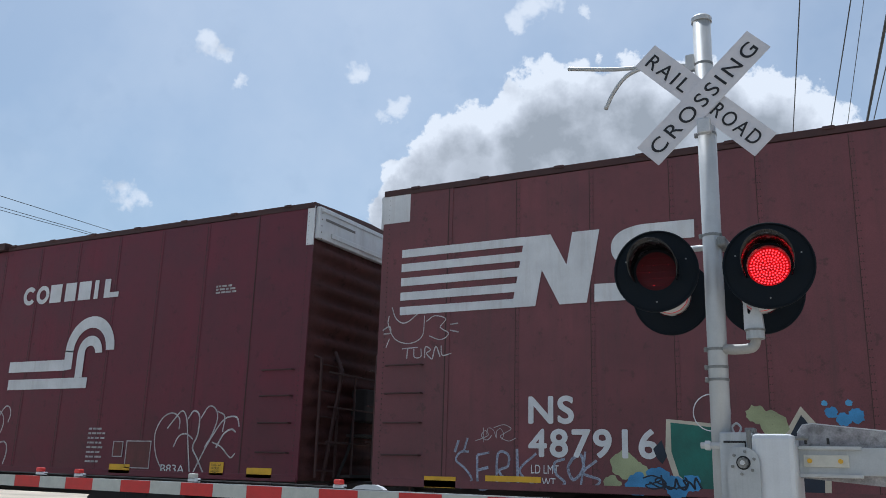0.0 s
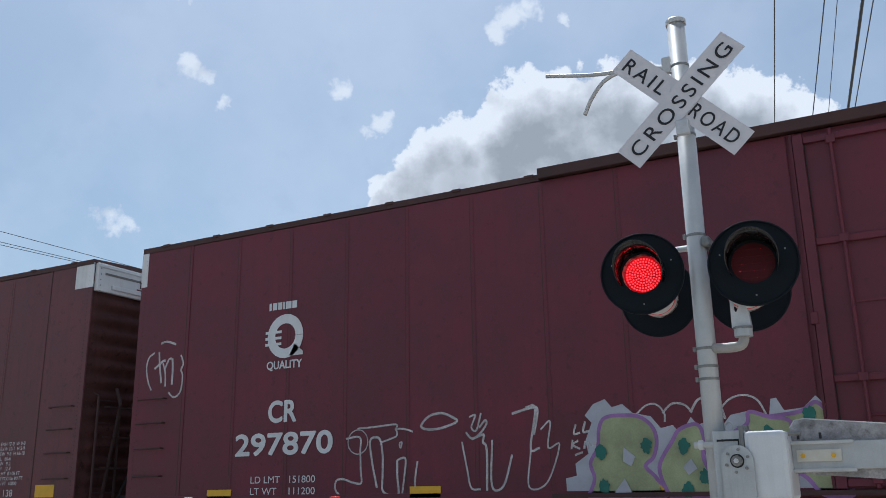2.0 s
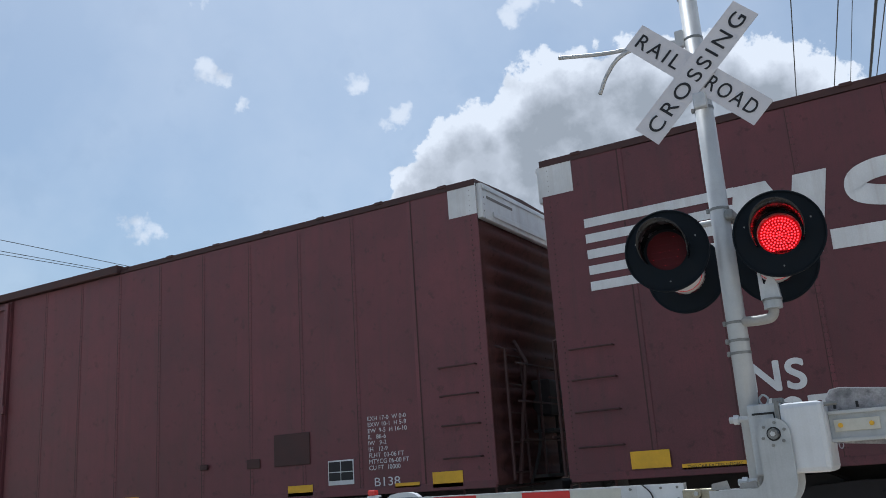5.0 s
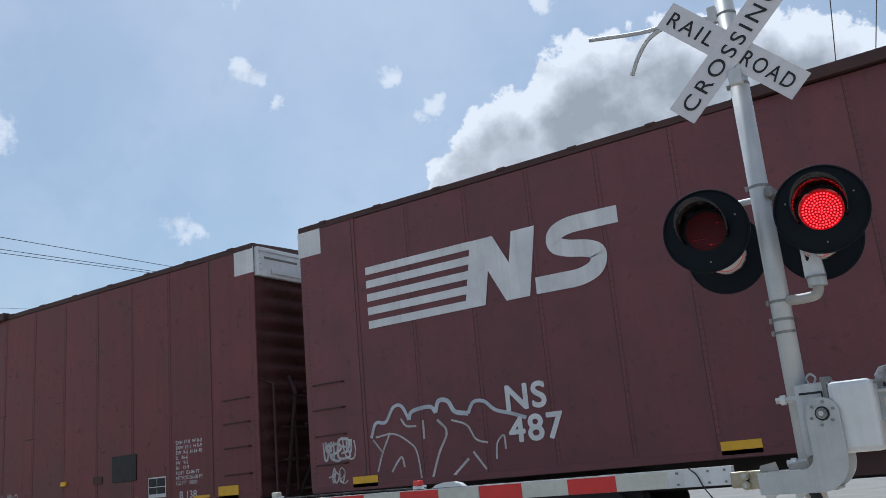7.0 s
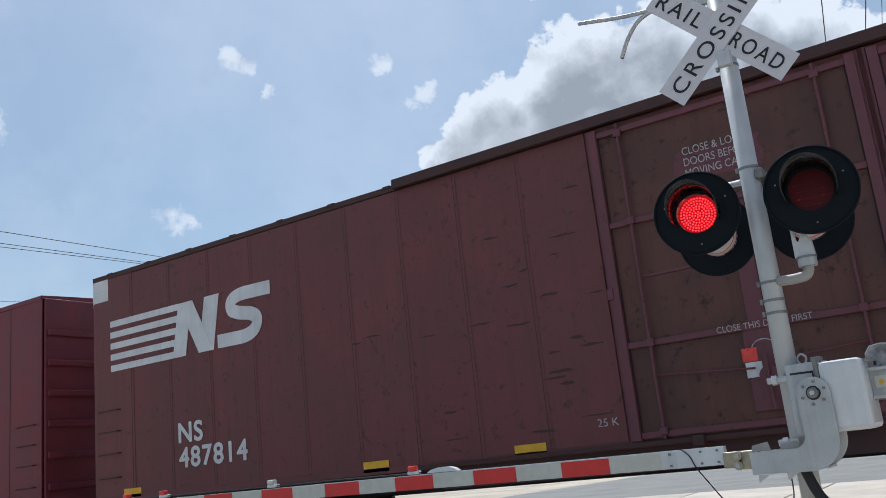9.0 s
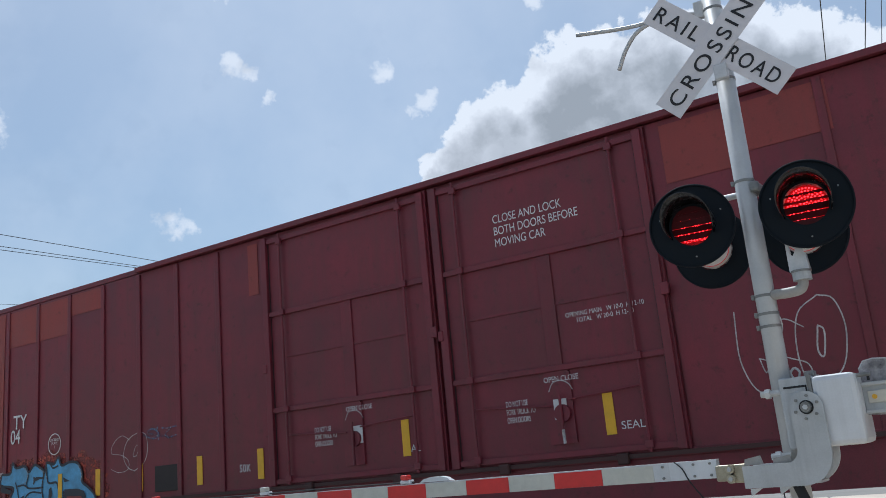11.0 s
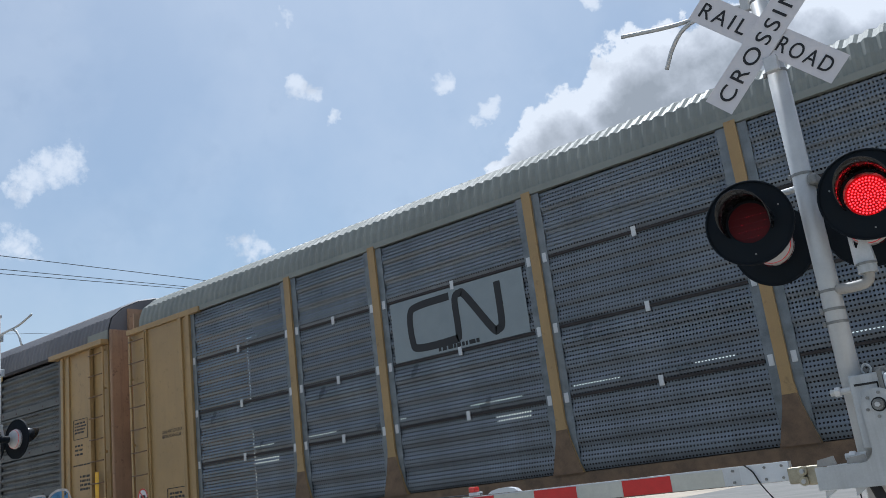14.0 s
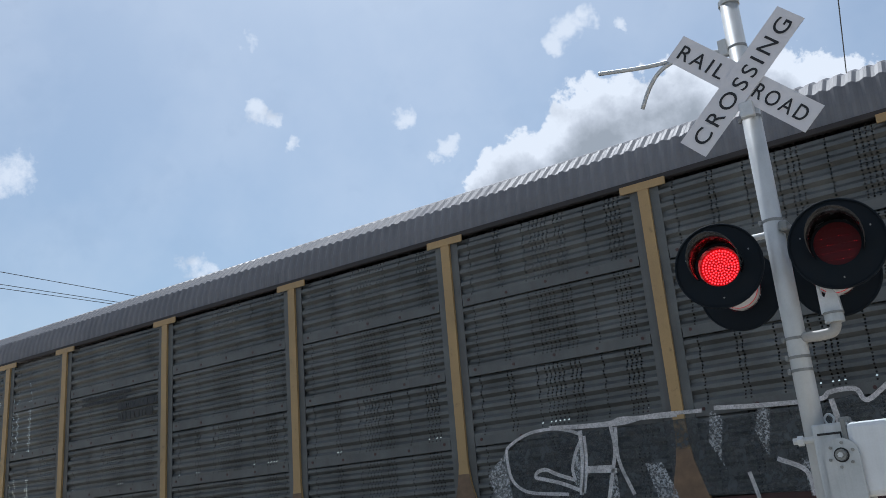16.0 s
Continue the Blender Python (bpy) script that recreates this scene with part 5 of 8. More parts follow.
def box_car(centre, paint, label, door_paint=None, frame_paint=None, white_corners=(1, -1), posts=False, top_m=None, patches=True):
    door_paint = door_paint or paint
    frame_paint = frame_paint or paint
    car = thing("box_car", pose(centre, TRACK_Y, 0), label, "box car", "freight train cars")
    # hollow shell: floor, far wall, near wall core
    bm = cuboid(-HALF + 0.1, HALF - 0.1, FACE + 0.02, -FACE - 0.02, 1.0, 5.03)
    part("body", bm, paint, car)
    part("side_sill", cuboid(-HALF + 0.02, HALF - 0.02, FACE - 0.012, FACE + 0.04, 0.98, 1.075, 0.006), paint, car)
    part("centre_sill", cuboid(-HALF + 0.3, HALF - 0.3, -0.35, 0.35, 0.62, 1.0, 0.02), M_DARK, car)
    part("fishbelly_sill", prism([(-6.4, 1.0), (6.4, 1.0), (6.1, 0.70), (-6.1, 0.70)], FACE + 0.05, FACE + 0.12), M_SILL, car) if not posts else part("fishbelly_sill", prism([(-6.45, 0.98), (6.45, 0.98), (6.4, 0.50), (-6.4, 0.50)], FACE + 0.005, FACE + 0.05), paint, car)
    # side sheets and seams
    n = 9
    w = (12.5 - 3.33) / n
    for sg in (-1, 1):
        for i in range(n):
            a = 3.33 + i * w
            x = a if sg > 0 else -a - w
            o = part("side_sheet", sheet_mesh(w), paint, car)
            o.matrix_basis = pose(x, 0, 0)
            if o.data.materials[0] is not paint:
                o.material_slots[0].link = "OBJECT"
                o.material_slots[0].material = paint
            if posts:
                pm = shared("post", lambda: box(bmesh.new(), -0.05, 0.05, FACE - 0.032, FACE, 1.04, 5.0, 0.010))
            else:
                pm = seam_mesh()
            if i:
                s = part("side_post" if posts else "rivet_seam", pm, paint, car)
                if s.data.materials[0] is not paint:
                    s.material_slots[0].link = "OBJECT"
                    s.material_slots[0].material = paint
                s.matrix_basis = pose(sg * a, 0, 0)
                if not posts:
                    o = tagged(part("rivet_row", rivets_mesh(), M_SEAMRIVET, car), kind="stuff")
                    o.matrix_basis = pose(sg * a, 0, 0)
                    o = part("lap_joint", shared("lap_joint", lambda: box(bmesh.new(), -0.034, -0.024, FACE - 0.0045, FACE + 0.001, 1.04, 5.0)), M_SILL, car)
                    o.matrix_basis = pose(sg * a, 0, 0)
        a, b = sorted((sg * 12.53, sg * HALF))
        part("end_sheet", cuboid(a, b, FACE - 0.004, FACE + 0.02, 1.02, 5.04), paint, car)
        a, b = sorted((sg * 12.47, sg * 12.53))
        part("batten", cuboid(a, b, FACE - 0.0075, FACE + 0.02, 1.0, 5.05), paint, car)
        # Dark strip painted in for the shade line along the batten's edge.
        part("batten_joint", cuboid(sg * 12.53 - 0.009, sg * 12.53 + 0.009, FACE - 0.0085, FACE - 0.0045, 1.0, 5.05), M_SILL, car)
        bm = bmesh.new()
        for i in range(56):
            z = 1.06 + i * 0.071
            vs = [bm.verts.new((sg * 13.50 + 0.011 * math.cos(k * math.pi / 3), FACE - 0.004, z + 0.011 * math.sin(k * math.pi / 3))) for k in range(6)]
            c = bm.verts.new((sg * 13.50, FACE - 0.014, z))
            for k in range(6):
                bm.faces.new((vs[k], vs[(k + 1) % 6], c))
        tagged(part("rivet_row", bm, M_SILL, car), kind="stuff")
        if not posts:
            corrugated_end(car, sg * (HALF - 0.02), sg, paint, (top_m or M_WHITE) if sg in white_corners else paint)
        else:
            part("end_wall", cuboid(*sorted((sg * HALF, sg * (HALF + 0.06))), -1.5, 1.5, 1.0, 5.06, 0.02), paint, car)
            for k in range(6):
                part("end_rib", cuboid(*sorted((sg * (HALF + 0.06), sg * (HALF + 0.12))), -1.45, 1.45, 1.3 + k * 0.6, 1.42 + k * 0.6, 0.02), paint, car)
        if sg in white_corners and patches:
            a, b = sorted((sg * 13.16, sg * (HALF + 0.003)))
            part("corner_patch", cuboid(a, b, FACE - 0.009, FACE + 0.01, 4.62, 5.06), M_WHITE, car, "white painted corner patch")
        if not patches:
            a, b = sorted((sg * 13.47, sg * (HALF + 0.003)))
            part("corner_strap", cuboid(a, b, FACE - 0.009, FACE + 0.01, 4.45, 5.06), M_WHITE, car, "white riveted corner strap")
        rungs(car, M_SILL, sg * 13.42, sg * 12.86, (1.38, 1.80, 2.19, 2.57))
        truck(car, sg * 10.0)
        coupler(car, HALF, sg, M_DARK)
    # roof
    bm = bmesh.new()
    sec = [(FACE - 0.015, 5.03), (FACE - 0.015, 5.118), (-0.9, 5.15), (0, 5.18), (0.9, 5.15), (-FACE, 5.118), (-FACE, 5.03)]
    a = [bm.verts.new((-HALF, y, z)) for y, z in sec]
    b = [bm.verts.new((HALF, y, z)) for y, z in sec]
    for i in range(len(sec)):
        bm.faces.new((a[i], b[i], b[(i + 1) % len(sec)], a[(i + 1) % len(sec)]))
    bm.faces.new(a)
    bm.faces.new(b[::-1])
    part("roof", bm, paint if posts else M_SILL, car, "dark weathered steel roof")
    me = shared("roof_cap", lambda: box(bmesh.new(), -0.07, 0.07, FACE - 0.03, FACE + 0.12, 5.085, 5.132, 0.012))
    for i in range(-12, 13):
        if abs(i * 1.09) > 6.5 and not posts:
            o = part("roof_seam_cap", me, M_SILL, car)
            o.matrix_basis = pose(i * 1.09, 0, 0)
    part("door_track", cuboid(-6.39, 6.39, FACE - 0.10, FACE + 0.05, 5.03, 5.175 if not posts else 5.12, 0.01), paint if posts else M_SILL, car, "long hood over the door track")
    part("lower_door_track", cuboid(-6.39, 6.39, FACE - 0.08, FACE - 0.01, 1.0, 1.05), M_SILL, car)
    d2 = car_door(car, -3.27, -0.02, door_paint, frame_paint)
    d1 = car_door(car, 0.06, 3.30, paint if door_paint is M_GREYPAINT else door_paint, frame_paint, style="used")
    return car, d1, d2


def sticker(car, u, z, w=0.46, h=0.14, m=None, label="yellow reflective sticker"):
    return part("sticker", cuboid(u, u + w, FACE - 0.012, FACE - 0.006, z, z + h), m or M_YELLOW, car, label)


def stencil_bars(car, u, z, w, rows, h=0.045, gap=0.035, seed=1, y=FACE - 0.007, m=None):
    """Small stencilled lines too worn to read."""
    rs = random.Random(seed)
    bm = bmesh.new()
    for i in range(rows):
        x = u
        zz = z - i * (h + gap)
        while x < u + w * rs.uniform(0.75, 1.0):
            k = rs.uniform(0.03, 0.12)
            box(bm, x, min(x + k, u + w), y - 0.002, y, zz, zz + h)
            x += k + rs.uniform(0.015, 0.03)
    return tagged(part("stencil_marking", bm, m or M_DULLW, car, "rows of worn stencil marks"), kind="stuff")


def data_block(car, u, z):
    return tagged(lettering("EXH 17-0  W 0-0\nEXW 10-1  H 5-9\nEW  9-5  H 16-10\nIL   86-6\nIW   9-2\nIH   12-9\nFLHT  03-06 FT\nMTYCG 06-00 FT\nCU FT  10000", 0.062, M_WHITE, car, u, FACE - 0.009, z - 0.06, width=0.66, name="data_stencil", label="white stencilled dimension data", lines=0.98), kind="stuff")


def sheet_pair(car, u, z, w=0.45, h=0.34):
    p = part("data_plate", cuboid(u, u + w, FACE - 0.012, FACE - 0.006, z, z + h), M_WHITE, car, "white framed data plate")
    for a, b in ((u + 0.015, u + w * 0.5 - 0.006), (u + w * 0.5 + 0.006, u + w - 0.015)):
        for c, d in ((z + 0.06, z + h * 0.5), (z + h * 0.5 + 0.012, z + h - 0.02)):
            part("plate_field", cuboid(a, b, FACE - 0.015, FACE - 0.012, c, d), M_BLACK, p)
    return p


def striped_logo(car, u, z, k=1.0, y=FACE - 0.009):
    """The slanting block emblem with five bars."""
    for i in range(5):
        part("emblem_bar", bars_mesh(u, z, i, y), M_WHITE, car, "white bar of the emblem")
    sl = 0.19
    def quad(a, b, z0, z1):
        return [(u + a + sl * z0, z + z0), (u + b + sl * z0, z + z0), (u + b + sl * z1, z + z1), (u + a + sl * z1, z + z1)]
    for a, b in ((1.70, 2.03), (2.36, 2.72)):
        part("emblem_block", prism(quad(a, b, 0, 0.93), y - 0.003, y), M_WHITE, car, "slanting white emblem block")
    part("emblem_block", prism([(u + 1.88, z + 0.93), (u + 2.24, z + 0.93), (u + 2.72, z), (u + 2.36, z)], y - 0.006, y - 0.003), M_WHITE, car, "slanting white emblem block")
    bend = [(3.92, 0.815), (3.55, 0.82), (3.22, 0.815), (3.04, 0.74), (3.06, 0.60), (3.24, 0.52), (3.52, 0.46), (3.68, 0.37), (3.66, 0.20), (3.46, 0.115), (3.15, 0.11), (2.80, 0.115)]
    pts = [(p.x, p.y) for p in curve_pts([(u + a + sl * b, z + b, 0) for a, b in bend], 6)]
    part("emblem_block", ribbon(bmesh.new(), pts, 0.225, y - 0.003), M_WHITE, car, "white emblem block with round bends")


def bars_mesh(u, z, n, y):
    bm = bmesh.new()
    for i in (n,):
        z0 = z + 0.0 + i * 0.205
        z1 = z0 + 0.115
        e = 1.70 + 0.19 * (i * 0.205)
        vs = [(u, z0), (u + e, z0), (u + e + 0.02, z1), (u, z1)]
        a = [bm.verts.new((x, y, q)) for x, q in vs]
        b = [bm.verts.new((x, y - 0.003, q)) for x, q in vs]
        bm.faces.new(a[::-1])
        bm.faces.new(b)
        for j in range(4):
            bm.faces.new((a[j], a[(j + 1) % 4], b[(j + 1) % 4], b[j]))
    return bm


def arc_band(u, z, r0, r1, a0, a1, y, n=24):
    out = [(u + r1 * math.cos(radians(a0 + (a1 - a0) * i / n)), z + r1 * math.sin(radians(a0 + (a1 - a0) * i / n))) for i in range(n + 1)]
    inn = [(u + r0 * math.cos(radians(a1 - (a1 - a0) * i / n)), z + r0 * math.sin(radians(a1 - (a1 - a0) * i / n))) for i in range(n + 1)]
    bm = bmesh.new()
    for i in range(n):
        j = n - i
        q = [out[i], out[i + 1], inn[j - 1], inn[j]]
        vs = [bm.verts.new((x, y, zz)) for x, zz in q]
        bm.faces.new(vs)
    bmesh.ops.remove_doubles(bm, verts=bm.verts, dist=1e-5)
    ex = bmesh.ops.extrude_face_region(bm, geom=list(bm.faces))
    for v in ex["geom"]:
        if isinstance(v, bmesh.types.BMVert):
            v.co.y -= 0.003
    return bm


CARS = []


def train_boxes():
    # leading car
    c, d1, d2 = box_car(6.86, M_BROWN, "brown high box car with white striped emblem and graffiti")
    CARS.append(c)
    striped_logo(c, -13.26, 3.27)
    lettering("NS", 0.33, M_WHITE, c, -11.32, FACE - 0.009, 1.80, width=0.60, fat=0.013, space=1.1)
    lettering("487916", 0.33, M_WHITE, c, -11.32, FACE - 0.009, 1.40, width=1.62, fat=0.012, space=1.12)
    lettering("LD LMT\nLT WT", 0.11, M_WHITE, c, -11.28, FACE - 0.009, 1.19, width=0.36)
    sticker(c, -12.78, 0.98)
    sticker(c, -11.9, 1.08, 0.75, 0.07, label="narrow yellow clearance notice")
    sprayed(c, [[(-13.43, 3.27), (-13.44, 3.15), (-13.32, 2.94), (-13.09, 2.87), (-12.89, 2.96), (-12.86, 3.24)], [(-13.39, 3.39), (-13.31, 3.22), (-13.15, 3.16), (-12.9, 3.33)], [(-13.53, 3.07), (-13.42, 3.12), (-13.4, 3.03), (-13.51, 3.02)], [(-12.83, 3.16), (-12.7, 3.23), (-12.53, 3.18), (-12.61, 3.07), (-12.48, 2.98), (-12.6, 2.9), (-12.78, 2.96)], [(-12.46, 3.1), (-12.34, 3.11)], [(-12.46, 3.02), (-12.33, 2.99)], [(-13.46, 2.83), (-13.41, 2.95)], [(-13.2, 2.8), (-12.95, 2.81)], [(-13.11, 2.8), (-13.12, 2.66)], [(-13.01, 2.79), (-13, 2.68), (-12.9, 2.68), (-12.9, 2.79)], [(-12.84, 2.66), (-12.83, 2.81), (-12.75, 2.77), (-12.81, 2.72), (-12.73, 2.64)], [(-12.72, 2.64), (-12.67, 2.81), (-12.6, 2.67)]], 0.016, M_SPRAY, "thin white sprayed stroke")
    sprayed(c, [[(-12.59, 2.82), (-12.57, 2.69), (-12.43, 2.71)]], 0.016, M_SPRAY, "thin white sprayed stroke")
    sprayed(c, [[(-12.14, 1.44), (-12.26, 1.43), (-12.32, 1.33), (-12.18, 1.22), (-12.09, 1.09), (-12.21, 0.98), (-12.33, 1)], [(-12.02, 1.4), (-11.99, 0.99), (-11.81, 1.01)], [(-12.01, 1.21), (-11.86, 1.25)], [(-12.02, 1.4), (-11.85, 1.43)], [(-11.74, 0.99), (-11.73, 1.41), (-11.59, 1.41), (-11.59, 1.27), (-11.71, 1.2), (-11.49, 1)], [(-11.47, 1.48), (-11.45, 1)], [(-11.21, 1.43), (-11.43, 1.21), (-11.15, 0.99)], [(-10.84, 1.37), (-10.97, 1.32), (-10.95, 1.19), (-10.84, 1.09), (-10.95, 0.97)], [(-10.75, 1.37), (-10.64, 1.42), (-10.61, 1.26), (-10.73, 1.13), (-10.8, 1.26), (-10.74, 1.38)], [(-10.58, 1.46), (-10.65, 0.99)], [(-10.44, 1.36), (-10.61, 1.21), (-10.4, 1.13), (-10.55, 0.89)], [(-12.29, 1.58), (-12.34, 1.43)]], 0.032, M_FAINTSPRAY, "faint blue-white sprayed stroke")
    sprayed(c, [[(-12.16, 1.61), (-12.21, 1.45)]], 0.032, M_FAINTSPRAY, "faint blue-white sprayed stroke")
    painted(c, [[(-9.60, 1.84), (-8.99, 1.78), (-8.98, 1.02), (-9.28, 1.02), (-9.53, 1.18), (-9.62, 1.47)]], FACE - 0.008, M_CREAM, "cream sprayed edge of a dark letter")
    painted(c, [[(-9.55, 1.8), (-9.03, 1.74), (-9.02, 1.10), (-9.24, 1.03), (-9.47, 1.21), (-9.55, 1.47)]], FACE - 0.011, M_TEAL, "dark green sprayed letter")
    painted(c, [[(-8.46, 1.45), (-8.14, 1.97), (-7.86, 1.62), (-7.9, 1.0), (-8.5, 1.0)], [(-7.2, 1.05), (-7.0, 1.72), (-6.5, 1.78), (-6.3, 1.05)]], FACE - 0.008, M_CREAM, "cream sprayed edge of a dark letter")
    painted(c, [[(-8.40, 1.42), (-8.14, 1.88), (-7.93, 1.58), (-7.96, 1.02), (-8.42, 1.02)], [(-7.1, 1.08), (-6.93, 1.64), (-6.58, 1.68), (-6.4, 1.08)]], FACE - 0.011, M_NAVY, "dark sprayed letter")
    for i, (u, z, r, m) in enumerate([(-10.11, 1.32, 0.15, M_GREEN), (-9.97, 1.23, 0.13, M_GREEN), (-10.26, 1.09, 0.10, M_GREEN), (-8.6, 1.89, 0.10, M_GREEN), (-8.42, 1.77, 0.15, M_GREEN), (-7.84, 1.9, 0.06, M_BLUE), (-7.72, 1.83, 0.07, M_BLUE), (-7.60, 1.87, 0.08, M_BLUE), (-7.66, 2.0, 0.035, M_SKYBLUE), (-7.9, 2.0, 0.03, M_SKYBLUE), (-9.95, 1.10, 0.13, M_BLUE), (-9.72, 1.16, 0.14, M_BLUE), (-9.50, 1.08, 0.13, M_BLUE), (-9.34, 1.13, 0.10, M_BLUE)]):
        part("graffiti_patch", blob(u, z, r * 1.05, r, FACE - 0.0075 - 0.0004 * i, i, rough=0.16), m, c, "blotch of sprayed paint")
    painted(c, [[(-9.76, 1.50), (-9.66, 1.60), (-9.60, 1.42), (-9.66, 1.33), (-9.72, 1.40)]], FACE - 0.0125, M_NAVY, "dark ragged splash of paint")
    tags(scrawl(-9.95, -9.35, 1.05, 1.22, 4, 78, 0.02, FACE - 0.016, loops=False), M_NAVY, c, "dark sprayed tag")
    tags(scrawl(-12.05, -11.6, 1.55, 1.75, 3, 79, 0.009, loops=False), M_SPRAY, c, "small thin sprayed tag")
    part("stencil_ring", arc_band(-9.08, 1.91, 0.20, 0.212, 0, 359, FACE - 0.009), M_WHITE, c)
    # maroon car
    c, d1, d2 = box_car(-21.59, M_MAROON, "dark maroon high box car with white wheel emblem and graffiti", patches=False)
    CARS.append(c)
    for a, b in ((7.78, 8.08), (8.18, 8.46), (8.53, 8.84), (8.93, 9.03), (9.18, 9.32)):
        part("emblem_block", cuboid(a, b, FACE - 0.012, FACE - 0.009, 3.93, 4.26), M_WHITE, c, "plain white emblem block")
    part("emblem_block", cuboid(9.32, 9.54, FACE - 0.012, FACE - 0.009, 3.93, 4.02), M_WHITE, c, "plain white emblem block")
    for a in (7.22, 7.58):
        part("emblem_ring", arc_band(a, 4.095, 0.09, 0.17, 40 if a < 7.4 else 0, 320 if a < 7.4 else 359, FACE - 0.009), M_WHITE, c)
    part("emblem_arc", arc_band(9.0, 3.02, 0.40, 0.60, 0, 180, FACE - 0.009), M_WHITE, c, "white arc of the wheel emblem")
    part("emblem_arc", arc_band(9.02, 2.98, 0.13, 0.30, 0, 200, FACE - 0.012), M_WHITE, c, "white arc of the wheel emblem")
    part("emblem_bar", prism([(6.95, 2.70), (8.40, 2.70), (8.40, 2.89), (6.95, 2.89)], FACE - 0.015, FACE - 0.012), M_WHITE, c, "white bar of the wheel emblem")
    part("emblem_bar", prism([(6.98, 2.39), (9.03, 2.39), (9.03, 2.57), (6.98, 2.57)], FACE - 0.012, FACE - 0.009), M_WHITE, c, "white bar of the wheel emblem")
    part("emblem_bar", prism([(8.40, 2.70), (8.60, 2.72), (8.60, 3.04), (8.40, 3.04)], FACE - 0.012, FACE - 0.009), M_WHITE, c)
    part("emblem_bar", prism([(8.72, 2.57), (8.9, 2.57), (8.9, 3.0), (8.72, 3.0)], FACE - 0.018, FACE - 0.015), M_WHITE, c)
    sprayed(c, [[(3.47, 1.02), (3.45, 1.25), (3.49, 1.51), (3.59, 1.67), (3.66, 1.54), (3.68, 1.41)], [(3.57, 1.69), (3.5, 1.8), (3.55, 1.95), (3.66, 2.02), (3.75, 1.99), (3.85, 1.83), (3.92, 1.64), (3.94, 1.46), (3.92, 1.18), (3.86, 1.02)], [(3.78, 2.01), (3.85, 2.05), (3.92, 2.03), (3.85, 1.86), (3.8, 1.64)], [(3.94, 2.01), (4.02, 2.07), (4.13, 2.06), (4.2, 1.97), (4.2, 1.81), (4.17, 1.64)]], 0.026, M_SPRAY, "white sprayed outline stroke")
    sprayed(c, [[(4.1, 1.91), (4.2, 2.07), (4.4, 2.13), (4.54, 2.07), (4.6, 1.93), (4.58, 1.8), (4.47, 1.7), (4.43, 1.63), (4.52, 1.54), (4.57, 1.66), (4.69, 1.69), (4.81, 1.64), (4.89, 1.79), (4.91, 1.95), (4.84, 2.04), (4.72, 2.06), (4.6, 2), (4.45, 1.84)], [(4.08, 1.64), (4.23, 1.67), (4.35, 1.61), (4.41, 1.52)], [(4.44, 1.44), (4.45, 1.28), (4.42, 1.1), (4.38, 1)], [(4.57, 1.43), (4.6, 1.28), (4.56, 1.1), (4.54, 0.99)], [(4.75, 1.85), (4.85, 1.97), (4.99, 2.02), (5.13, 1.98), (5.21, 1.86), (5.21, 1.75), (5.17, 1.61), (5.13, 1.53), (5.02, 1.57)]], 0.026, M_SPRAY, "white sprayed outline stroke")
    sprayed(c, [[(4.87, 1.71), (4.97, 1.62), (5.01, 1.48), (5.01, 1.31), (4.93, 1.14), (4.73, 0.98)], [(5.1, 1.53), (5.21, 1.41), (5.25, 1.27), (5.23, 1.12), (5.16, 1)], [(3.85, 1.5), (3.98, 1.54), (4.1, 1.49), (4.17, 1.39), (4.12, 1.1)], [(5.48, 1.73), (5.33, 1.72), (5.3, 1.85), (5.34, 1.97), (5.45, 2.06), (5.6, 2.08), (5.75, 2.02), (5.82, 1.91), (5.78, 1.83), (5.67, 1.78), (5.6, 1.7), (5.73, 1.58), (5.76, 1.43), (5.71, 1.23), (5.6, 1.11), (5.45, 1.08), (5.36, 1.13), (5.34, 1.27), (5.37, 1.47), (5.46, 1.67)], [(5.65, 1.9), (5.75, 2.04), (5.9, 2.1), (6.03, 2.09), (6.08, 1.99), (6.07, 1.85), (6.02, 1.72), (5.93, 1.63)]], 0.026, M_SPRAY, "white sprayed outline stroke")
    sprayed(c, [[(5.68, 1.5), (5.77, 1.6), (5.89, 1.61), (6, 1.54), (6.05, 1.43), (6.04, 1.26), (5.99, 1.1), (5.95, 0.98)], [(6.1, 1.92), (6.18, 2.04), (6.29, 2.09), (6.39, 2.06), (6.47, 1.95), (6.52, 1.77), (6.55, 1.58), (6.54, 1.42), (6.48, 1.23), (6.4, 1.04), (6.35, 0.96)], [(5.98, 1.66), (6.09, 1.74), (6.23, 1.75), (6.33, 1.67), (6.38, 1.52), (6.37, 1.36), (6.29, 1.16), (6.14, 0.98)], [(6.37, 1.88), (6.44, 2.01), (6.53, 2.05), (6.58, 1.97), (6.58, 1.84)], [(6.49, 1.5), (6.57, 1.64), (6.67, 1.69), (6.74, 1.64), (6.74, 1.51), (6.7, 1.32), (6.66, 1.1)]], 0.026, M_SPRAY, "white sprayed outline stroke")
    sprayed(c, [[(6.59, 1.9), (6.69, 2.01), (6.83, 2.03), (6.96, 1.95), (7.01, 1.82), (6.98, 1.69), (6.91, 1.54), (6.89, 1.41), (6.94, 1.25), (6.98, 1.1)], [(6.85, 1.89), (6.93, 2.03), (7.03, 2.11), (7.13, 2.07), (7.17, 1.96), (7.13, 1.82)], [(6.92, 1.42), (7.02, 1.48), (7.12, 1.48), (7.19, 1.41), (7.2, 1.28), (7.15, 1.1)]], 0.026, M_SPRAY, "white sprayed outline stroke")
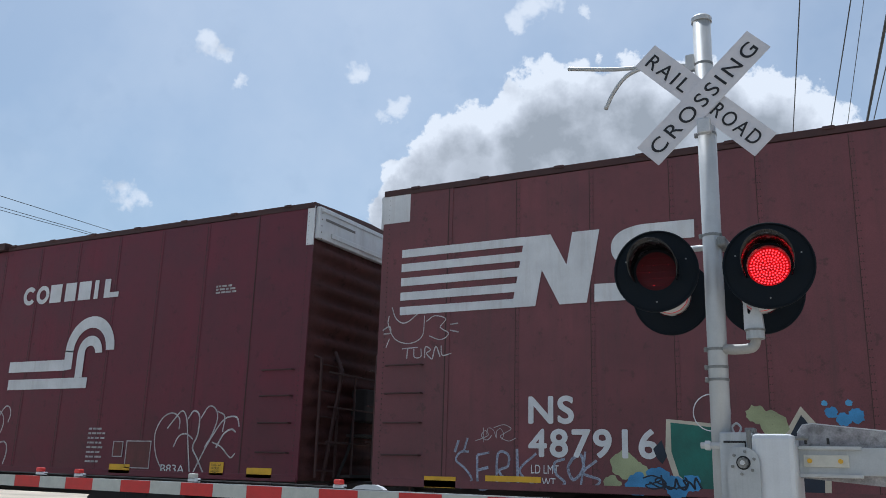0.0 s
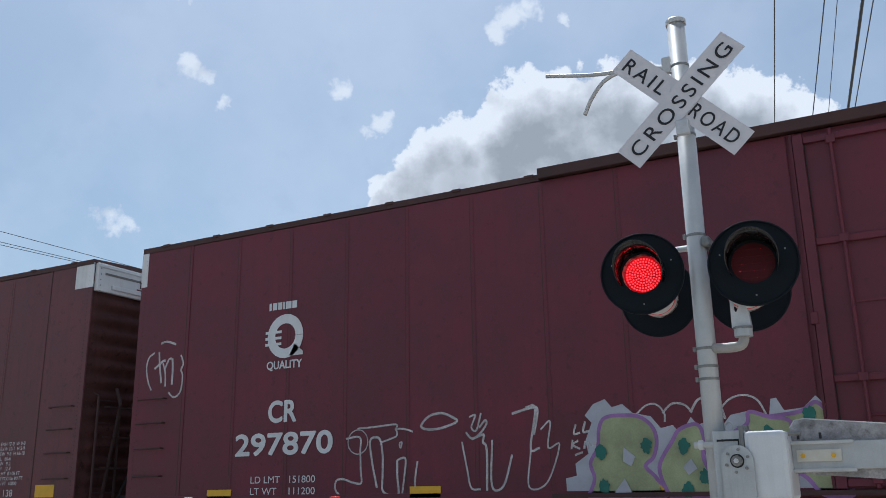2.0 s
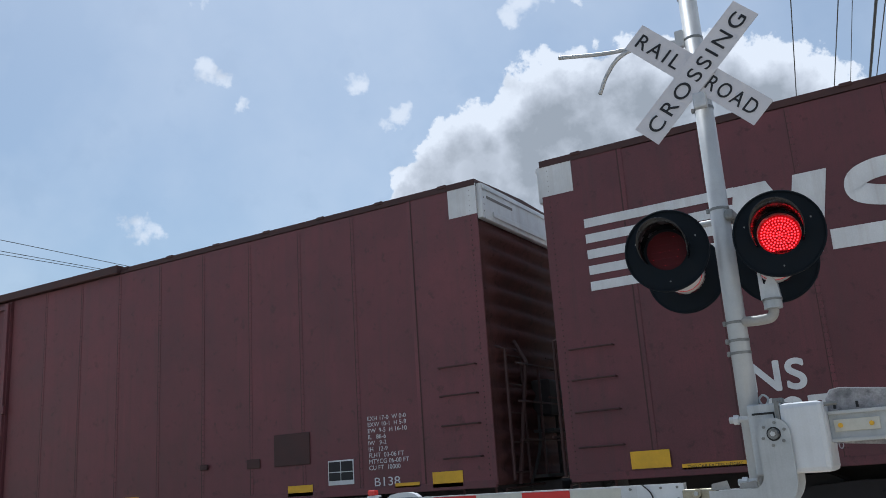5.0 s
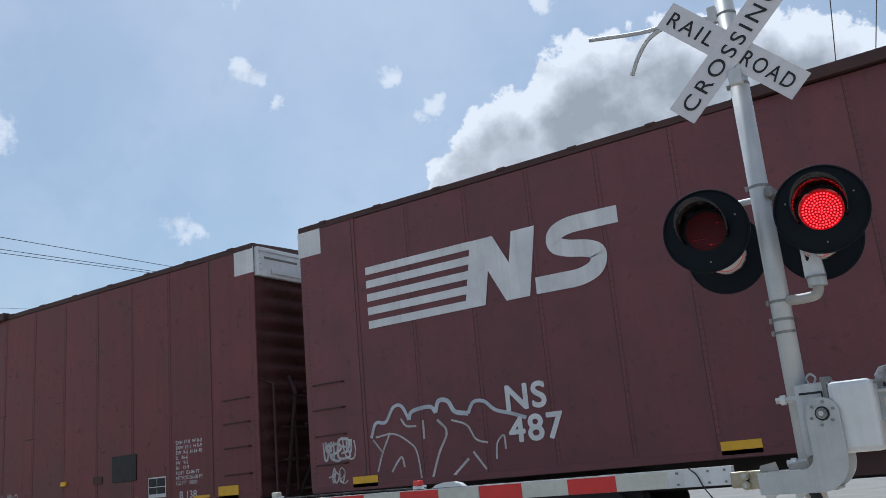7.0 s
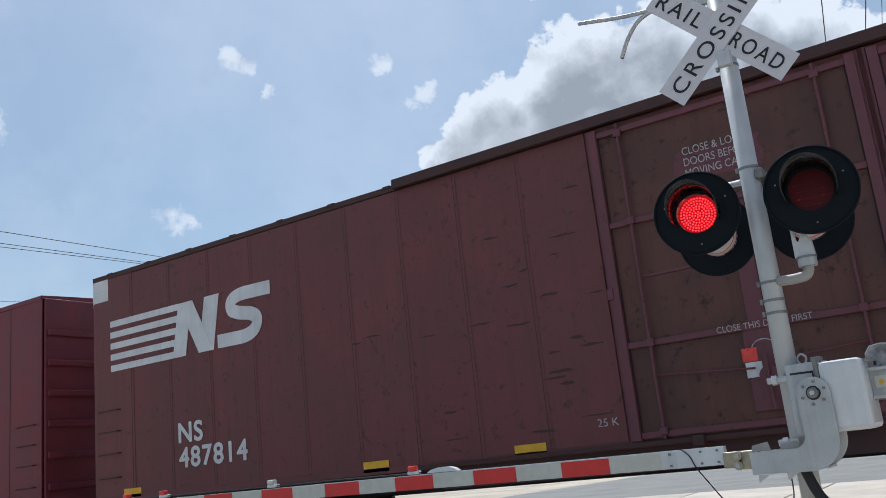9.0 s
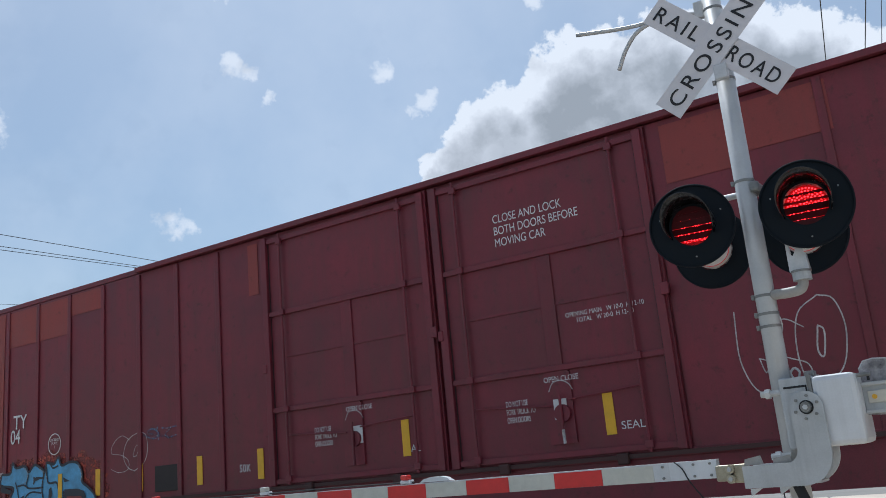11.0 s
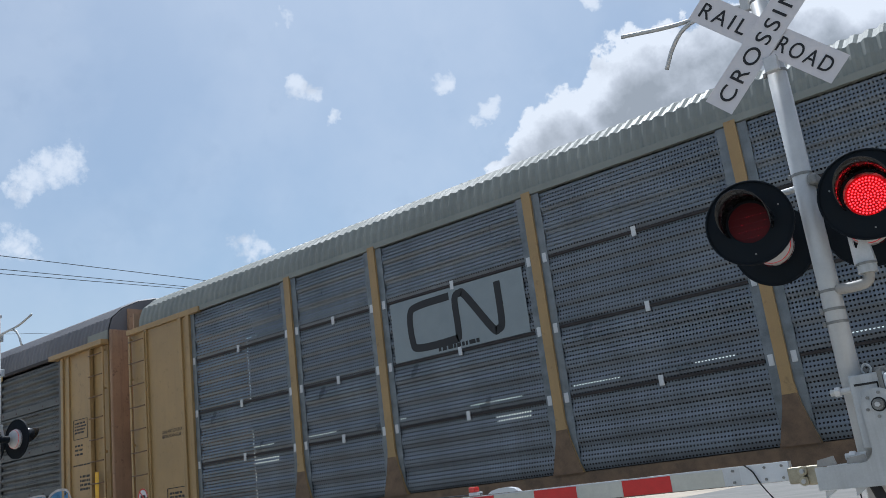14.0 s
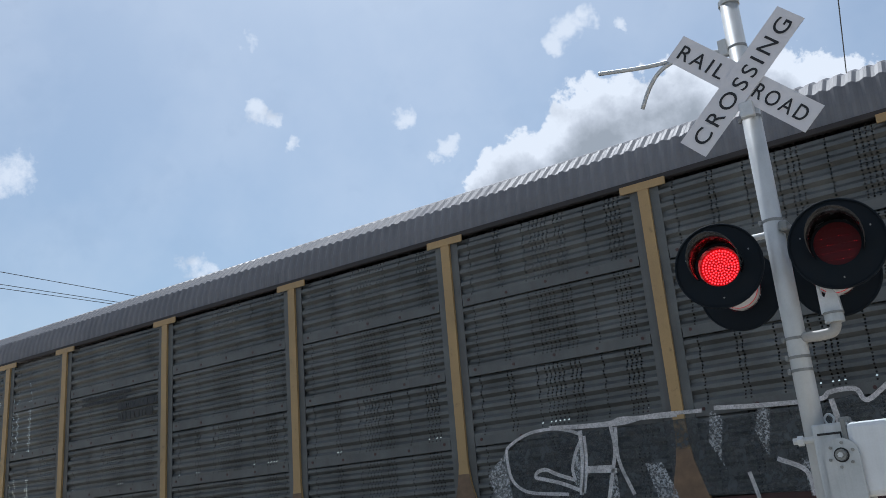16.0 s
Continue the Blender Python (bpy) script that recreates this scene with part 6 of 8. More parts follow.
    sprayed(c, [[(11.01, 1.05), (10.82, 1.32), (10.76, 1.64), (10.89, 1.88), (11.09, 1.96), (11.25, 1.87), (11.26, 1.71)], [(11.01, 1.72), (11.15, 1.87), (11.29, 1.99), (11.4, 1.87), (11.47, 1.52), (11.56, 1.06)], [(11.43, 1.87), (11.54, 1.99), (11.66, 1.91), (11.66, 1.64), (11.58, 1.44), (11.68, 1.29), (11.84, 1.06)], [(11.69, 1.87), (11.83, 2.05), (11.97, 2.02), (12.03, 1.87), (11.95, 1.64), (11.82, 1.44)], [(11.61, 1.02), (11.78, 1.33), (11.95, 1.6), (12.17, 1.86), (12.4, 1.89), (12.47, 1.75)], [(12.05, 1.44), (12.18, 1.64), (12.32, 1.71), (12.41, 1.67)], [(11.96, 1.52), (12.15, 1.45), (12.34, 1.3), (12.43, 1.36)], [(11.18, 1.44), (11.27, 1.6), (11.42, 1.64), (11.57, 1.56)]], 0.024, M_SPRAY, "white sprayed stroke")
    sprayed(c, [[(12.02, 1.98), (12.17, 1.9), (12.15, 1.67)]], 0.024, M_SPRAY, "white sprayed stroke")
    stencil_bars(c, 9.23, 1.70, 0.4, 8, 0.03, 0.045, 3)
    stencil_bars(c, 11.75, 3.92, 0.42, 3, 0.03, 0.02, 4)
    lettering("B83A", 0.13, M_WHITE, c, 10.95, FACE - 0.009, 1.05, width=0.5)
    for u, z, w, h in ((9.85, 1.27, 0.23, 0.25), (10.15, 1.10, 0.55, 0.43)):
        f = part("data_frame", tube_frame(u, z, w, h, 0.016), M_DULLW, c, "thin white painted frame")
        part("data_field", cuboid(u + 0.02, u + w - 0.02, FACE - 0.010, FACE - 0.006, z + 0.02, z + h - 0.02), M_SEAM, c)
    for u in (9.82, 12.68, 3.79, 6.57, -5.1, -8.4, -11.9):
        sticker(c, u, 1.02)
    sticker(c, 11.96, 1.04, 0.27, 0.19, label="yellow clearance notice")
    lettering("THIS CAR\nEXCESS\nHEIGHT", 0.035, M_LETTER, c, 11.99, FACE - 0.014, 1.17, width=0.2)
    for u in (1.3, -1.95):
        lettering("CLOSE & LOCK\nBULKHEADS & DOORS\nBEFORE MOVING CAR", 0.075, M_DULLW, c, u, FACE - 0.036, 4.02, width=0.68)
        stencil_bars(c, u - 0.3, 2.13, 0.95, 1, 0.05, 0.02, 5, FACE - 0.076)
    part("seal_mark", cuboid(-2.65, -2.35, FACE - 0.036, FACE - 0.031, 1.42, 1.52), M_DULLW, c)
    for u in (-2.72, -2.27):
        part("seal_mark", cuboid(u, u + 0.02, FACE - 0.036, FACE - 0.031, 1.36, 1.6), M_DULLW, c)
    part("rust_patch", torn(-4.3, 3.3, 0.55, 0.6, FACE - 0.007, 8, 0.05, 0.05), M_SEAM, c, "dark scorched patch")
    rs = random.Random(23)
    for i in range(34):
        part("scrape", torn(rs.uniform(0.5, 2.9), rs.choice((4.75, 4.8, 4.72, 4.2, 3.9)) + rs.uniform(-0.05, 0.05), rs.uniform(0.03, 0.22), rs.uniform(0.008, 0.03), FACE - 0.0325 - 0.0001 * i, i, 0.03, 0.008), M_DULLW, c)
    # quality roundel, number and graffiti on the trailing half
    part("roundel", arc_band(-10.53, 3.35, 0.19, 0.33, 0, 359, FACE - 0.009), M_WHITE, c, "white ring emblem")
    part("roundel_tail", prism([(-10.45, 3.05), (-10.2, 3.05), (-10.2, 3.1), (-10.35, 3.22)], FACE - 0.012, FACE - 0.009), M_WHITE, c)
    for i in range(3):
        part("roundel_bar", cuboid(-10.9, -10.6, FACE - 0.013, FACE - 0.010, 3.22 + i * 0.09, 3.26 + i * 0.09), M_WHITE, c)
    lettering("QUALITY", 0.12, M_WHITE, c, -10.86, FACE - 0.009, 2.87, width=0.65, fat=0.004)
    stencil_bars(c, -10.85, 3.76, 0.6, 1, 0.11, 0.0, 7, m=M_WHITE)
    lettering("CR", 0.31, M_WHITE, c, -10.80, FACE - 0.009, 2.10, width=0.52, fat=0.012)
    lettering("297870", 0.31, M_WHITE, c, -11.40, FACE - 0.009, 1.64, width=1.76, fat=0.012)
    lettering("LD LMT   151800", 0.10, M_WHITE, c, -11.08, FACE - 0.009, 1.24, width=1.15)
    lettering("LT WT    111200", 0.10, M_WHITE, c, -11.08, FACE - 0.009, 1.08, width=1.15)
    part("stencil_ring", arc_band(-9.22, 1.76, 0.155, 0.17, 0, 359, FACE - 0.009), M_DULLW, c)
    sprayed(c, [[(-13.18, 3.32), (-13.30, 3.25), (-13.34, 3.08), (-13.28, 2.85), (-13.2, 2.72)], [(-13.08, 3.33), (-13.05, 3.1), (-12.99, 2.82)], [(-13.16, 3.06), (-13.0, 3.16), (-12.93, 3.18)], [(-12.98, 3.14), (-12.92, 2.98), (-12.90, 2.76)], [(-12.94, 3.02), (-12.86, 3.18), (-12.80, 3.2)], [(-12.78, 3.2), (-12.76, 3.0), (-12.76, 2.78)], [(-12.60, 3.24), (-12.54, 3.1), (-12.58, 3.0), (-12.54, 2.9), (-12.57, 2.66), (-12.70, 2.58), (-12.82, 2.66)], [(-13.05, 3.46), (-12.92, 3.48), (-12.72, 3.42)]], 0.034, M_SPRAY, "white sprayed tag")
    sprayed(c, [[(-9.23, 1.94), (-8.96, 1.95), (-8.65, 1.97), (-8.59, 1.95), (-8.62, 1.9), (-8.56, 1.91), (-8.43, 1.89), (-8.35, 1.86)], [(-9.42, 1.81), (-9.19, 1.82), (-9.18, 1.64), (-9.17, 1.38), (-9.16, 1.22), (-9.28, 1.22), (-9.45, 1.27), (-9.57, 1.25), (-9.58, 1.13), (-9.5, 1.05)], [(-8.91, 1.15), (-8.94, 1.28), (-8.99, 1.5), (-9.02, 1.77), (-8.91, 1.81), (-8.85, 1.75), (-8.82, 1.56), (-8.82, 1.31), (-8.82, 1.12), (-8.72, 1.05)], [(-8.85, 1.74), (-8.7, 1.78), (-8.6, 1.82), (-8.6, 1.9)], [(-8.59, 1.5), (-8.49, 1.53), (-8.46, 1.47), (-8.49, 1.24), (-8.52, 1.05)], [(-8.59, 1.5), (-8.59, 1.3), (-8.57, 1.08), (-8.63, 1.05)]], 0.027, M_SPRAY, "white sprayed outline stroke")
    sprayed(c, [[(-8.56, 1.72), (-8.52, 1.73), (-8.54, 1.66), (-8.56, 1.71)], [(-8.28, 1.48), (-8.32, 1.23), (-8.3, 1.04)], [(-8.06, 2.07), (-8.16, 2.01), (-8.22, 1.92), (-8.11, 1.88), (-7.92, 1.89), (-7.69, 1.96), (-7.75, 2.02), (-7.9, 2.08), (-8.06, 2.07)], [(-7.51, 2.01), (-7.42, 2.03), (-7.48, 1.88), (-7.41, 1.84), (-7.34, 2.05)], [(-7.37, 1.87), (-7.28, 1.96), (-7.27, 1.9), (-7.38, 1.78), (-7.48, 1.74), (-7.56, 1.82)], [(-7.48, 1.73), (-7.31, 1.78), (-7.32, 1.69), (-7.27, 1.59), (-7.28, 1.09)], [(-7.62, 1.7), (-7.55, 1.35), (-7.5, 1.13), (-7.37, 1.11)], [(-7.19, 1.71), (-7.21, 1.15), (-7.05, 1.15), (-6.92, 1.52)], [(-6.91, 2.02), (-6.65, 2.08), (-6.56, 2.05), (-6.62, 1.75)]], 0.027, M_SPRAY, "white sprayed outline stroke")
    painted(c, [[(-6.22, 0.93), (-6.23, 1.22), (-6.09, 1.25), (-6.1, 1.39), (-5.93, 1.5), (-5.96, 1.65), (-5.87, 1.86), (-5.95, 1.95), (-5.84, 2.08), (-5.69, 2.13), (-5.61, 2.03), (-5.48, 2.06), (-5.36, 1.95), (-5.15, 1.9), (-5.04, 1.76), (-4.9, 1.79), (-4.82, 1.68), (-4.69, 1.87), (-4.62, 1.78), (-4.48, 1.82), (-4.37, 1.73), (-4.25, 1.87), (-4.03, 1.91), (-3.84, 1.85), (-3.81, 2.02), (-3.75, 2.03), (-3.68, 1.89), (-3.48, 1.91), (-3.35, 2.03), (-3.27, 1.94), (-3.18, 1.95), (-3.14, 1.85), (-3.06, 1.74), (-2.91, 1.71), (-2.8, 1.71), (-2.78, 1.61), (-2.72, 1.53), (-2.77, 1.39), (-2.61, 1.32), (-2.65, 1.16), (-2.6, 1.04), (-2.64, 0.92)]], FACE - 0.008, M_HALO, "pale sprayed halo")
    piece_letters(c, [[(-5.96, 0.93), (-5.87, 1.21), (-5.91, 1.39), (-5.81, 1.57), (-5.78, 1.79), (-5.7, 1.91), (-5.49, 1.93), (-5.28, 1.9), (-5.14, 1.78), (-5.1, 1.62), (-5.15, 1.44), (-5.25, 1.34), (-5.13, 1.2), (-5.06, 0.92)], [(-5, 0.92), (-5.09, 1.32), (-4.92, 1.61), (-4.82, 1.74), (-4.62, 1.78), (-4.56, 1.6), (-4.59, 1.43), (-4.51, 1.22), (-4.4, 0.92)], [(-4.57, 1.57), (-4.11, 1.74), (-4.05, 1.89), (-3.85, 1.83), (-3.63, 1.77), (-3.68, 1.57), (-3.86, 1.58), (-4.05, 1.5), (-4.05, 1.33), (-3.95, 1.25), (-4, 0.92), (-4.33, 0.92), (-4.43, 1.19), (-4.52, 1.39)]], M_GREEN, M_LILAC, 0.05)
    piece_letters(c, [[(-3.85, 1.83), (-3.52, 1.87), (-3.35, 1.96), (-3.24, 1.79), (-3.42, 1.57), (-3.44, 1.5), (-3.08, 1.65), (-2.91, 1.63), (-2.96, 1.52), (-3.27, 1.33), (-3.18, 1.17), (-3.1, 0.92), (-3.37, 0.92), (-3.53, 1.18), (-3.63, 1.21), (-3.75, 0.92), (-3.89, 0.92), (-3.92, 1.15), (-3.8, 1.38), (-3.64, 1.57)]], M_GREEN, M_LILAC, 0.05)
    painted(c, [[(-5.49, 1.56), (-5.36, 1.45), (-5.41, 1.34), (-5.51, 1.4)], [(-4.72, 1.41), (-4.66, 1.3), (-4.76, 1.23), (-4.82, 1.32)], [(-5.67, 0.93), (-5.5, 1.21), (-5.4, 0.93)], [(-4.27, 1.44), (-4.1, 1.47), (-4.1, 1.37), (-4.24, 1.39)]], FACE - 0.030, M_HALO, "pale gap in the sprayed letters")
    for i, (u, z) in enumerate(((-5.77, 1.52), (-5.22, 1.57), (-4.79, 1.55), (-4.36, 1.54), (-3.86, 1.65), (-3.43, 1.83), (-3.6, 1.41), (-3.16, 1.54), (-5.75, 1.12), (-4.58, 1.21), (-4.78, 1.07), (-3.99, 1.05), (-2.98, 1.25))):
        part("graffiti_dot", blob(u, z, 0.065, 0.085, FACE - 0.033 - 0.0003 * i, i, rough=0.2), M_TEAL, c, "teal sprayed dot")
    sprayed(c, [[(-5.32, 1.93), (-5.19, 2.03), (-5.07, 2.03), (-4.99, 1.93), (-4.99, 1.83)], [(-5.01, 1.93), (-4.89, 2.03), (-4.75, 2.01), (-4.67, 1.92)], [(-4.69, 1.92), (-4.59, 2.06), (-4.47, 2.07), (-4.36, 1.99), (-4.31, 1.83)], [(-4.4, 1.89), (-4.25, 2.04), (-4.09, 2.08), (-3.95, 2.02), (-3.87, 1.86)], [(-6.07, 1.85), (-6.1, 1.74), (-6.02, 1.75)], [(-5.95, 1.88), (-5.98, 1.76), (-5.89, 1.77)], [(-6.12, 1.67), (-6.14, 1.56)], [(-6.05, 1.66), (-6.12, 1.61), (-6.03, 1.56)], [(-5.96, 1.65), (-5.98, 1.56)], [(-5.93, 1.55), (-5.93, 1.64), (-5.87, 1.59), (-5.83, 1.64), (-5.83, 1.54)], [(-6.1, 1.49), (-6, 1.52)], [(-6.72, 2.09), (-6.59, 2.07), (-6.67, 1.59), (-6.55, 1.59)]], 0.024, M_SPRAY, "white sprayed stroke")
    sprayed(c, [[(-6.53, 1.81), (-6.4, 1.9), (-6.44, 1.59), (-6.29, 1.62), (-6.47, 1.18), (-6.71, 1.13), (-6.67, 1.56)]], 0.024, M_SPRAY, "white sprayed stroke")
    # brown car with two door paints
    c, d1, d2 = box_car(-49.99, M_BROWNDEEP, "brown high box car with peeling doors and big silver graffiti", door_paint=M_DOORPLUM, frame_paint=M_DOORPLUM)
    CARS.append(c)
    d2.material_slots[0].link = "OBJECT"
    d2.material_slots[0].material = M_DOORDARK
    for o in (d2, *d2.children_recursive):
        if o.name.startswith(("stile", "cross_bar", "centre_stile", "lock_plate", "lock_bar", "hook", "stop")):
            o.material_slots[0].link = "OBJECT"
            o.material_slots[0].material = M_DOORDARK
    for o in (*d1.children_recursive, *d2.children_recursive):
        if o.name.startswith(("tie_rod", "gear_case", "bearing", "handle.", "lock_bar")):
            o.material_slots[0].link = "OBJECT"
            o.material_slots[0].material = M_DOORDARK
    for u in (1.2, 2.35):
        part("seal_box", cuboid(u, u + 0.28, FACE - 0.075, FACE - 0.03, 1.62, 1.82, 0.01), M_BLACK, c, "small black seal box")
    for u, z, w, h in ((-2.9, 3.82, 0.25, 0.95), (-2.55, 3.85, 1.75, 0.95), (-0.62, 3.9, 0.28, 0.85), (-2.3, 3.05, 0.45, 0.4), (-1.5, 2.35, 0.75, 1.2), (-2.55, 2.4, 0.8, 0.5), (-1.72, 2.6, 0.16, 0.9)):
        part("peeled_patch", torn(u, z, w, h, FACE - 0.033, int(u * 100)), M_GREYPAINT, c, "grey area of peeled door paint")
    rs = random.Random(17)
    for i in range(70):
        z = rs.choice((1.10, 2.17, 3.69, 4.89)) + rs.uniform(-0.03, 0.06)
        part("paint_chip", torn(rs.uniform(-3.1, -0.3), z, rs.uniform(0.05, 0.4), rs.uniform(0.02, 0.07), FACE - 0.0775 - 0.0001 * i, i, 0.04, 0.012), M_GREYPAINT, c)
    for i in range(26):
        part("paint_chip", torn(rs.choice((-3.22, -0.14, -2.1, -1.1)) + rs.uniform(-0.02, 0.03), rs.uniform(1.1, 4.6), rs.uniform(0.03, 0.07), rs.uniform(0.08, 0.5), FACE - 0.0965 - 0.0001 * i, 100 + i, 0.04, 0.012), M_GREYPAINT, c)
    for u, z, w, h in ((-2.6, 1.3, 0.6, 0.35), (-0.75, 1.25, 0.35, 0.5), (1.0, 1.3, 0.5, 0.3), (2.2, 1.35, 0.7, 0.4)):
        part("faded_patch", torn(u, z, w, h, FACE - 0.0325, int(u * 77)), M_PURPLE, c)
    striped_logo(c, -13.06, 3.27)
    lettering("NS", 0.33, M_WHITE, c, -11.33, FACE - 0.009, 1.83, width=0.60, fat=0.013, space=1.1)
    lettering("487995", 0.33, M_WHITE, c, -11.33, FACE - 0.009, 1.42, width=1.62, fat=0.012, space=1.12)
    lettering("LD LMT  150400", 0.09, M_DULLW, c, -11.28, FACE - 0.009, 1.16, width=0.8)
    painted(c, [[(-9.98, 1.58), (-9.85, 1.72), (-9.63, 1.94), (-9.24, 2.08), (-8.97, 2.14), (-8.86, 1.85), (-8.59, 2.11), (-8.44, 2.22), (-8.33, 2.13), (-8.07, 2.19), (-7.77, 2.17), (-7.52, 2.07), (-7.39, 1.99), (-7.18, 2.09), (-6.89, 2.17), (-6.61, 2.2), (-6.55, 2.04), (-6.34, 2.08), (-6.09, 2.15), (-5.98, 1.88), (-5.73, 2.01), (-5.44, 2.12), (-5.34, 2.04), (-5.13, 2.15), (-4.92, 2.19), (-4.72, 2.17), (-4.53, 2.1), (-4.37, 1.96), (-4.11, 2.08), (-3.72, 2.17), (-3.46, 2.22), (-3.3, 2.19), (-3.29, 1.82), (-3.3, 1.59), (-3.37, 1.57), (-3.36, 1.24), (-3.21, 1.2), (-3.13, 1.1), (-3.19, 0.93), (-9.66, 1.17), (-9.89, 1.41)]], FACE - 0.010, M_SILVER, "silver sprayed letters run together")
    painted(c, [[(-9.73, 1.61), (-9.58, 1.52), (-9.42, 1.23), (-9.25, 1.53), (-9.14, 1.5), (-9.09, 1.15), (-9.55, 1.17)], [(-5.83, 1.93), (-5.69, 1.35), (-5.83, 1.57), (-5.95, 1.77)], [(-5.17, 1.53), (-4.99, 1.69), (-4.75, 1.73), (-4.63, 1.61), (-4.44, 1.71), (-4.36, 1.8), (-4.53, 1.55), (-4.86, 1.54), (-5.04, 1.47), (-4.98, 1.2), (-4.71, 1.13), (-4.54, 1.19), (-4.4, 1.23), (-4.57, 0.98), (-4.84, 0.99), (-5.09, 1.14), (-5.18, 1.33)], [(-4.03, 1.56), (-3.39, 1.67), (-3.43, 1.57), (-3.93, 1.5)], [(-3.94, 1.15), (-3.4, 1.28), (-3.44, 1.17), (-3.9, 1.11)], [(-7.53, 1.38), (-7.17, 1.54), (-7.13, 1.46), (-7.43, 1.33), (-7.05, 1.28), (-6.51, 1.05), (-6.78, 1.06), (-7.24, 1.23)]], FACE - 0.013, M_CHAR, "dark sprayed shadow of the letters")
    painted(c, [[(-6.9, 1.63), (-6.53, 1.7), (-6.72, 1.6), (-6.8, 1.48), (-6.41, 1.41), (-6.47, 1.33), (-6.86, 1.38)]], FACE - 0.013, M_CHAR, "dark sprayed shadow of the letters")
    sprayed(c, [[(-9.81, 1.65), (-9.57, 1.82), (-9, 2.04)], [(-9, 2.04), (-8.85, 1.59)], [(-8.85, 1.59), (-8.49, 2.1), (-8.41, 1.88)], [(-8.41, 1.96), (-8.17, 2.08), (-7.87, 2.1), (-7.62, 2.02), (-7.42, 1.87)], [(-7.42, 1.87), (-7.36, 1.64), (-7.48, 1.45)], [(-7.42, 1.89), (-7.09, 2.04), (-6.61, 2.12)], [(-6.61, 2.12), (-6.51, 1.89)], [(-6.51, 1.89), (-6.35, 1.95), (-6.12, 2.08), (-5.98, 1.83)], [(-5.98, 1.83), (-5.73, 1.98), (-5.43, 2.08)], [(-5.43, 2.08), (-5.39, 1.88), (-5.26, 2.03), (-5.05, 2.13), (-4.76, 2.14), (-4.53, 2.06), (-4.37, 1.92)], [(-4.37, 1.92), (-4.03, 2.04), (-3.58, 2.14), (-3.39, 2.15)], [(-3.39, 2.15), (-3.36, 1.68)], [(-5.16, 1.61), (-4.94, 1.25), (-4.84, 0.99)]], 0.05, M_BLACK, "black sprayed outline stroke", FACE - 0.014)
    sprayed(c, [[(-3.38, 1.57), (-3.45, 1.28)], [(-8.22, 1.35), (-7.87, 1.3), (-7.58, 1.09)], [(-4.38, 1.53), (-4.11, 1.53), (-4.13, 1.28), (-4.29, 1.22)], [(-6.42, 1.05), (-6.1, 1.27)], [(-5.41, 1.63), (-5.26, 1.3), (-5.2, 1)]], 0.05, M_BLACK, "black sprayed outline stroke", FACE - 0.014)
    bm = strokes([[(3.30, 1.0), (3.31, 2.68), (3.68, 1.98), (4.06, 2.66), (4.18, 1.0)], [(4.27, 1.0), (4.27, 2.58), (5.12, 2.54), (5.2, 1.0)], [(6.0, 2.05), (5.98, 2.52), (5.25, 2.54), (5.35, 1.0), (6.0, 1.02)], [(6.16, 2.52), (6.2, 1.0)], [(6.92, 2.53), (6.90, 2.02), (6.25, 1.50), (6.95, 1.0)]], 0.115, FACE - 0.009, smooth=False)
    part("graffiti_letters", bm, M_BRUSH, c, "broad pale brushed capital letters")
    for ln in ([(4.62, 1.72), (4.37, 1.24)], [(4.37, 1.48), (4.36, 1.24)], [(4.36, 1.24), (4.53, 1.36)]):
        part("graffiti_arrow", strokes([ln], 0.045, FACE - 0.014, smooth=False), M_HALO, c, "small white sprayed arrow")
    data_block(c, 11.63, 2.03)
    o = lettering("NS 487995", 0.17, M_LETTER, c, 0, 0, 0, width=1.15, fat=0.004)
    o.matrix_basis = pose(HALF + 0.075, -0.55, 4.76, 90, 0, 90)
    part("fascia_bar", cuboid(HALF + 0.0705, HALF + 0.074, -0.62, 0.2, 4.715, 4.74), M_SEAM, c)
    lettering("B 138", 0.12, M_WHITE, c, 11.65, FACE - 0.009, 1.11, width=0.42)
    sheet_pair(c, 10.92, 1.42)
    part("vent_hole", cuboid(9.97, 10.63, FACE - 0.02, FACE - 0.004, 1.50, 1.93, 0.01), M_BLACK, c, "dark opening with steel frame")
    part("vent_hole", cuboid(9.42, 9.70, FACE - 0.02, FACE - 0.004, 1.50, 1.63, 0.01), M_SILL, c)
    part("jack_pad", cuboid(8.5, 8.62, FACE - 0.05, FACE - 0.004, 1.58, 1.66, 0.01), M_SILL, c)
    for u in (12.65, 10.2, -4.9, -12.80, -9.6, -6.4):
        sticker(c, u, 1.09, 0.47, 0.20 if abs(u) > 12 else 0.15).matrix_basis = pose(0, -0.018 if u < -12 else 0.0, 0)
    sticker(c, -12.21, 1.05, 0.73, 0.062, label="narrow yellow clearance notice")
    lettering("THIS CAR EXCESS HEIGHT", 0.035, M_LETTER, c, -12.15, FACE - 0.0135, 1.062, width=0.62)
    lettering("CLOSE & LOCK\nBULKHEADS & DOORS\nBEFORE MOVING CAR", 0.09, M_DULLW, c, 1.76, FACE - 0.036, 4.12, width=0.82)
    stencil_bars(c, 1.95, 3.38, 0.66, 3, 0.022, 0.04, 12, FACE - 0.036)
    lettering("CLOSE AND LOCK\nDOORS BEFORE\nMOVING CAR", 0.09, M_DULLW, c, -1.65, FACE - 0.040, 4.50, width=0.85)
    lettering("DO NOT LOAD\nOR UNLOAD THIS\nCAR OR MOVE UNTIL\nALL DOORS CLOSED", 0.07, M_DULLW, c, -2.5, FACE - 0.040, 2.8, width=0.8)
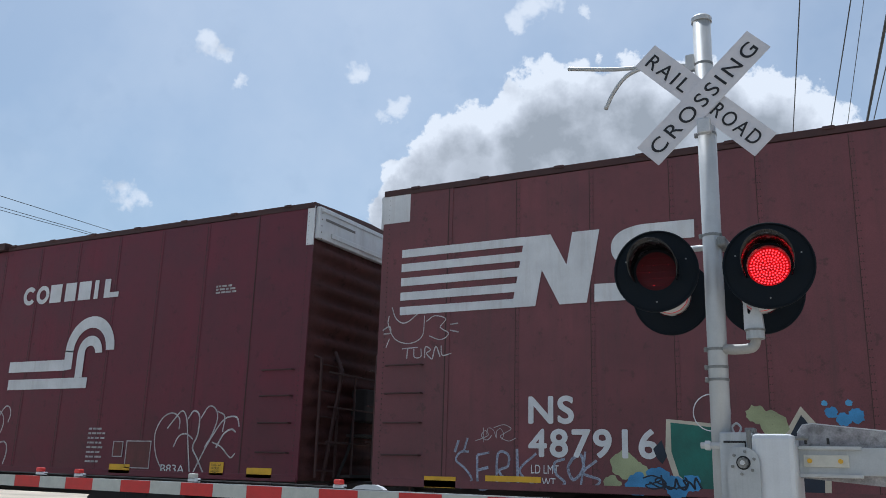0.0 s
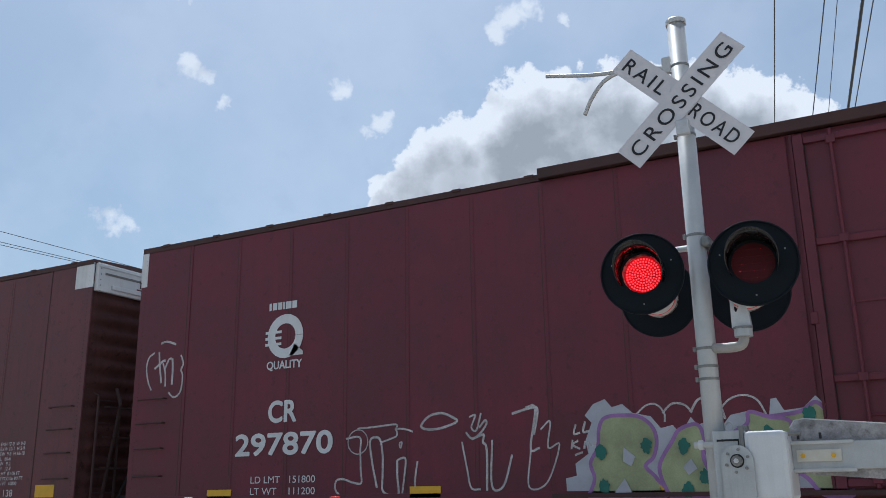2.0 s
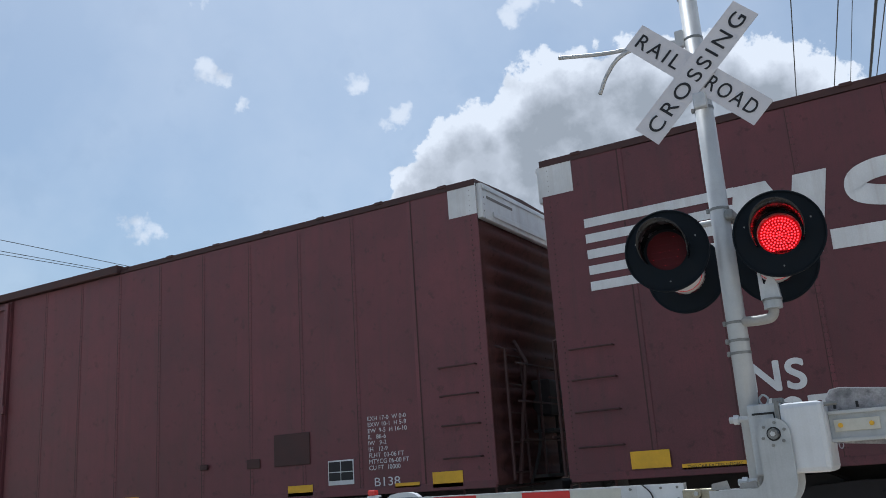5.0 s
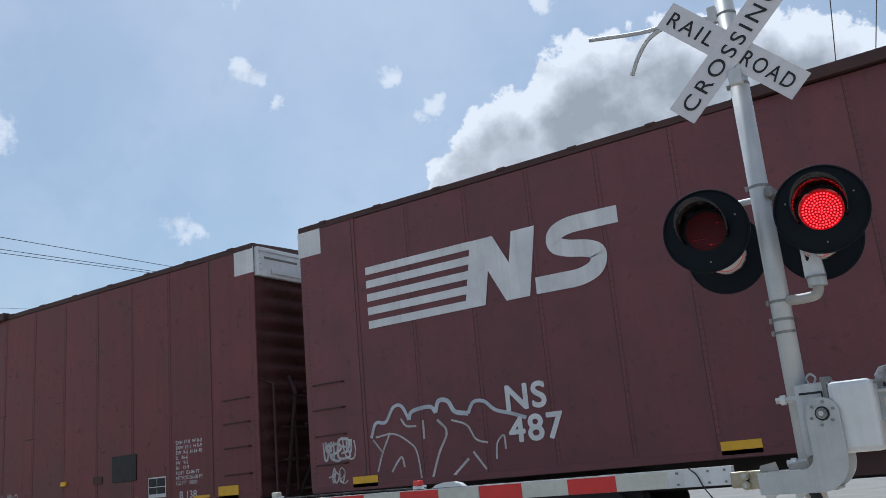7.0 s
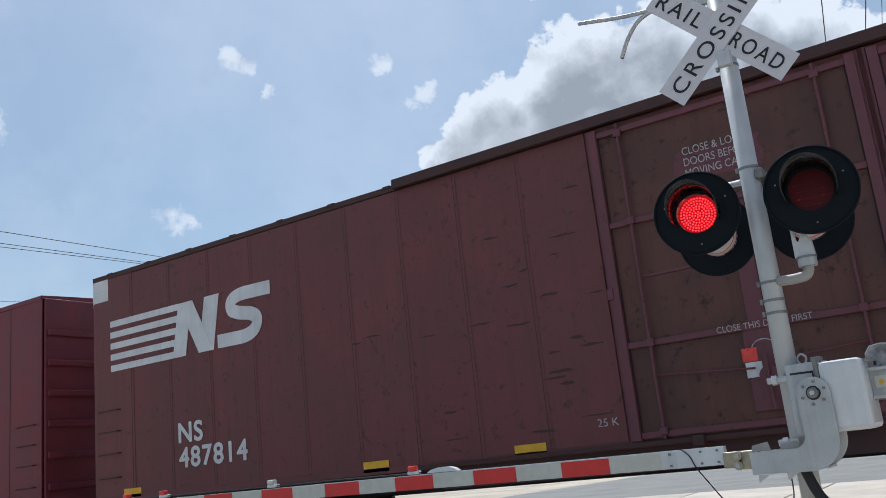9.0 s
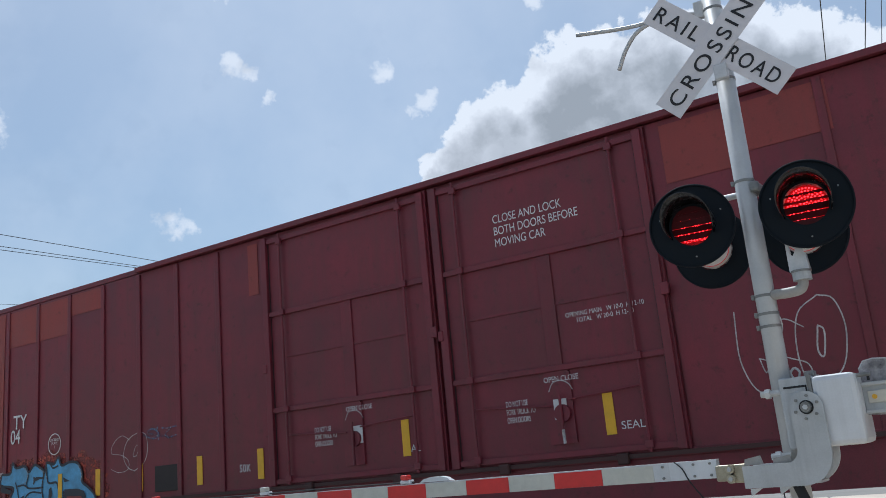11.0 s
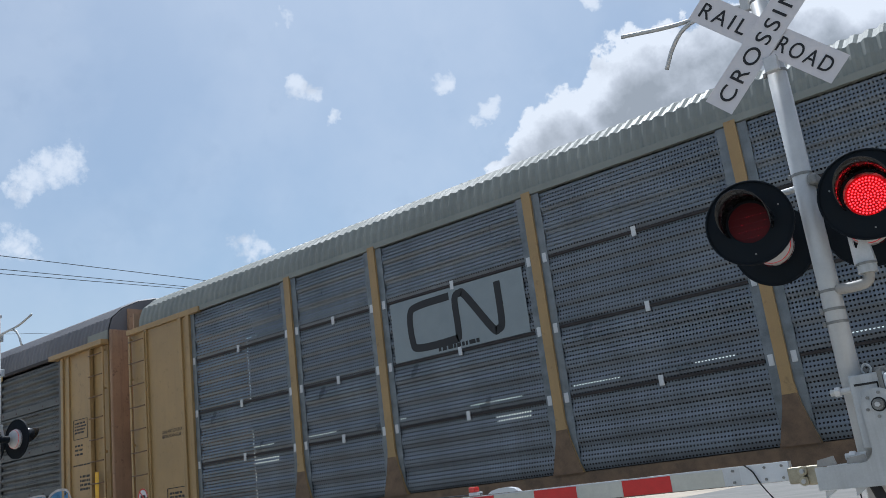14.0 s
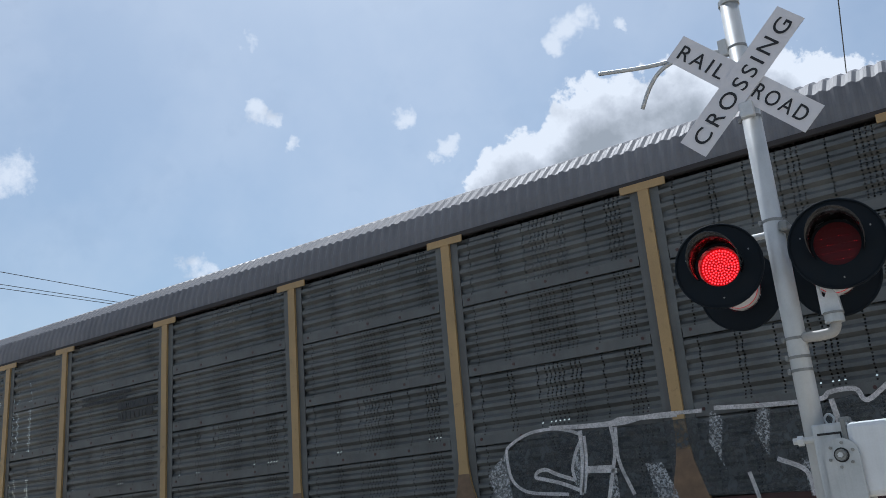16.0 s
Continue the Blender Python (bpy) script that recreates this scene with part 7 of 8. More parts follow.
    part("seal_mark", cuboid(1.12, 1.42, FACE - 0.036, FACE - 0.031, 2.44, 2.54), M_DULLW, c)
    for u in (1.05, 1.47):
        part("seal_mark", cuboid(u, u + 0.02, FACE - 0.036, FACE - 0.031, 2.38, 2.62), M_DULLW, c)
    # fourth and fifth brown cars
    for k, (cx, doors) in enumerate(((-78.18, M_BROWN), (-106.43, M_PURPLE))):
        c, d1, d2 = box_car(cx, M_BROWN if k == 0 else M_RUSTED, ("brown high box car with plain sides and white striped emblem", "rust-stained brown high box car with purple doors")[k], door_paint=doors, frame_paint=doors)
        CARS.append(c)
        striped_logo(c, -13.1 if k else -12.30, 3.27)
        lettering("NS", 0.33, M_WHITE, c, -11.33 if k else -10.12, FACE - 0.009, 1.83, width=0.60, fat=0.013, space=1.1)
        lettering("487814" if k else "487", 0.33, M_WHITE, c, -11.33 if k else -10.12, FACE - 0.009, 1.42, width=1.62 if k else 0.8, fat=0.012, space=1.12)
        data_block(c, 11.62, 2.04)
        lettering("B 138" if k else "B138", 0.12, M_WHITE, c, 11.7, FACE - 0.009, 1.09, width=0.42)
        sheet_pair(c, 10.9, 1.14)
        part("vent_hole", cuboid(9.9, 10.58, FACE - 0.02, FACE - 0.004, 1.46, 1.92, 0.01), M_BLACK if k else M_SILL, c, "closed square hatch")
        part("vent_hole", cuboid(9.35, 9.62, FACE - 0.02, FACE - 0.004, 1.46, 1.60, 0.01), M_SILL, c)
        part("jack_pad", cuboid(8.4, 8.55, FACE - 0.05, FACE - 0.004, 1.50, 1.58, 0.01), M_YELLOW if k else M_SILL, c)
        sticker(c, 12.04, 1.05, 0.39, 0.062, label="narrow yellow clearance notice")
        for u in (12.64, 10.15, 6.52, 4.66, -4.9, -7.4, -12.79):
            sticker(c, u, 1.02, 0.46, 0.15 if u < 12 else 0.2)
        if k == 0:
            sprayed(c, [[(-12.4, 1.69), (-12.3, 1.89), (-12.12, 1.89), (-11.97, 2.08), (-11.82, 2.08), (-11.71, 1.88)], [(-11.71, 1.88), (-11.64, 1.99), (-11.34, 2.02), (-11.25, 1.93)], [(-11.25, 1.93), (-11.18, 2.08), (-11.03, 2.06), (-10.93, 1.91), (-10.72, 1.86)], [(-10.72, 1.86), (-10.62, 2), (-10.45, 1.99), (-10.29, 1.86), (-10.06, 1.79), (-9.84, 1.71)]], 0.055, M_SILVER, "broad silver sprayed outline")
            sprayed(c, [[(-12.32, 1.69), (-11.99, 1.71), (-11.72, 1.56), (-11.61, 1.41), (-11.56, 1.02)], [(-12.06, 1.73), (-12.21, 1.47), (-12.32, 1.21)], [(-11.23, 1.83), (-11.09, 1.65), (-11.24, 1.38), (-11.4, 1.01)], [(-11, 1.8), (-10.76, 1.71), (-10.63, 1.51), (-10.45, 1.45)], [(-10.69, 1.35), (-10.51, 1.11)], [(-11.14, 0.98), (-10.77, 1.27)], [(-10.34, 1.23), (-10.31, 1.43), (-10.2, 1.52), (-10.19, 1.34)], [(-11.85, 1.91), (-11.76, 1.8), (-11.59, 1.78)], [(-11.47, 1.85), (-11.47, 1.59)], [(-12.37, 1.66), (-12.21, 1.47)], [(-12.07, 1.19), (-11.89, 1.38), (-11.84, 1.24)]], 0.03, M_SPRAY, "pale sprayed stroke")
            tags(scrawl(-13.31, -12.8, 1.42, 1.72, 4, 32, 0.034), M_SPRAY, c, "white sprayed tag")
            tags(scrawl(-13.25, -12.95, 1.10, 1.36, 3, 33, 0.022, loops=False), M_SPRAY, c, "white sprayed tag")
        else:
            lettering("CLOSE, LOCK DOORS\nBEFORE MOVING CAR", 0.115, M_WHITE, c, 0.98, FACE - 0.036, 4.05, width=1.18, fat=0.002)
            lettering("CLOSE & LOCK\nDOORS BEFORE\nMOVING CAR", 0.10, M_DULLW, c, -2.1, FACE - 0.036, 4.35, width=0.8)
            lettering("OPEN THIS DOOR FIRST", 0.075, M_DULLW, c, 1.35, FACE - 0.078, 2.165, width=1.05)
            lettering("CLOSE THIS DOOR FIRST", 0.075, M_DULLW, c, -2.05, FACE - 0.078, 2.165, width=1.05)
            for u in (1.42, -1.82):
                part("seal_label", cuboid(u, u + 0.17, FACE - 0.072, FACE - 0.062, 1.80, 1.95), M_ARMRED, c, "red label")
                part("seal_label", cuboid(u + 0.02, u + 0.20, FACE - 0.072, FACE - 0.062, 1.62, 1.79), M_WHITE, c, "white label")
            lettering("SEAL", 0.07, M_DULLW, c, 2.25, FACE - 0.036, 1.42, width=0.25)
            sprayed(c, [[(3.6, 1.0), (3.72, 1.48), (4.0, 1.62), (4.22, 1.4), (4.28, 1.0)], [(4.2, 1.0), (4.32, 1.5), (4.52, 1.62), (4.7, 1.4), (4.72, 1.05)], [(4.72, 1.1), (4.9, 1.6), (5.1, 1.62), (5.2, 1.3), (5.16, 1.0)], [(5.3, 1.0), (5.42, 1.45), (5.75, 1.62), (6.05, 1.4), (6.1, 1.0)], [(3.85, 1.05), (3.95, 1.36), (4.08, 1.3), (4.05, 1.05)], [(4.45, 1.02), (4.5, 1.34), (4.58, 1.0)], [(5.52, 1.02), (5.7, 1.36), (5.88, 1.3), (5.9, 1.02)], [(3.55, 1.12), (4.4, 1.2), (5.3, 1.1), (6.3, 1.22)]], 0.022, M_SPRAY, "thin white sprayed outline")
            tags(scrawl(6.2, 6.8, 1.2, 1.5, 3, 34, 0.02, loops=False), M_SPRAY, c, "thin white sprayed tag")
            lettering("25 K", 0.10, M_DULLW, c, -3.7, FACE - 0.009, 1.28, width=0.28)
            rs = random.Random(3)
            for i in range(84):
                u, z = (3.4 + abs(rs.gauss(0, 1.9))) * rs.choice((1, 1, -1)), rs.uniform(1.3, 4.4)
                part("dent", blob(u, z, rs.uniform(0.05, 0.2), rs.uniform(0.007, 0.02), FACE - 0.0055 - 0.0001 * i % 0.0009, i, n=10, rough=0.5), M_SILL, c, "short dark dash")
            d2.material_slots[0].link = "OBJECT"
            d2.material_slots[0].material = M_RUSTDOOR
            part("faded_patch", torn(-2.2, 4.02, 1.0, 0.36, FACE - 0.0325, 6), M_PURPLE, c, "faded purple rectangle of paint")
    # red-brown post car
    c, d1, d2 = box_car(-135.3, M_RED, "red-brown box car with outside posts, orange patches and blue graffiti", white_corners=(), posts=True)
    CARS.append(c)
    for u, z, w, h in ((-10.52, 4.25, 1.0, 0.72), (-9.46, 4.25, 1.0, 0.72), (-8.4, 4.58, 0.98, 0.4), (-3.62, 4.1, 0.22, 0.85), (-11.58, 1.9, 0.98, 3.08), (-12.5, 1.9, 0.90, 3.08), (-13.55, 1.9, 1.0, 3.08), (3.5, 4.2, 0.95, 0.75), (4.5, 4.35, 0.95, 0.6)):
        part("repainted_patch", cuboid(u, u + w, FACE - 0.010, FACE - 0.006, z, z + h), M_ORANGE, c, "orange repainted area")
    part("repainted_patch", cuboid(-12.6, -11.6, FACE - 0.014, FACE - 0.011, 2.35, 2.62), M_SILL, c, "dark painted-out strip")
    lettering("BK", 0.28, M_WHITE, c, -11.30, FACE - 0.016, 2.60, width=0.50, fat=0.003)
    lettering("TY", 0.28, M_WHITE, c, -10.22, FACE - 0.016, 2.60, width=0.46, fat=0.003)
    lettering("8600", 0.28, M_WHITE, c, -11.36, FACE - 0.016, 2.26, width=0.66, fat=0.003)
    lettering("04", 0.28, M_WHITE, c, -10.30, FACE - 0.016, 2.32, width=0.32, fat=0.003)
    part("stencil_ring", arc_band(-8.86, 2.2, 0.185, 0.20, 0, 359, FACE - 0.012), M_WHITE, c)
    lettering("EXCEEDS\nPLATE\nF", 0.05, M_WHITE, c, -8.86, FACE - 0.012, 2.26, align="CENTER")
    lettering("LD LMT  181400\nLT WT   104550", 0.085, M_WHITE, c, -11.25, FACE - 0.016, 1.72, width=0.72)
    for i, (u, z) in enumerate(((-9.8, 1.35), (-8.9, 1.4), (-8.2, 1.3))):
        part("graffiti_halo", blob(u, z + 0.05, 0.9, 0.62, FACE - 0.0062 - 0.0004 * i, 60 + i, n=44, rough=0.10), M_ORANGEMIST, c, "orange sprayed halo")
    piece_letters(c, [[(-10.54, 1.75), (-10.24, 1.76), (-10.18, 1.95), (-10.06, 1.85), (-9.76, 1.86), (-9.63, 1.74), (-9.45, 1.86), (-9.27, 1.8), (-9.1, 1.74), (-9.05, 1.87), (-8.83, 1.83), (-8.7, 1.94), (-8.59, 1.79), (-8.34, 1.83), (-8.11, 1.79), (-7.98, 1.62), (-7.97, 1.45), (-7.8, 1.35), (-7.61, 1.2), (-7.58, 1.07), (-7.7, 0.87), (-8.18, 0.84), (-8.58, 0.83), (-8.92, 0.85), (-9.95, 0.9), (-10.47, 0.91), (-10.41, 1.04), (-10.21, 1.31), (-10.14, 1.48), (-10.55, 1.55)]], M_SKYBLUE, M_NAVY, 0.055, FACE - 0.036)
    painted(c, [[(-10.55, 1.53), (-10.17, 1.43), (-10.23, 1.36), (-10.56, 1.42)], [(-8.97, 1.38), (-8.9, 1.42), (-8.86, 1.29), (-8.91, 1.18), (-8.98, 1.2)], [(-8.49, 1.35), (-8.09, 1.34), (-7.91, 1.29), (-7.85, 1.19), (-7.94, 1.04), (-8.21, 1.02), (-8.49, 1.06)], [(-8.54, 1.57), (-8.32, 1.49), (-8.5, 1.48)], [(-9.47, 1.65), (-9.27, 1.58), (-9.46, 1.55)], [(-9.89, 1.28), (-9.75, 1.32), (-9.85, 1.13)]], FACE - 0.044, M_NAVY, "dark sprayed gap between the letters")
    painted(c, [[(-8.41, 1.22), (-7.99, 1.2), (-7.9, 1.14), (-8.06, 1.06), (-8.41, 1.09)]], FACE - 0.050, M_ORANGE, "bare orange gap inside the letters")
    sprayed(c, [[(-10.05, 1.58), (-9.96, 1.35), (-9.88, 1.03)], [(-9.63, 1.7), (-9.69, 1.48), (-9.48, 1.43), (-9.15, 1.43)], [(-9.47, 1.51), (-9.36, 1.61), (-9.16, 1.61), (-9.15, 1.75)], [(-9.83, 1.06), (-9.72, 1.27), (-9.53, 1.36), (-9.2, 1.33)], [(-9.06, 1.8), (-9.18, 1.48), (-9.14, 1.23), (-8.96, 1.06), (-8.71, 1.06), (-8.57, 1.18)], [(-9.06, 1.8), (-8.99, 1.51), (-8.74, 1.49), (-8.66, 1.35)], [(-8.93, 1.84), (-8.84, 1.76), (-8.69, 1.79)], [(-9.98, 1.5), (-9.78, 1.51), (-9.65, 1.46)], [(-8.48, 0.93), (-8.51, 1.1), (-8.51, 1.33)], [(-10.21, 1.27), (-10.32, 1.07)], [(-10.05, 1.26), (-10.01, 1.13), (-10.12, 1.07)]], 0.035, M_NAVY, "dark sprayed line", FACE - 0.046)
    sprayed(c, [[(-9.81, 1.85), (-9.66, 1.74), (-9.69, 1.57), (-9.81, 1.54)], [(-8.07, 1.76), (-7.98, 1.59), (-8, 1.47)], [(-9.28, 1.78), (-9.14, 1.71)], [(-9.07, 1.7), (-9.03, 1.58)]], 0.022, M_MIST, "pale sprayed highlight", FACE - 0.048)
    tags(scrawl(-6.3, -5.6, 2.0, 2.3, 2, 74, 0.03, FACE - 0.012, loops=False), M_FAINTBLUE, c, "faint blue sprayed tag")
    for u, z in ((-12.84, 1.15), (-8.68, 1.18), (-7.62, 1.18), (-6.45, 1.18), (-4.96, 1.19), (-3.58, 1.19), (2.30, 1.3), (-0.75, 1.3), (4.6, 1.19), (7.6, 1.19)):
        (sticker(c, u, z, 0.13, 0.46, label="upright yellow reflective sticker") if u != -8.68 else part("sticker", cuboid(u, u + 0.12, FACE - 0.05, FACE - 0.044, z, z + 0.46), M_YELLOW, c, "upright yellow reflective sticker")) if u not in (2.30, -0.75) else part("sticker", cuboid(u, u + 0.13, FACE - 0.04, FACE - 0.034, z, z + 0.5), M_YELLOW, c)
    part("vent_plate", cuboid(-6.0, -5.38, FACE - 0.02, FACE - 0.004, 1.14, 1.57, 0.01), M_DARK, c, "dark steel plate")
    lettering("50K", 0.12, M_WHITE, c, -3.98, FACE - 0.009, 1.32, width=0.25)
    lettering("CLOSE AND LOCK\nBOTH DOORS BEFORE\nMOVING CAR", 0.12, M_WHITE, c, 1.05, FACE - 0.036, 4.25, width=1.25)
    for u in (0.95, -2.35):
        lettering("DO NOT USE\nFORK TRUCK TO\nOPEN DOORS", 0.075, M_WHITE, c, u, FACE - 0.036, 1.78, width=0.42)
    for u in (1.75, -1.5):
        lettering("OPEN CLOSE", 0.07, M_WHITE, c, u - 0.2, FACE - 0.065, 2.02, width=0.48)
        part("seal_label", cuboid(u - 0.1, u + 0.08, FACE - 0.072, FACE - 0.062, 1.55, 1.8), M_WHITE, c, "white label")
        lettering("SEAL", 0.10, M_WHITE, c, u + 0.75, FACE - 0.036, 1.35, width=0.3)
    lettering("OPENING MAIN   W 10-0  H 12-10\n       TOTAL   W 20-0  H 12-10", 0.06, M_WHITE, c, 1.95, FACE - 0.036, 2.80, width=1.05)
    lettering("RETAINING VALVE", 0.055, M_DULLW, c, -1.1, FACE + 0.001, 0.545, width=0.95)
    lettering("2 INCH HF COMP SHOES", 0.06, M_WHITE, c, -12.3, FACE - 0.016, 1.10, width=0.9)
    tags(scrawl(4.0, 4.9, 1.5, 2.5, 3, 71, 0.016), M_SPRAY, c, "thin white sprayed tag")
    tags(scrawl(-7.2, -6.5, 1.5, 2.2, 2, 72, 0.010), M_SPRAY, c, "thin scratched tag")


def tube_frame(u, z, w, h, t):
    bm = bmesh.new()
    y0, y1 = FACE - 0.012, FACE - 0.007
    box(bm, u, u + w, y0, y1, z, z + t)
    box(bm, u, u + w, y0, y1, z + h - t, z + h)
    box(bm, u, u + t, y0, y1, z + t, z + h - t)
    box(bm, u + w - t, u + w, y0, y1, z + t, z + h - t)
    return bm


# ---- auto racks ----
def corrugated_panel(w, z0, z1, depth=0.016, pitch=0.235):
    bm = bmesh.new()
    n = int((z1 - z0) / pitch) * 4
    prev = None
    for i in range(n + 1):
        z = z0 + (z1 - z0) * i / n
        y = FACE - 0.002 + depth * (1, 0, 0, 1)[i % 4]
        cur = (bm.verts.new((0, y, z)), bm.verts.new((w, y, z)))
        if prev:
            bm.faces.new((prev[0], prev[1], cur[1], cur[0]))
        prev = cur
    return bm


def rack_roof(parent, half, m, pitch=0.16, rise=1.0):
    sec = [(FACE + 0.02, 4.93), (FACE + 0.04, 5.12), (-1.42, 5.33), (-1.15, 5.53), (-0.75, 5.68), (-0.3, 5.76), (0.3, 5.76), (0.75, 5.68), (1.15, 5.53), (1.42, 5.33), (-FACE - 0.02, 4.93)]
    sec = [(y, 4.93 + (z - 4.93) * rise) for y, z in sec]
    bm = bmesh.new()
    prev = None
    n = int(2 * half / pitch) * 4
    for i in range(n + 1):
        u = -half + 2 * half * i / n
        k = (0, 0, 1, 1)[i % 4] * 0.024
        cur = []
        for y, z in sec:
            d = Vector((y * 0.8, z - 4.4)).normalized()
            cur.append(bm.verts.new((u, y + d.x * k, z + d.y * k)))
        if prev:
            for j in range(len(sec) - 1):
                bm.faces.new((prev[j], prev[j + 1], cur[j + 1], cur[j]))
        prev = cur
    for u0, u1, mm in ((half - 0.012, half + 0.02, m), (-half - 0.02, -half + 0.012, m)):
        bm2 = bmesh.new()
        a = [bm2.verts.new((u0, y * 0.985, z - 0.01)) for y, z in sec]
        b = [bm2.verts.new((u1, y * 0.985, z - 0.01)) for y, z in sec]
        for i in range(len(sec)):
            bm2.faces.new((a[i], b[i], b[(i + 1) % len(sec)], a[(i + 1) % len(sec)]))
        bm2.faces.new(a)
        bm2.faces.new(b[::-1])
        part("roof_end", bm2, mm, parent, "flat end plate of the roof")
    return part("roof", bm, m, parent, "ribbed metal roof with rounded edges")


def side_ladder(parent, u0, u1, m, step=0.44):
    y0, y1 = FACE - 0.085, FACE - 0.05
    lad = part("side_ladder", cuboid(u0 - 0.03, u0 + 0.03, y0, y1, 1.05, 4.8, 0.006), m, parent, "tall steel side ladder")
    part("ladder_rail", cuboid(u1 - 0.03, u1 + 0.03, y0, y1, 1.05, 4.8, 0.006), m, lad)
    for i in range(9):
        z = 1.15 + i * step
        part("rung", bar([(u0, FACE - 0.095, z), (u0 * 0.5 + u1 * 0.5, FACE - 0.11, z - 0.008), (u1, FACE - 0.095, z)], 0.013, 6), M_RUSTTAN, lad)
    for u in (u0, u1):
        for z in (1.3, 2.6, 3.9, 4.7):
            part("stay", cuboid(u - 0.02, u + 0.02, FACE - 0.05, FACE + 0.0, z, z + 0.05), m, lad)


def auto_rack(centre, label, posts, tan, roof_m, perf, half, tee):
    car = thing("auto_rack", pose(centre, TRACK_Y, 0), label, "auto rack", "freight train cars")
    part("deck", cuboid(-half, half, FACE + 0.05, -FACE - 0.05, 0.88, 1.05), M_DARK, car)
    part("middle_deck", cuboid(-half + 0.3, half - 0.3, FACE + 0.12, -FACE - 0.12, 2.86, 2.92), M_DARK, car)
    part("side_sill", prism([(-half, 1.06), (half, 1.06), (half, 0.9), (half - 2.2, 0.86), (half - 3.2, 0.70), (-half + 3.2, 0.70), (-half + 2.2, 0.86), (-half, 0.9)], FACE - 0.01, FACE + 0.05), M_RUSTTAN if not tee else M_SILL, car)
    # Far wall is coloured for the shade inside; added gaps show streaks of sky.
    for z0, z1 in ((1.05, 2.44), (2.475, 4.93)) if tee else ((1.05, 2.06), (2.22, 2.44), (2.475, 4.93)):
        part("far_side", cuboid(-half, half - 0.85, -FACE - 0.04, -FACE, z0, z1), M_DARK, car, "far side wall board, coloured dark for the shade inside")
    # Dark plates added to cut the gaps into short streaks.
    for i in range(-6, 7):
        part("slot_cover", cuboid(i * 2.2 - 0.5 - 0.25 * (i % 3), i * 2.2 + 0.55, -FACE - 0.05, -FACE - 0.042, 2.40, 2.52), M_DARK, car)
    if not tee:
        for i in range(-6, 7):
            part("slot_cover", cuboid(i * 2.2 - 1.1 + (0.75 if i % 3 == 0 else 0.0), i * 2.2 + 1.1, -FACE - 0.05, -FACE - 0.042, 2.03, 2.25), M_DARK, car)
    part("top_chord", cuboid(-half + 0.05, half - 0.05, FACE - 0.03, FACE + 0.05, 4.86 if not tee else 4.885, 4.955, 0.006), M_ROOF if not tee else M_DARK, car)
    rack_roof(car, half - (0.02 if tee else 0.28), roof_m, rise=1.2 if tee else 1.0)
    ps = sorted(posts)
    edges = [-12.4] + ps + [12.35]
    edges = sorted(set(edges))
    seams = (1.06, 2.02, 2.95, 3.93, 4.85)
    for a, b in zip(edges, edges[1:]):
        if b - a < 0.5:
            continue
        for z0, z1 in zip(seams, seams[1:]):
            w = b - a - 0.16
            me = shared("%s%.2f_%.2f" % (perf.name, w, z0), lambda: corrugated_panel(w, z0 + 0.012, z1 - 0.012, *((0.045, 0.155) if tee else (0.028, 0.235))))
            o = part("perforated_panel", me, perf, car)
            o.matrix_basis = pose(a + 0.08, 0, 0)
        for u in (a + 0.07, b - 0.19):
            part("panel_edge", cuboid(u, u + 0.12, FACE - 0.007, FACE + 0.008, 1.07, 4.85), M_EDGE if not tee else M_DIRTYPANEL, car)
        for z in seams[1:-1]:
            part("panel_seam", cuboid(a + 0.20, b - 0.20, FACE - 0.006, FACE + 0.03, z - (0.06 if tee else 0.017), z + (0.06 if tee else 0.017)), M_DARK if not tee else M_DIRTYPANEL, car)
            if tee:
                bmh = shared("rust_bolt", lambda: bar([(0, FACE - 0.012, 0), (0, FACE - 0.001, 0)], 0.022, 6))
                for q in range(5):
                    o = part("rusty_bolt", bmh, M_SILL, car)
                    o.matrix_basis = pose(a + 0.3 + (b - a - 0.6) * q / 4, 0, z + (0.0 if q % 2 else 0.02))
            if not tee:
                for u in (a + 0.13, b - 0.13, (a + b) / 2):
                    cm = shared("clip", lambda: box(bmesh.new(), -0.032, 0.032, FACE - 0.012, FACE + 0.008, -0.065, 0.065, 0.004))
                    o = part("clip", cm, M_ALU, car)
                    o.matrix_basis = pose(u, 0, z)
    for u in edges:
        if abs(u) > 12:
            continue
        hw = 0.07
        pts = [(u - hw, 1.75), (u - hw, 4.9), (u + hw, 4.9), (u + hw, 1.75), (u + 0.1, 1.5), (u + 0.22, 1.06), (u - 0.22, 1.06), (u - 0.1, 1.5)]
        p = part("side_post", prism(pts, FACE - 0.045, FACE + 0.03), tan, car, "painted steel side post")
        part("post_foot", prism([(u - 0.085, 1.62), (u + 0.085, 1.62), (u + 0.11, 1.48), (u + 0.225, 1.06), (u - 0.225, 1.06), (u - 0.11, 1.48)], FACE - 0.049, FACE - 0.045), M_RUSTTAN, p, "rusty foot of the post")
        if tee:
            part("tee_plate", cuboid(u - 0.30, u + 0.30, FACE - 0.05, FACE - 0.03, 4.80, 4.90), tan, p)
    ext = 0.0 if tee else 0.26
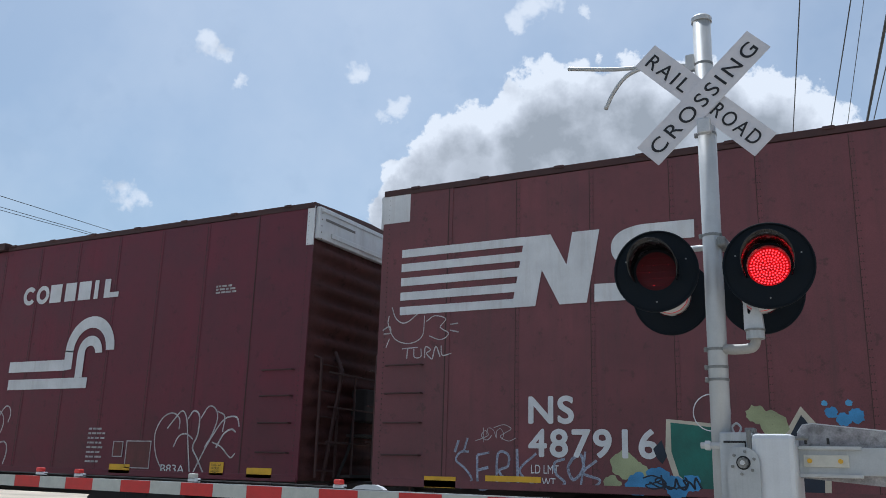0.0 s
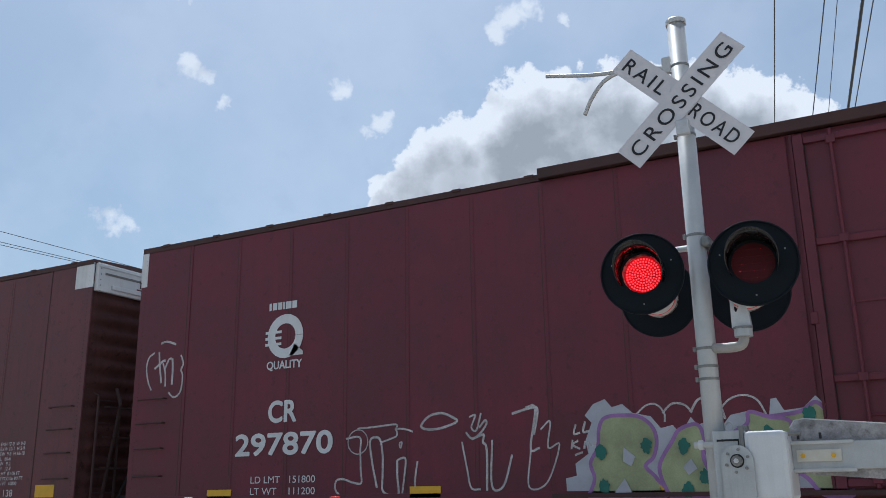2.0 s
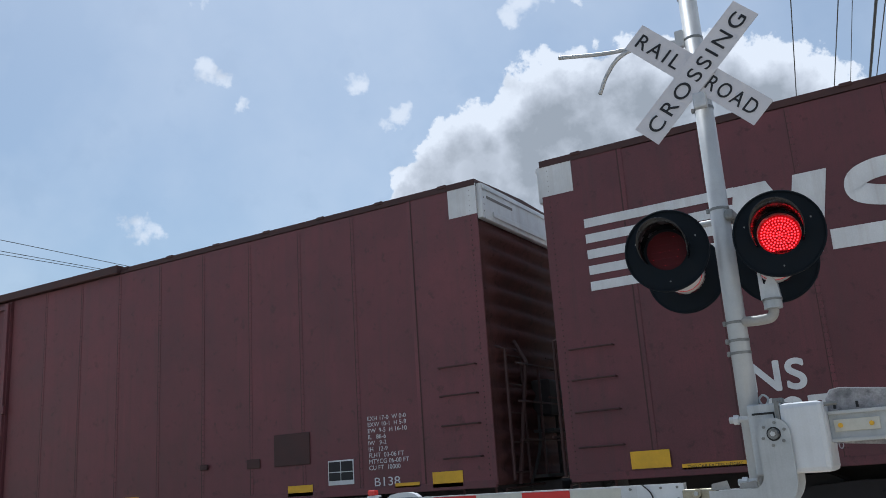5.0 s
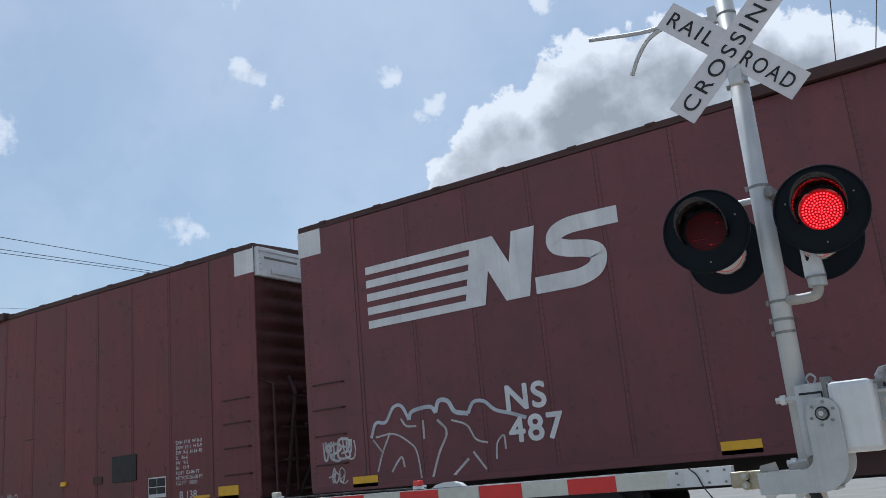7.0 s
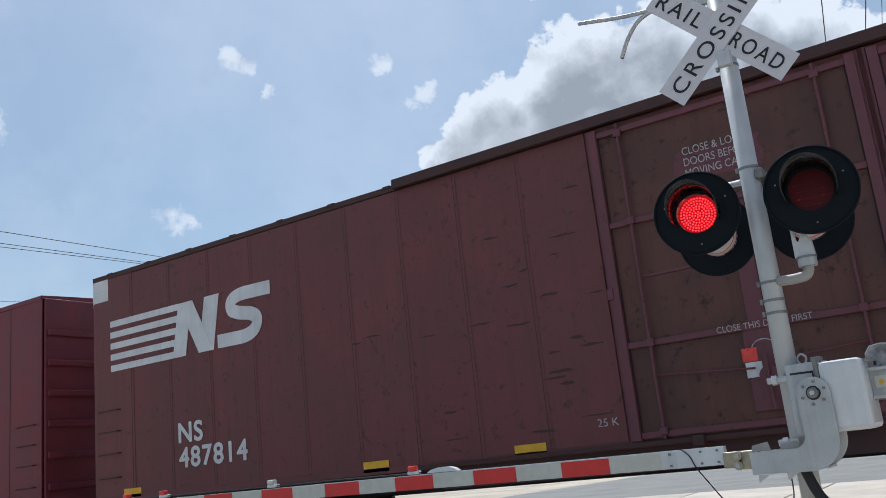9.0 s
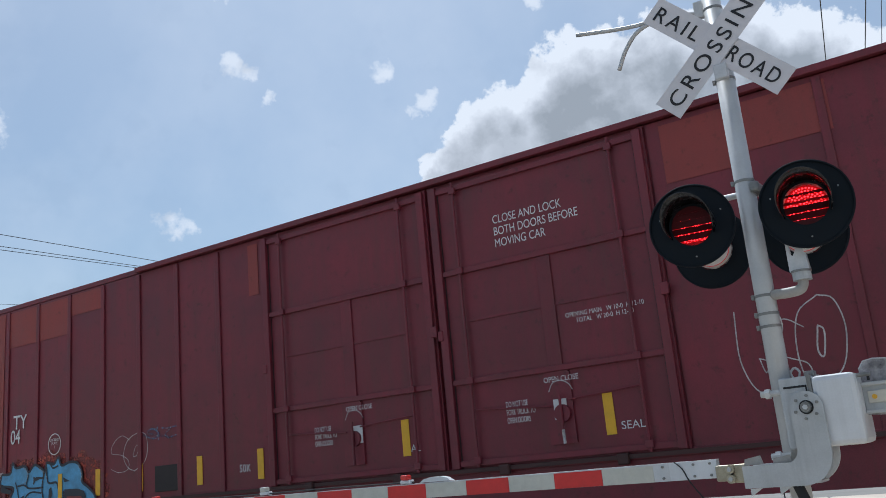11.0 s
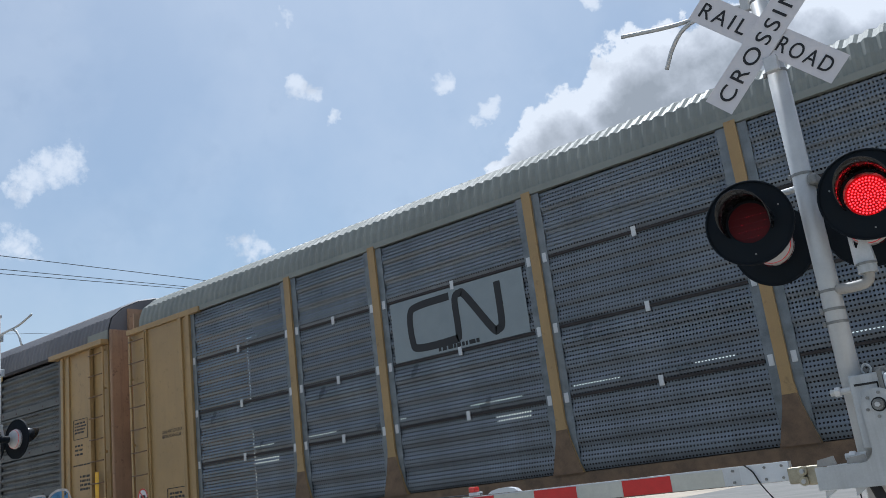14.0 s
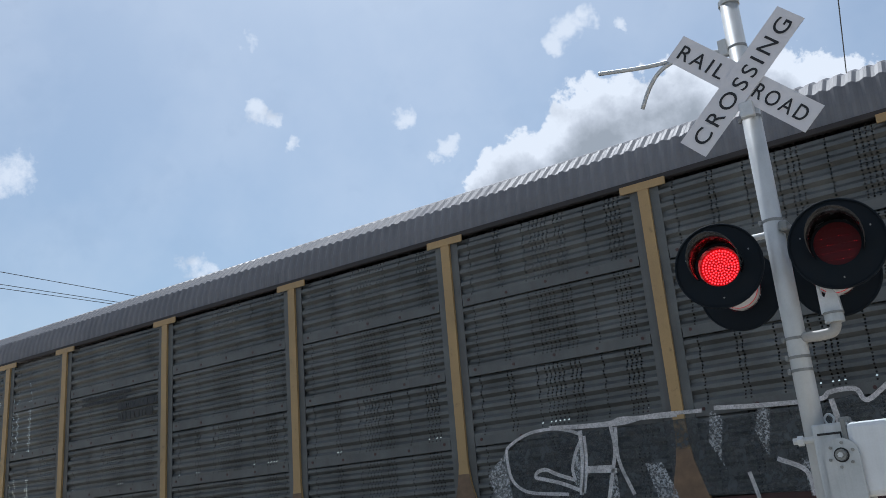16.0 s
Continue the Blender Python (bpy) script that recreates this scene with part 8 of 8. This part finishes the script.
    for sg in (-1, 1):
        a, b = sorted((sg * 12.42, sg * (13.5 + ext)))
        part("end_panel", cuboid(a, b, FACE - 0.02, FACE + 0.03, 1.0, 4.88, 0.006), tan, car, "plain painted end panel")
        a, b = sorted((sg * (13.5 + ext), sg * (14.08 + ext)))
        part("corner_panel", cuboid(a, b, FACE + 0.02, FACE + 0.06, 0.95, 4.9), tan, car)
        for u in (12.37, 12.62, 13.5 + ext):
            a, b = sorted((sg * (u - 0.05), sg * (u + 0.05)))
            part("corner_post", cuboid(a, b, FACE - 0.06, FACE + 0.0, 0.98, 4.9, 0.008), tan, car)
        side_ladder(car, sg * (13.52 + ext), sg * (14.02 + ext), tan)
        a, b = sorted((sg * 12.0, sg * (14.12 + ext)))
        part("top_plate", cuboid(a, b, FACE - (0.16 if tee else 0.07), FACE + 0.02, 4.83, 4.94, 0.01), tan, car)
        truck(car, sg * 10.4)
        coupler(car, half, sg, M_DARK)
    return car


def end_doors(car, half, sg, low_m, high_m):
    """Folded end doors: upright leaves standing one beside another."""
    for i in range(8):
        y = -1.36 + i * 0.34
        off = 0.14 * math.sin((i + 0.5) / 8 * math.pi) + (0.16 if i % 2 else 0.0)
        a, b = sorted((sg * (14.14 - 0.04 * i), sg * (14.30 + off * 0.3 - 0.04 * i)))
        hi = 5.30 + 0.42 * math.sin((i + 0.5) / 8 * math.pi)
        lf = part("end_door_leaf", cuboid(a, b, y, y + 0.285, 1.05, 4.30, 0.02), low_m, car, "upright leaf of the folding end door")
        part("leaf_top", cuboid(a, b, y, y + 0.285, 4.302, hi, 0.02), high_m, lf)


def train_racks():
    posts = (9.31, 7.29, 4.35, 1.35, -1.62, -4.58, -7.56, -9.56)
    c = auto_rack(-164.2, "tan and grey auto rack car with perforated side panels", posts, M_TAN, M_ROOF, M_PERF, 14.35, False)
    CARS.append(c)
    end_doors(c, 14.35, 1, M_TANDARK, M_WHITE)
    part("end_wall", cuboid(-14.37, -14.33, -1.45, 1.45, 1.0, 5.3), M_PINK, c)
    lettering("8813", 0.13, M_LETTER, c, 12.78, FACE - 0.024, 4.42, width=0.24)
    def frame_bits(u, z, w, h, rows, seed, sg=1):
        part("notice_frame", tube_frame(u, z, w, h, 0.012), M_LETTER, c).matrix_basis = pose(0, -0.02, 0)
        stencil_bars(c, u + 0.06, z + h - 0.12, w - 0.12, rows, 0.04, 0.03, seed, FACE - 0.022, M_LETTER)
    frame_bits(12.66, 3.42, 0.58, 0.52, 5, 81)
    frame_bits(12.72, 1.44, 0.56, 0.26, 2, 82)
    frame_bits(-13.25, 1.44, 0.62, 0.26, 2, 85)
    stencil_bars(c, 12.72, 4.08, 0.4, 2, 0.04, 0.03, 83, FACE - 0.022, M_LETTER)
    stencil_bars(c, 12.70, 2.75, 0.6, 2, 0.04, 0.03, 84, FACE - 0.022, M_LETTER)
    part("notice_bar", cuboid(12.56, 13.4, FACE - 0.035, FACE - 0.02, 2.62, 2.65), M_WHITE, c)
    stencil_bars(c, 12.80, 2.5, 0.45, 4, 0.05, 0.035, 86, FACE - 0.022, M_LETTER)
    lettering("CLOSE AND LOCK DOORS\nBEFORE MOVING CAR", 0.065, M_LETTER, c, -13.35, FACE - 0.024, 2.72, width=0.72)
    for u in (13.92, -13.95):
        part("sign_disc", blob(u, 1.62, 0.155, 0.155, FACE - 0.09, 1, n=28, rough=0.0), M_WHITE, c, "round white prohibition sign")
        part("sign_ring", arc_band(u, 1.62, 0.13, 0.155, 0, 359, FACE - 0.092), M_REDSTRIPE, c)
        part("sign_slash", strokes([[(u - 0.1, 1.72), (u + 0.1, 1.52)]], 0.025, FACE - 0.094, smooth=False), M_REDSTRIPE, c)
        part("sign_symbol", cuboid(u - 0.08, u + 0.08, FACE - 0.093, FACE - 0.0915, 1.59, 1.65), M_LETTER, c)
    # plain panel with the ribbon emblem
    part("emblem_panel", cuboid(-7.30, -4.84, FACE - 0.010, FACE - 0.004, 2.98, 3.90), M_PLAINPANEL, c, "plain grey emblem panel")
    part("emblem_ribbon", strokes([[(-6.15, 3.78), (-6.75, 3.76), (-6.92, 3.66), (-6.92, 3.25), (-6.80, 3.13), (-6.15, 3.13), (-6.05, 3.2), (-6.05, 3.70), (-5.95, 3.78), (-5.85, 3.72), (-5.45, 3.16), (-5.35, 3.13), (-5.28, 3.22), (-5.28, 3.80)]], 0.115, FACE - 0.0125), M_LETTER, c, "black ribbon emblem")
    stencil_bars(c, -6.45, 3.01, 0.75, 1, 0.06, 0.0, 88, FACE - 0.0115, M_LETTER)
    posts = (9.35, 7.30, 4.28, 1.26, -1.76, -4.88, -7.9, -9.9)
    c = auto_rack(-193.5, "weathered grey auto rack car with tan posts and graffiti", posts, M_TAN, M_ROOFD, M_PERFD, 14.1, True)
    CARS.append(c)
    part("end_wall", cuboid(14.09, 14.17, -1.5, 1.5, 1.0, 5.15, 0.03), M_PINK, c, "faded tan end door")
    part("roof_patch", cuboid(13.35, 14.11, FACE + 0.0, FACE + 0.035, 4.94, 5.14, 0.01), M_ROOF, c, "pale end strip of the roof edge")
    part("end_wall_top", prism([(14.09, 5.152), (14.17, 5.152), (14.17, 5.62), (14.09, 5.62)], -1.05, 1.05), M_PINK, c)
    for y in (-0.75, 0.0, 0.75):
        part("end_leaf_edge", cuboid(14.17, 14.21, y - 0.03, y + 0.03, 1.0, 5.5), M_TANDARK, c)
    sticker_tall = part("sticker", cuboid(13.70, 13.83, FACE - 0.10, FACE - 0.09, 1.25, 2.25), M_YELLOW, c, "upright yellow reflective strip")
    part("notice_frame", tube_frame(12.78, 3.0, 0.55, 0.42, 0.012), M_LETTER, c).matrix_basis = pose(0, -0.02, 0)
    stencil_bars(c, 12.82, 3.32, 0.45, 4, 0.035, 0.03, 91, FACE - 0.022, M_LETTER)
    stencil_bars(c, 12.82, 2.85, 0.3, 3, 0.04, 0.05, 92, FACE - 0.022, M_LETTER)
    stencil_bars(c, 12.75, 2.45, 0.7, 1, 0.03, 0.05, 93, FACE - 0.022, M_LETTER)
    stencil_bars(c, 13.0, 2.2, 0.4, 4, 0.045, 0.04, 94, FACE - 0.022, M_LETTER)
    stencil_bars(c, -7.3, 3.75, 1.6, 2, 0.06, 0.05, 95, FACE - 0.012, M_LETTER)
    stencil_bars(c, -6.2, 3.45, 1.1, 2, 0.14, 0.05, 96, FACE - 0.012, M_LETTER)
    painted(c, [[(7.86, 1.6), (8.09, 1.8), (8.65, 1.97), (9.35, 1.84), (9.73, 1.92), (9.98, 2.02), (10.44, 1.96), (10.71, 1.85), (10.78, 1.96), (11.54, 1.98), (11.78, 1.87), (12.06, 2.01), (12.45, 2.04), (12.63, 1.87), (12.58, 1.57), (12.78, 1.47), (12.77, 1.11), (12.42, 0.7), (8.08, 1.04)]], FACE - 0.052, M_BLUEMIST, "patchy blue sprayed area")
    sprayed(c, [[(8.43, 1.81), (8.17, 1.84), (7.9, 1.73), (7.85, 1.51), (8.1, 1.21), (8.48, 1)], [(8.1, 1.85), (8.59, 1.98), (9.05, 1.96), (9.41, 1.79), (9.56, 1.51), (9.42, 0.93)], [(8.93, 1.54), (9.31, 1.5), (9.42, 1.4), (8.98, 1.36)], [(8.96, 1.18), (9.16, 1.3), (9.26, 1.1)], [(9.86, 2), (10.22, 2.03), (10.5, 1.96), (10.7, 1.76), (10.76, 1.39), (10.65, 0.99)], [(9.84, 1.61), (9.83, 1.32), (10.03, 1.05), (10.49, 1.02), (10.55, 1.49), (10.17, 1.62), (9.84, 1.61)], [(9.97, 1.72), (9.97, 1.9), (10.06, 1.71), (10.21, 1.91), (10.26, 1.65)], [(10.09, 1.5), (10.12, 1.25), (10.37, 1.43)]], 0.045, M_SPRAY, "white sprayed stroke", FACE - 0.062)
    sprayed(c, [[(10.62, 1.97), (11.54, 1.98), (11.65, 1.89), (11.74, 1.6), (11.85, 1.31), (12.04, 1.27)], [(10.78, 1.51), (11.01, 1.6), (11.27, 1.54), (11.39, 1.32)], [(11.53, 1.94), (11.66, 1.77), (11.84, 1.94), (12.16, 2.03), (12.54, 2), (12.7, 1.82)], [(12.2, 1.39), (12.41, 1.52), (12.66, 1.56), (12.78, 1.47), (12.78, 1.29)], [(11.33, 1.23), (11.74, 1.27), (12.04, 1.27)], [(12.4, 1.13), (12.73, 1.14)]], 0.045, M_SPRAY, "white sprayed stroke", FACE - 0.062)
    painted(c, [[(2.72, 1.97), (3.54, 1.95), (4.47, 1.96), (4.62, 1.89), (5.23, 1.93), (5.87, 1.92), (6.2, 1.98), (6.3, 1.85), (6.6, 2.02), (6.61, 1.58), (6.66, 1.17), (6.66, 0.91), (2.69, 1.17)]], FACE - 0.048, M_CHARMIST, "patchy dark sprayed ground of the letters")
    painted(c, [[(4.66, 2.01), (4.79, 1.92), (4.7, 1.47), (4.77, 1.28), (4.59, 1.67)], [(5.2, 1.99), (5.32, 1.94), (5.22, 1.43), (5.12, 1.73)], [(3.8, 1.51), (4.01, 1.5), (4.16, 1.09), (3.91, 1.1)], [(5.96, 1.96), (6.03, 1.7), (6.05, 0.96), (5.9, 1.16)], [(6.67, 1.74), (6.86, 1.72), (6.86, 1.25), (6.7, 1.17), (6.66, 1.37)], [(5.55, 1.39), (5.68, 1.32), (5.74, 0.98), (5.58, 0.99)]], FACE - 0.0505, M_MIST, "pale sprayed bar")
    sprayed(c, [[(2.7, 2.04), (3.54, 2), (3.95, 2.04), (4.57, 2.02)], [(4.71, 2.03), (5.24, 1.99), (5.83, 1.97), (5.96, 2.03), (6.21, 2.03), (6.31, 1.9), (6.61, 2.08), (6.64, 1.91)], [(3.02, 1.98), (3.01, 1.62), (2.94, 1.22)], [(3.49, 1.97), (3.48, 1.58), (3.62, 1.17)], [(3.06, 1.49), (3.44, 1.46)], [(5.96, 1.96), (6, 1.57), (5.98, 0.97)], [(6.37, 1.5), (6.5, 1.59), (6.69, 1.6)], [(6.91, 0.9), (6.87, 1.27), (6.67, 1.22), (6.37, 1.22)], [(6.91, 1.38), (6.84, 1.62), (6.89, 1.8), (7.02, 1.86), (7.16, 1.81), (7.21, 1.65), (7.1, 1.43), (7.21, 1.25)], [(7.16, 1.78), (7.3, 1.82), (7.36, 1.73), (7.24, 1.66), (7.37, 1.6), (7.41, 1.49)]], 0.05, M_SPRAY, "pale sprayed stroke", FACE - 0.0525)
    sprayed(c, [[(4.98, 1.3), (5.04, 1.02)], [(5.3, 1.41), (5.57, 1.26), (5.62, 0.99)], [(7.6, 1.48), (7.41, 1.37), (7.33, 1.21)]], 0.05, M_SPRAY, "pale sprayed stroke", FACE - 0.0525)
    sprayed(c, [[(2.88, 1.4), (2.86, 1.54), (2.93, 1.73), (3.02, 1.89), (2.94, 1.97), (2.68, 2.04), (2.39, 2.04), (2.18, 1.99), (2, 1.9), (1.95, 1.82), (1.97, 1.55), (2.06, 1.4), (2.26, 1.3), (2.77, 1.24)], [(2.96, 1.26), (2.71, 1.37), (2.44, 1.45), (2.34, 1.48), (2.37, 1.54), (2.49, 1.56), (2.64, 1.49), (2.88, 1.4)], [(3.06, 1.91), (3.06, 1.72), (3.04, 1.52), (2.97, 1.24)], [(3.04, 1.53), (3.39, 1.51)], [(3.43, 2), (3.45, 1.74), (3.41, 1.54), (3.28, 1.11)], [(2.6, 2.06), (3.03, 2.03), (3.43, 2.02), (3.56, 2.05), (3.88, 2.03), (4.27, 2.01)]], 0.045, M_SPRAY, "pale sprayed stroke", FACE - 0.0525)
    painted(c, [[(1.64, 1.57), (1.83, 1.74), (1.95, 1.84), (1.95, 1.48), (1.97, 1.21), (1.74, 1.23)], [(2.88, 1.7), (3.01, 1.87), (3.09, 1.88), (3.01, 1.24), (2.92, 1.25), (2.84, 1.46)], [(3.33, 1.41), (3.43, 1.44), (3.43, 1.1), (3.28, 1.11)]], FACE - 0.0505, M_MIST, "pale sprayed bar")
    painted(c, [[(1.99, 1.83), (2.22, 1.97), (2.67, 2.01), (3.05, 1.91), (3.44, 1.98), (3.31, 1.11), (1.97, 1.21)]], FACE - 0.0485, M_CHARMIST, "patchy dark sprayed ground of the letters")
    tags(scrawl(-5.5, -4.5, 1.0, 1.25, 3, 104, 0.04, FACE - 0.05), M_SPRAY, c, "white sprayed tag")


# ---- poles, wires, trees ----
def at_dir(az, el, z):
    d = Vector(direction(az, el))
    return Vector((0, 0, 1.13)) + d * ((z - 1.13) / d.z)


def wire(name, a, b, r, sag=0.3, label="thin black overhead utility cable"):
    a, b = Vector(a), Vector(b)
    pts = []
    for i in range(25):
        t = i / 24
        p = a.lerp(b, t)
        p.z -= sag * 4 * t * (1 - t)
        pts.append(p)
    w = part(name, bar(pts, r, 6), M_WIRE, None, label)
    return tagged(w, category="wire", group="overhead wires")


def utility_pole(x, y, h, arms, label, top_box=False):
    p = thing("utility_pole", pose(x, y, 0), label, "utility pole", "utility poles")
    part("pole_shaft", bar([(0, 0, -0.5), (0, 0, h)], [0.17, 0.11], 14), M_WOOD, p, smooth=True)
    for z, w in arms:
        a = part("cross_arm", cuboid(-w, w, -0.18, -0.08, z - 0.06, z + 0.06, 0.01), M_WOOD, p)
        for u in (-w + 0.1, -w * 0.4, w * 0.4, w - 0.1):
            part("insulator", bar([(u, -0.13, z + 0.06), (u, -0.13, z + 0.2)], [0.03, 0.05], 8), M_GALV, a)
        part("brace", bar([(-w * 0.6, -0.1, z - 0.06), (0, -0.12, z - 0.7)], 0.02, 6), M_GALV, a)
        part("brace", bar([(w * 0.6, -0.1, z - 0.06), (0, -0.12, z - 0.7)], 0.02, 6), M_GALV, a)
    if top_box:
        part("transformer", bar([(-0.42, 0, h - 4.2), (-0.42, 0, h - 4.1), (-0.42, 0, h - 3.3), (-0.42, 0, h - 3.25)], [0.2, 0.24, 0.24, 0.2], 16), M_GALV, p, "grey pole transformer")
    return p


def build_wires():
    utility_pole(-3.75, 40, 12.4, ((12.1, 1.4), (9.2, 0.9)), "weathered wooden utility pole with cross arms", True)
    utility_pole(-2.9, 39, 11.4, ((8.4, 0.8),), "weathered wooden utility pole beside the tracks")
    utility_pole(-9.8, 92, 10.6, ((10.2, 1.2),), "distant wooden utility pole")
    for a0, e0, a1, e1, r in ((5.2, 28.9, 6.1, 21.4, 0.014), (2.2, 28.35, 3.85, 21.5, 0.014), (1.45, 28.15, 2.9, 21.5, 0.009), (0.0, 27.85, 1.8, 21.5, 0.036), (-0.6, 27.75, 1.4, 21.6, 0.014)):
        p, q = at_dir(a0, e0, 11.6), at_dir(a1, e1, 11.75)
        d = (q - p)
        k = (39.9 - q.y) / d.y
        end = q + d * k
        start = p - d * (p.y + 6) / d.y
        wire("overhead_wire", start, (end.x, end.y, 11.9), r, 0.15)
    ends = []
    for a0, e0, a1, e1, r in ((56.7, 15.13, 50.4, 14.0, 0.012), (56.6, 14.5, 51.5, 13.72, 0.012), (56.55, 14.32, 51.6, 13.62, 0.012), (61.0, 11.6, 52.0, 11.2, 0.008)):
        p, q = at_dir(a0, e0, 9.6), at_dir(a1, e1, 9.9)
        d = q - p
        wire("overhead_wire", p - d * 3.0, q + d * 5.0, r, 0.0)
        ends.append((p - d * 3.0, q + d * 5.0))
    for k in (0, 1):
        m = sum((e[k] for e in ends[:3]), Vector()) / 3
        utility_pole(m.x, m.y + 0.1, m.z + 0.9, ((m.z, 1.1),), "weathered wooden utility pole beside the road")
        utility_pole(ends[3][k].x, ends[3][k].y + 0.1, ends[3][k].z + 0.3, ((ends[3][k].z, 0.6),), "weathered wooden utility pole beside the road")
    for x0, z0, x1, z1 in ((-3.7, 9.3, 30, 8.6), (-3.7, 7.6, 34, 7.6), (-3.0, 8.5, 30, 9.8), (-9.8, 9.6, -3.7, 8.9)):
        wire("overhead_wire", (x0, 40 if x0 > -5 else 92, z0), (x1, 44, z1), 0.012, 0.5)


def tree(x, y, h, seed):
    rs = random.Random(seed)
    t = thing("tree", pose(x, y, -0.3), "broad green leafy tree beyond the railway", "tree", "trees beyond the tracks")
    bm = bar([(0, 0, 0), (0.1, 0, h * 0.25), (0.0, 0.1, h * 0.5), (0.1, 0, h * 0.75)], [0.24, 0.18, 0.12, 0.04], 8)
    for i in range(5):
        a = rs.uniform(0, 6.28)
        z = h * rs.uniform(0.25, 0.5)
        rod(bm, [(0, 0, z), (math.cos(a) * h * 0.18, math.sin(a) * h * 0.18, z + h * 0.15), (math.cos(a) * h * 0.32, math.sin(a) * h * 0.32, z + h * 0.25)], [0.09, 0.06, 0.02], 6)
    part("trunk", bm, M_BARK, t)
    verts, faces = [], []
    clumps = [(rs.uniform(-1, 1) * h * 0.36, rs.uniform(-1, 1) * h * 0.36, h * rs.uniform(0.25, 0.92), h * rs.uniform(0.10, 0.18)) for _ in range(22)]
    for cx, cy, cz, cr in clumps:
        for _ in range(190):
            v = Vector((rs.gauss(0, 1), rs.gauss(0, 1), rs.gauss(0, 0.8)))
            v = v.normalized() * cr * rs.uniform(0.55, 1.1)
            c = Vector((cx, cy, cz)) + v
            a = Vector((rs.uniform(-1, 1), rs.uniform(-1, 1), rs.uniform(-1, 1))).normalized()
            b = a.orthogonal().normalized()
            s = rs.uniform(0.10, 0.2)
            k = len(verts)
            verts += [c + a * s, c + b * s * 0.6, c - a * s, c - b * s * 0.6]
            faces.append((k, k + 1, k + 2, k + 3))
    me = bpy.data.meshes.new("crown")
    me.from_pydata([tuple(v) for v in verts], [], faces)
    part("crown", me, M_LEAF, t)
    return t


def build_trees():
    rs = random.Random(2)
    first = [tree(0, 60, 8, 1), tree(9, 64, 7, 2), tree(-9, 66, 6, 3)]
    for i in range(26):
        x = -72 + i * 4.1 + rs.uniform(-1, 1)
        y = 70 + rs.uniform(-4, 10) + (14 if x < -12 else 0)
        k = rs.uniform(0.75, 1.1) * (0.75 if -14 < x < -6 else 1.0)
        copy_thing(first[i % 3], pose(x, y, -0.3, 0, 0, rs.uniform(0, 360)) @ Matrix.Scale(k, 4))


# ---- motion ----
SWITCH = (0.37, 0.93, 1.37, 2.14, 2.67, 3.26, 3.85, 4.43, 5.07, 5.65, 6.24, 6.82, 7.48, 8.14, 8.65, 9.22, 9.82, 10.42, 11.04, 11.64, 12.30, 12.90, 13.43, 13.91, 14.60, 15.12, 15.72)
# changes that one lamp makes earlier or later than the other
LEFT_AT = {0.37: 0.62, 4.43: 4.37, 5.07: 5.14, 12.30: 12.44}
RIGHT_AT = {0.93: 1.10, 12.90: 12.97, 7.48: 7.42, 11.04: 11.0, 12.30: 12.12}


def motions():
    for car in CARS:
        x0 = car.location.x
        walk(car, [(t, pose(x0 + s, TRACK_Y, 0)) for t, s in RUN])
    for side, own in (("left", LEFT_AT), ("right", RIGHT_AT)):
        # Turning the added slats stands for switching the lamps on and off.
        for i, (slat, z) in enumerate(SLATS[side]):
            a = -76.0 if side == "right" else 0.0
            rows = [(0.0, a)]
            for t in SWITCH:
                t = own.get(t, t) + (0.05 if own.get(t) == 12.44 else 0.022) * (i - 2.5)
                rows.append((t - 0.05, a))
                a = -76.0 - a
                rows.append((t + 0.05, a))
            rows.append((16.0, a))
            walk(slat, [(t, pose(0, 0.022, z, a)) for t, a in rows])


build_ground()
build_track()
signal = crossing_signal()
far = copy_thing(signal, pose(-14.35, 6.9, 0, 0, 0, 180))
tagged(far, "galvanised railway signal mast with unlit warning lamps across the road")
for o in [o for o in far.children if o.name.startswith(("sign_blade", "yoke", "collar", "elbow"))]:
    for ch in list(o.children):
        bpy.data.objects.remove(ch)
    bpy.data.objects.remove(o)
crossing_gate()
train_boxes()
train_racks()
build_wires()
build_trees()
motions()
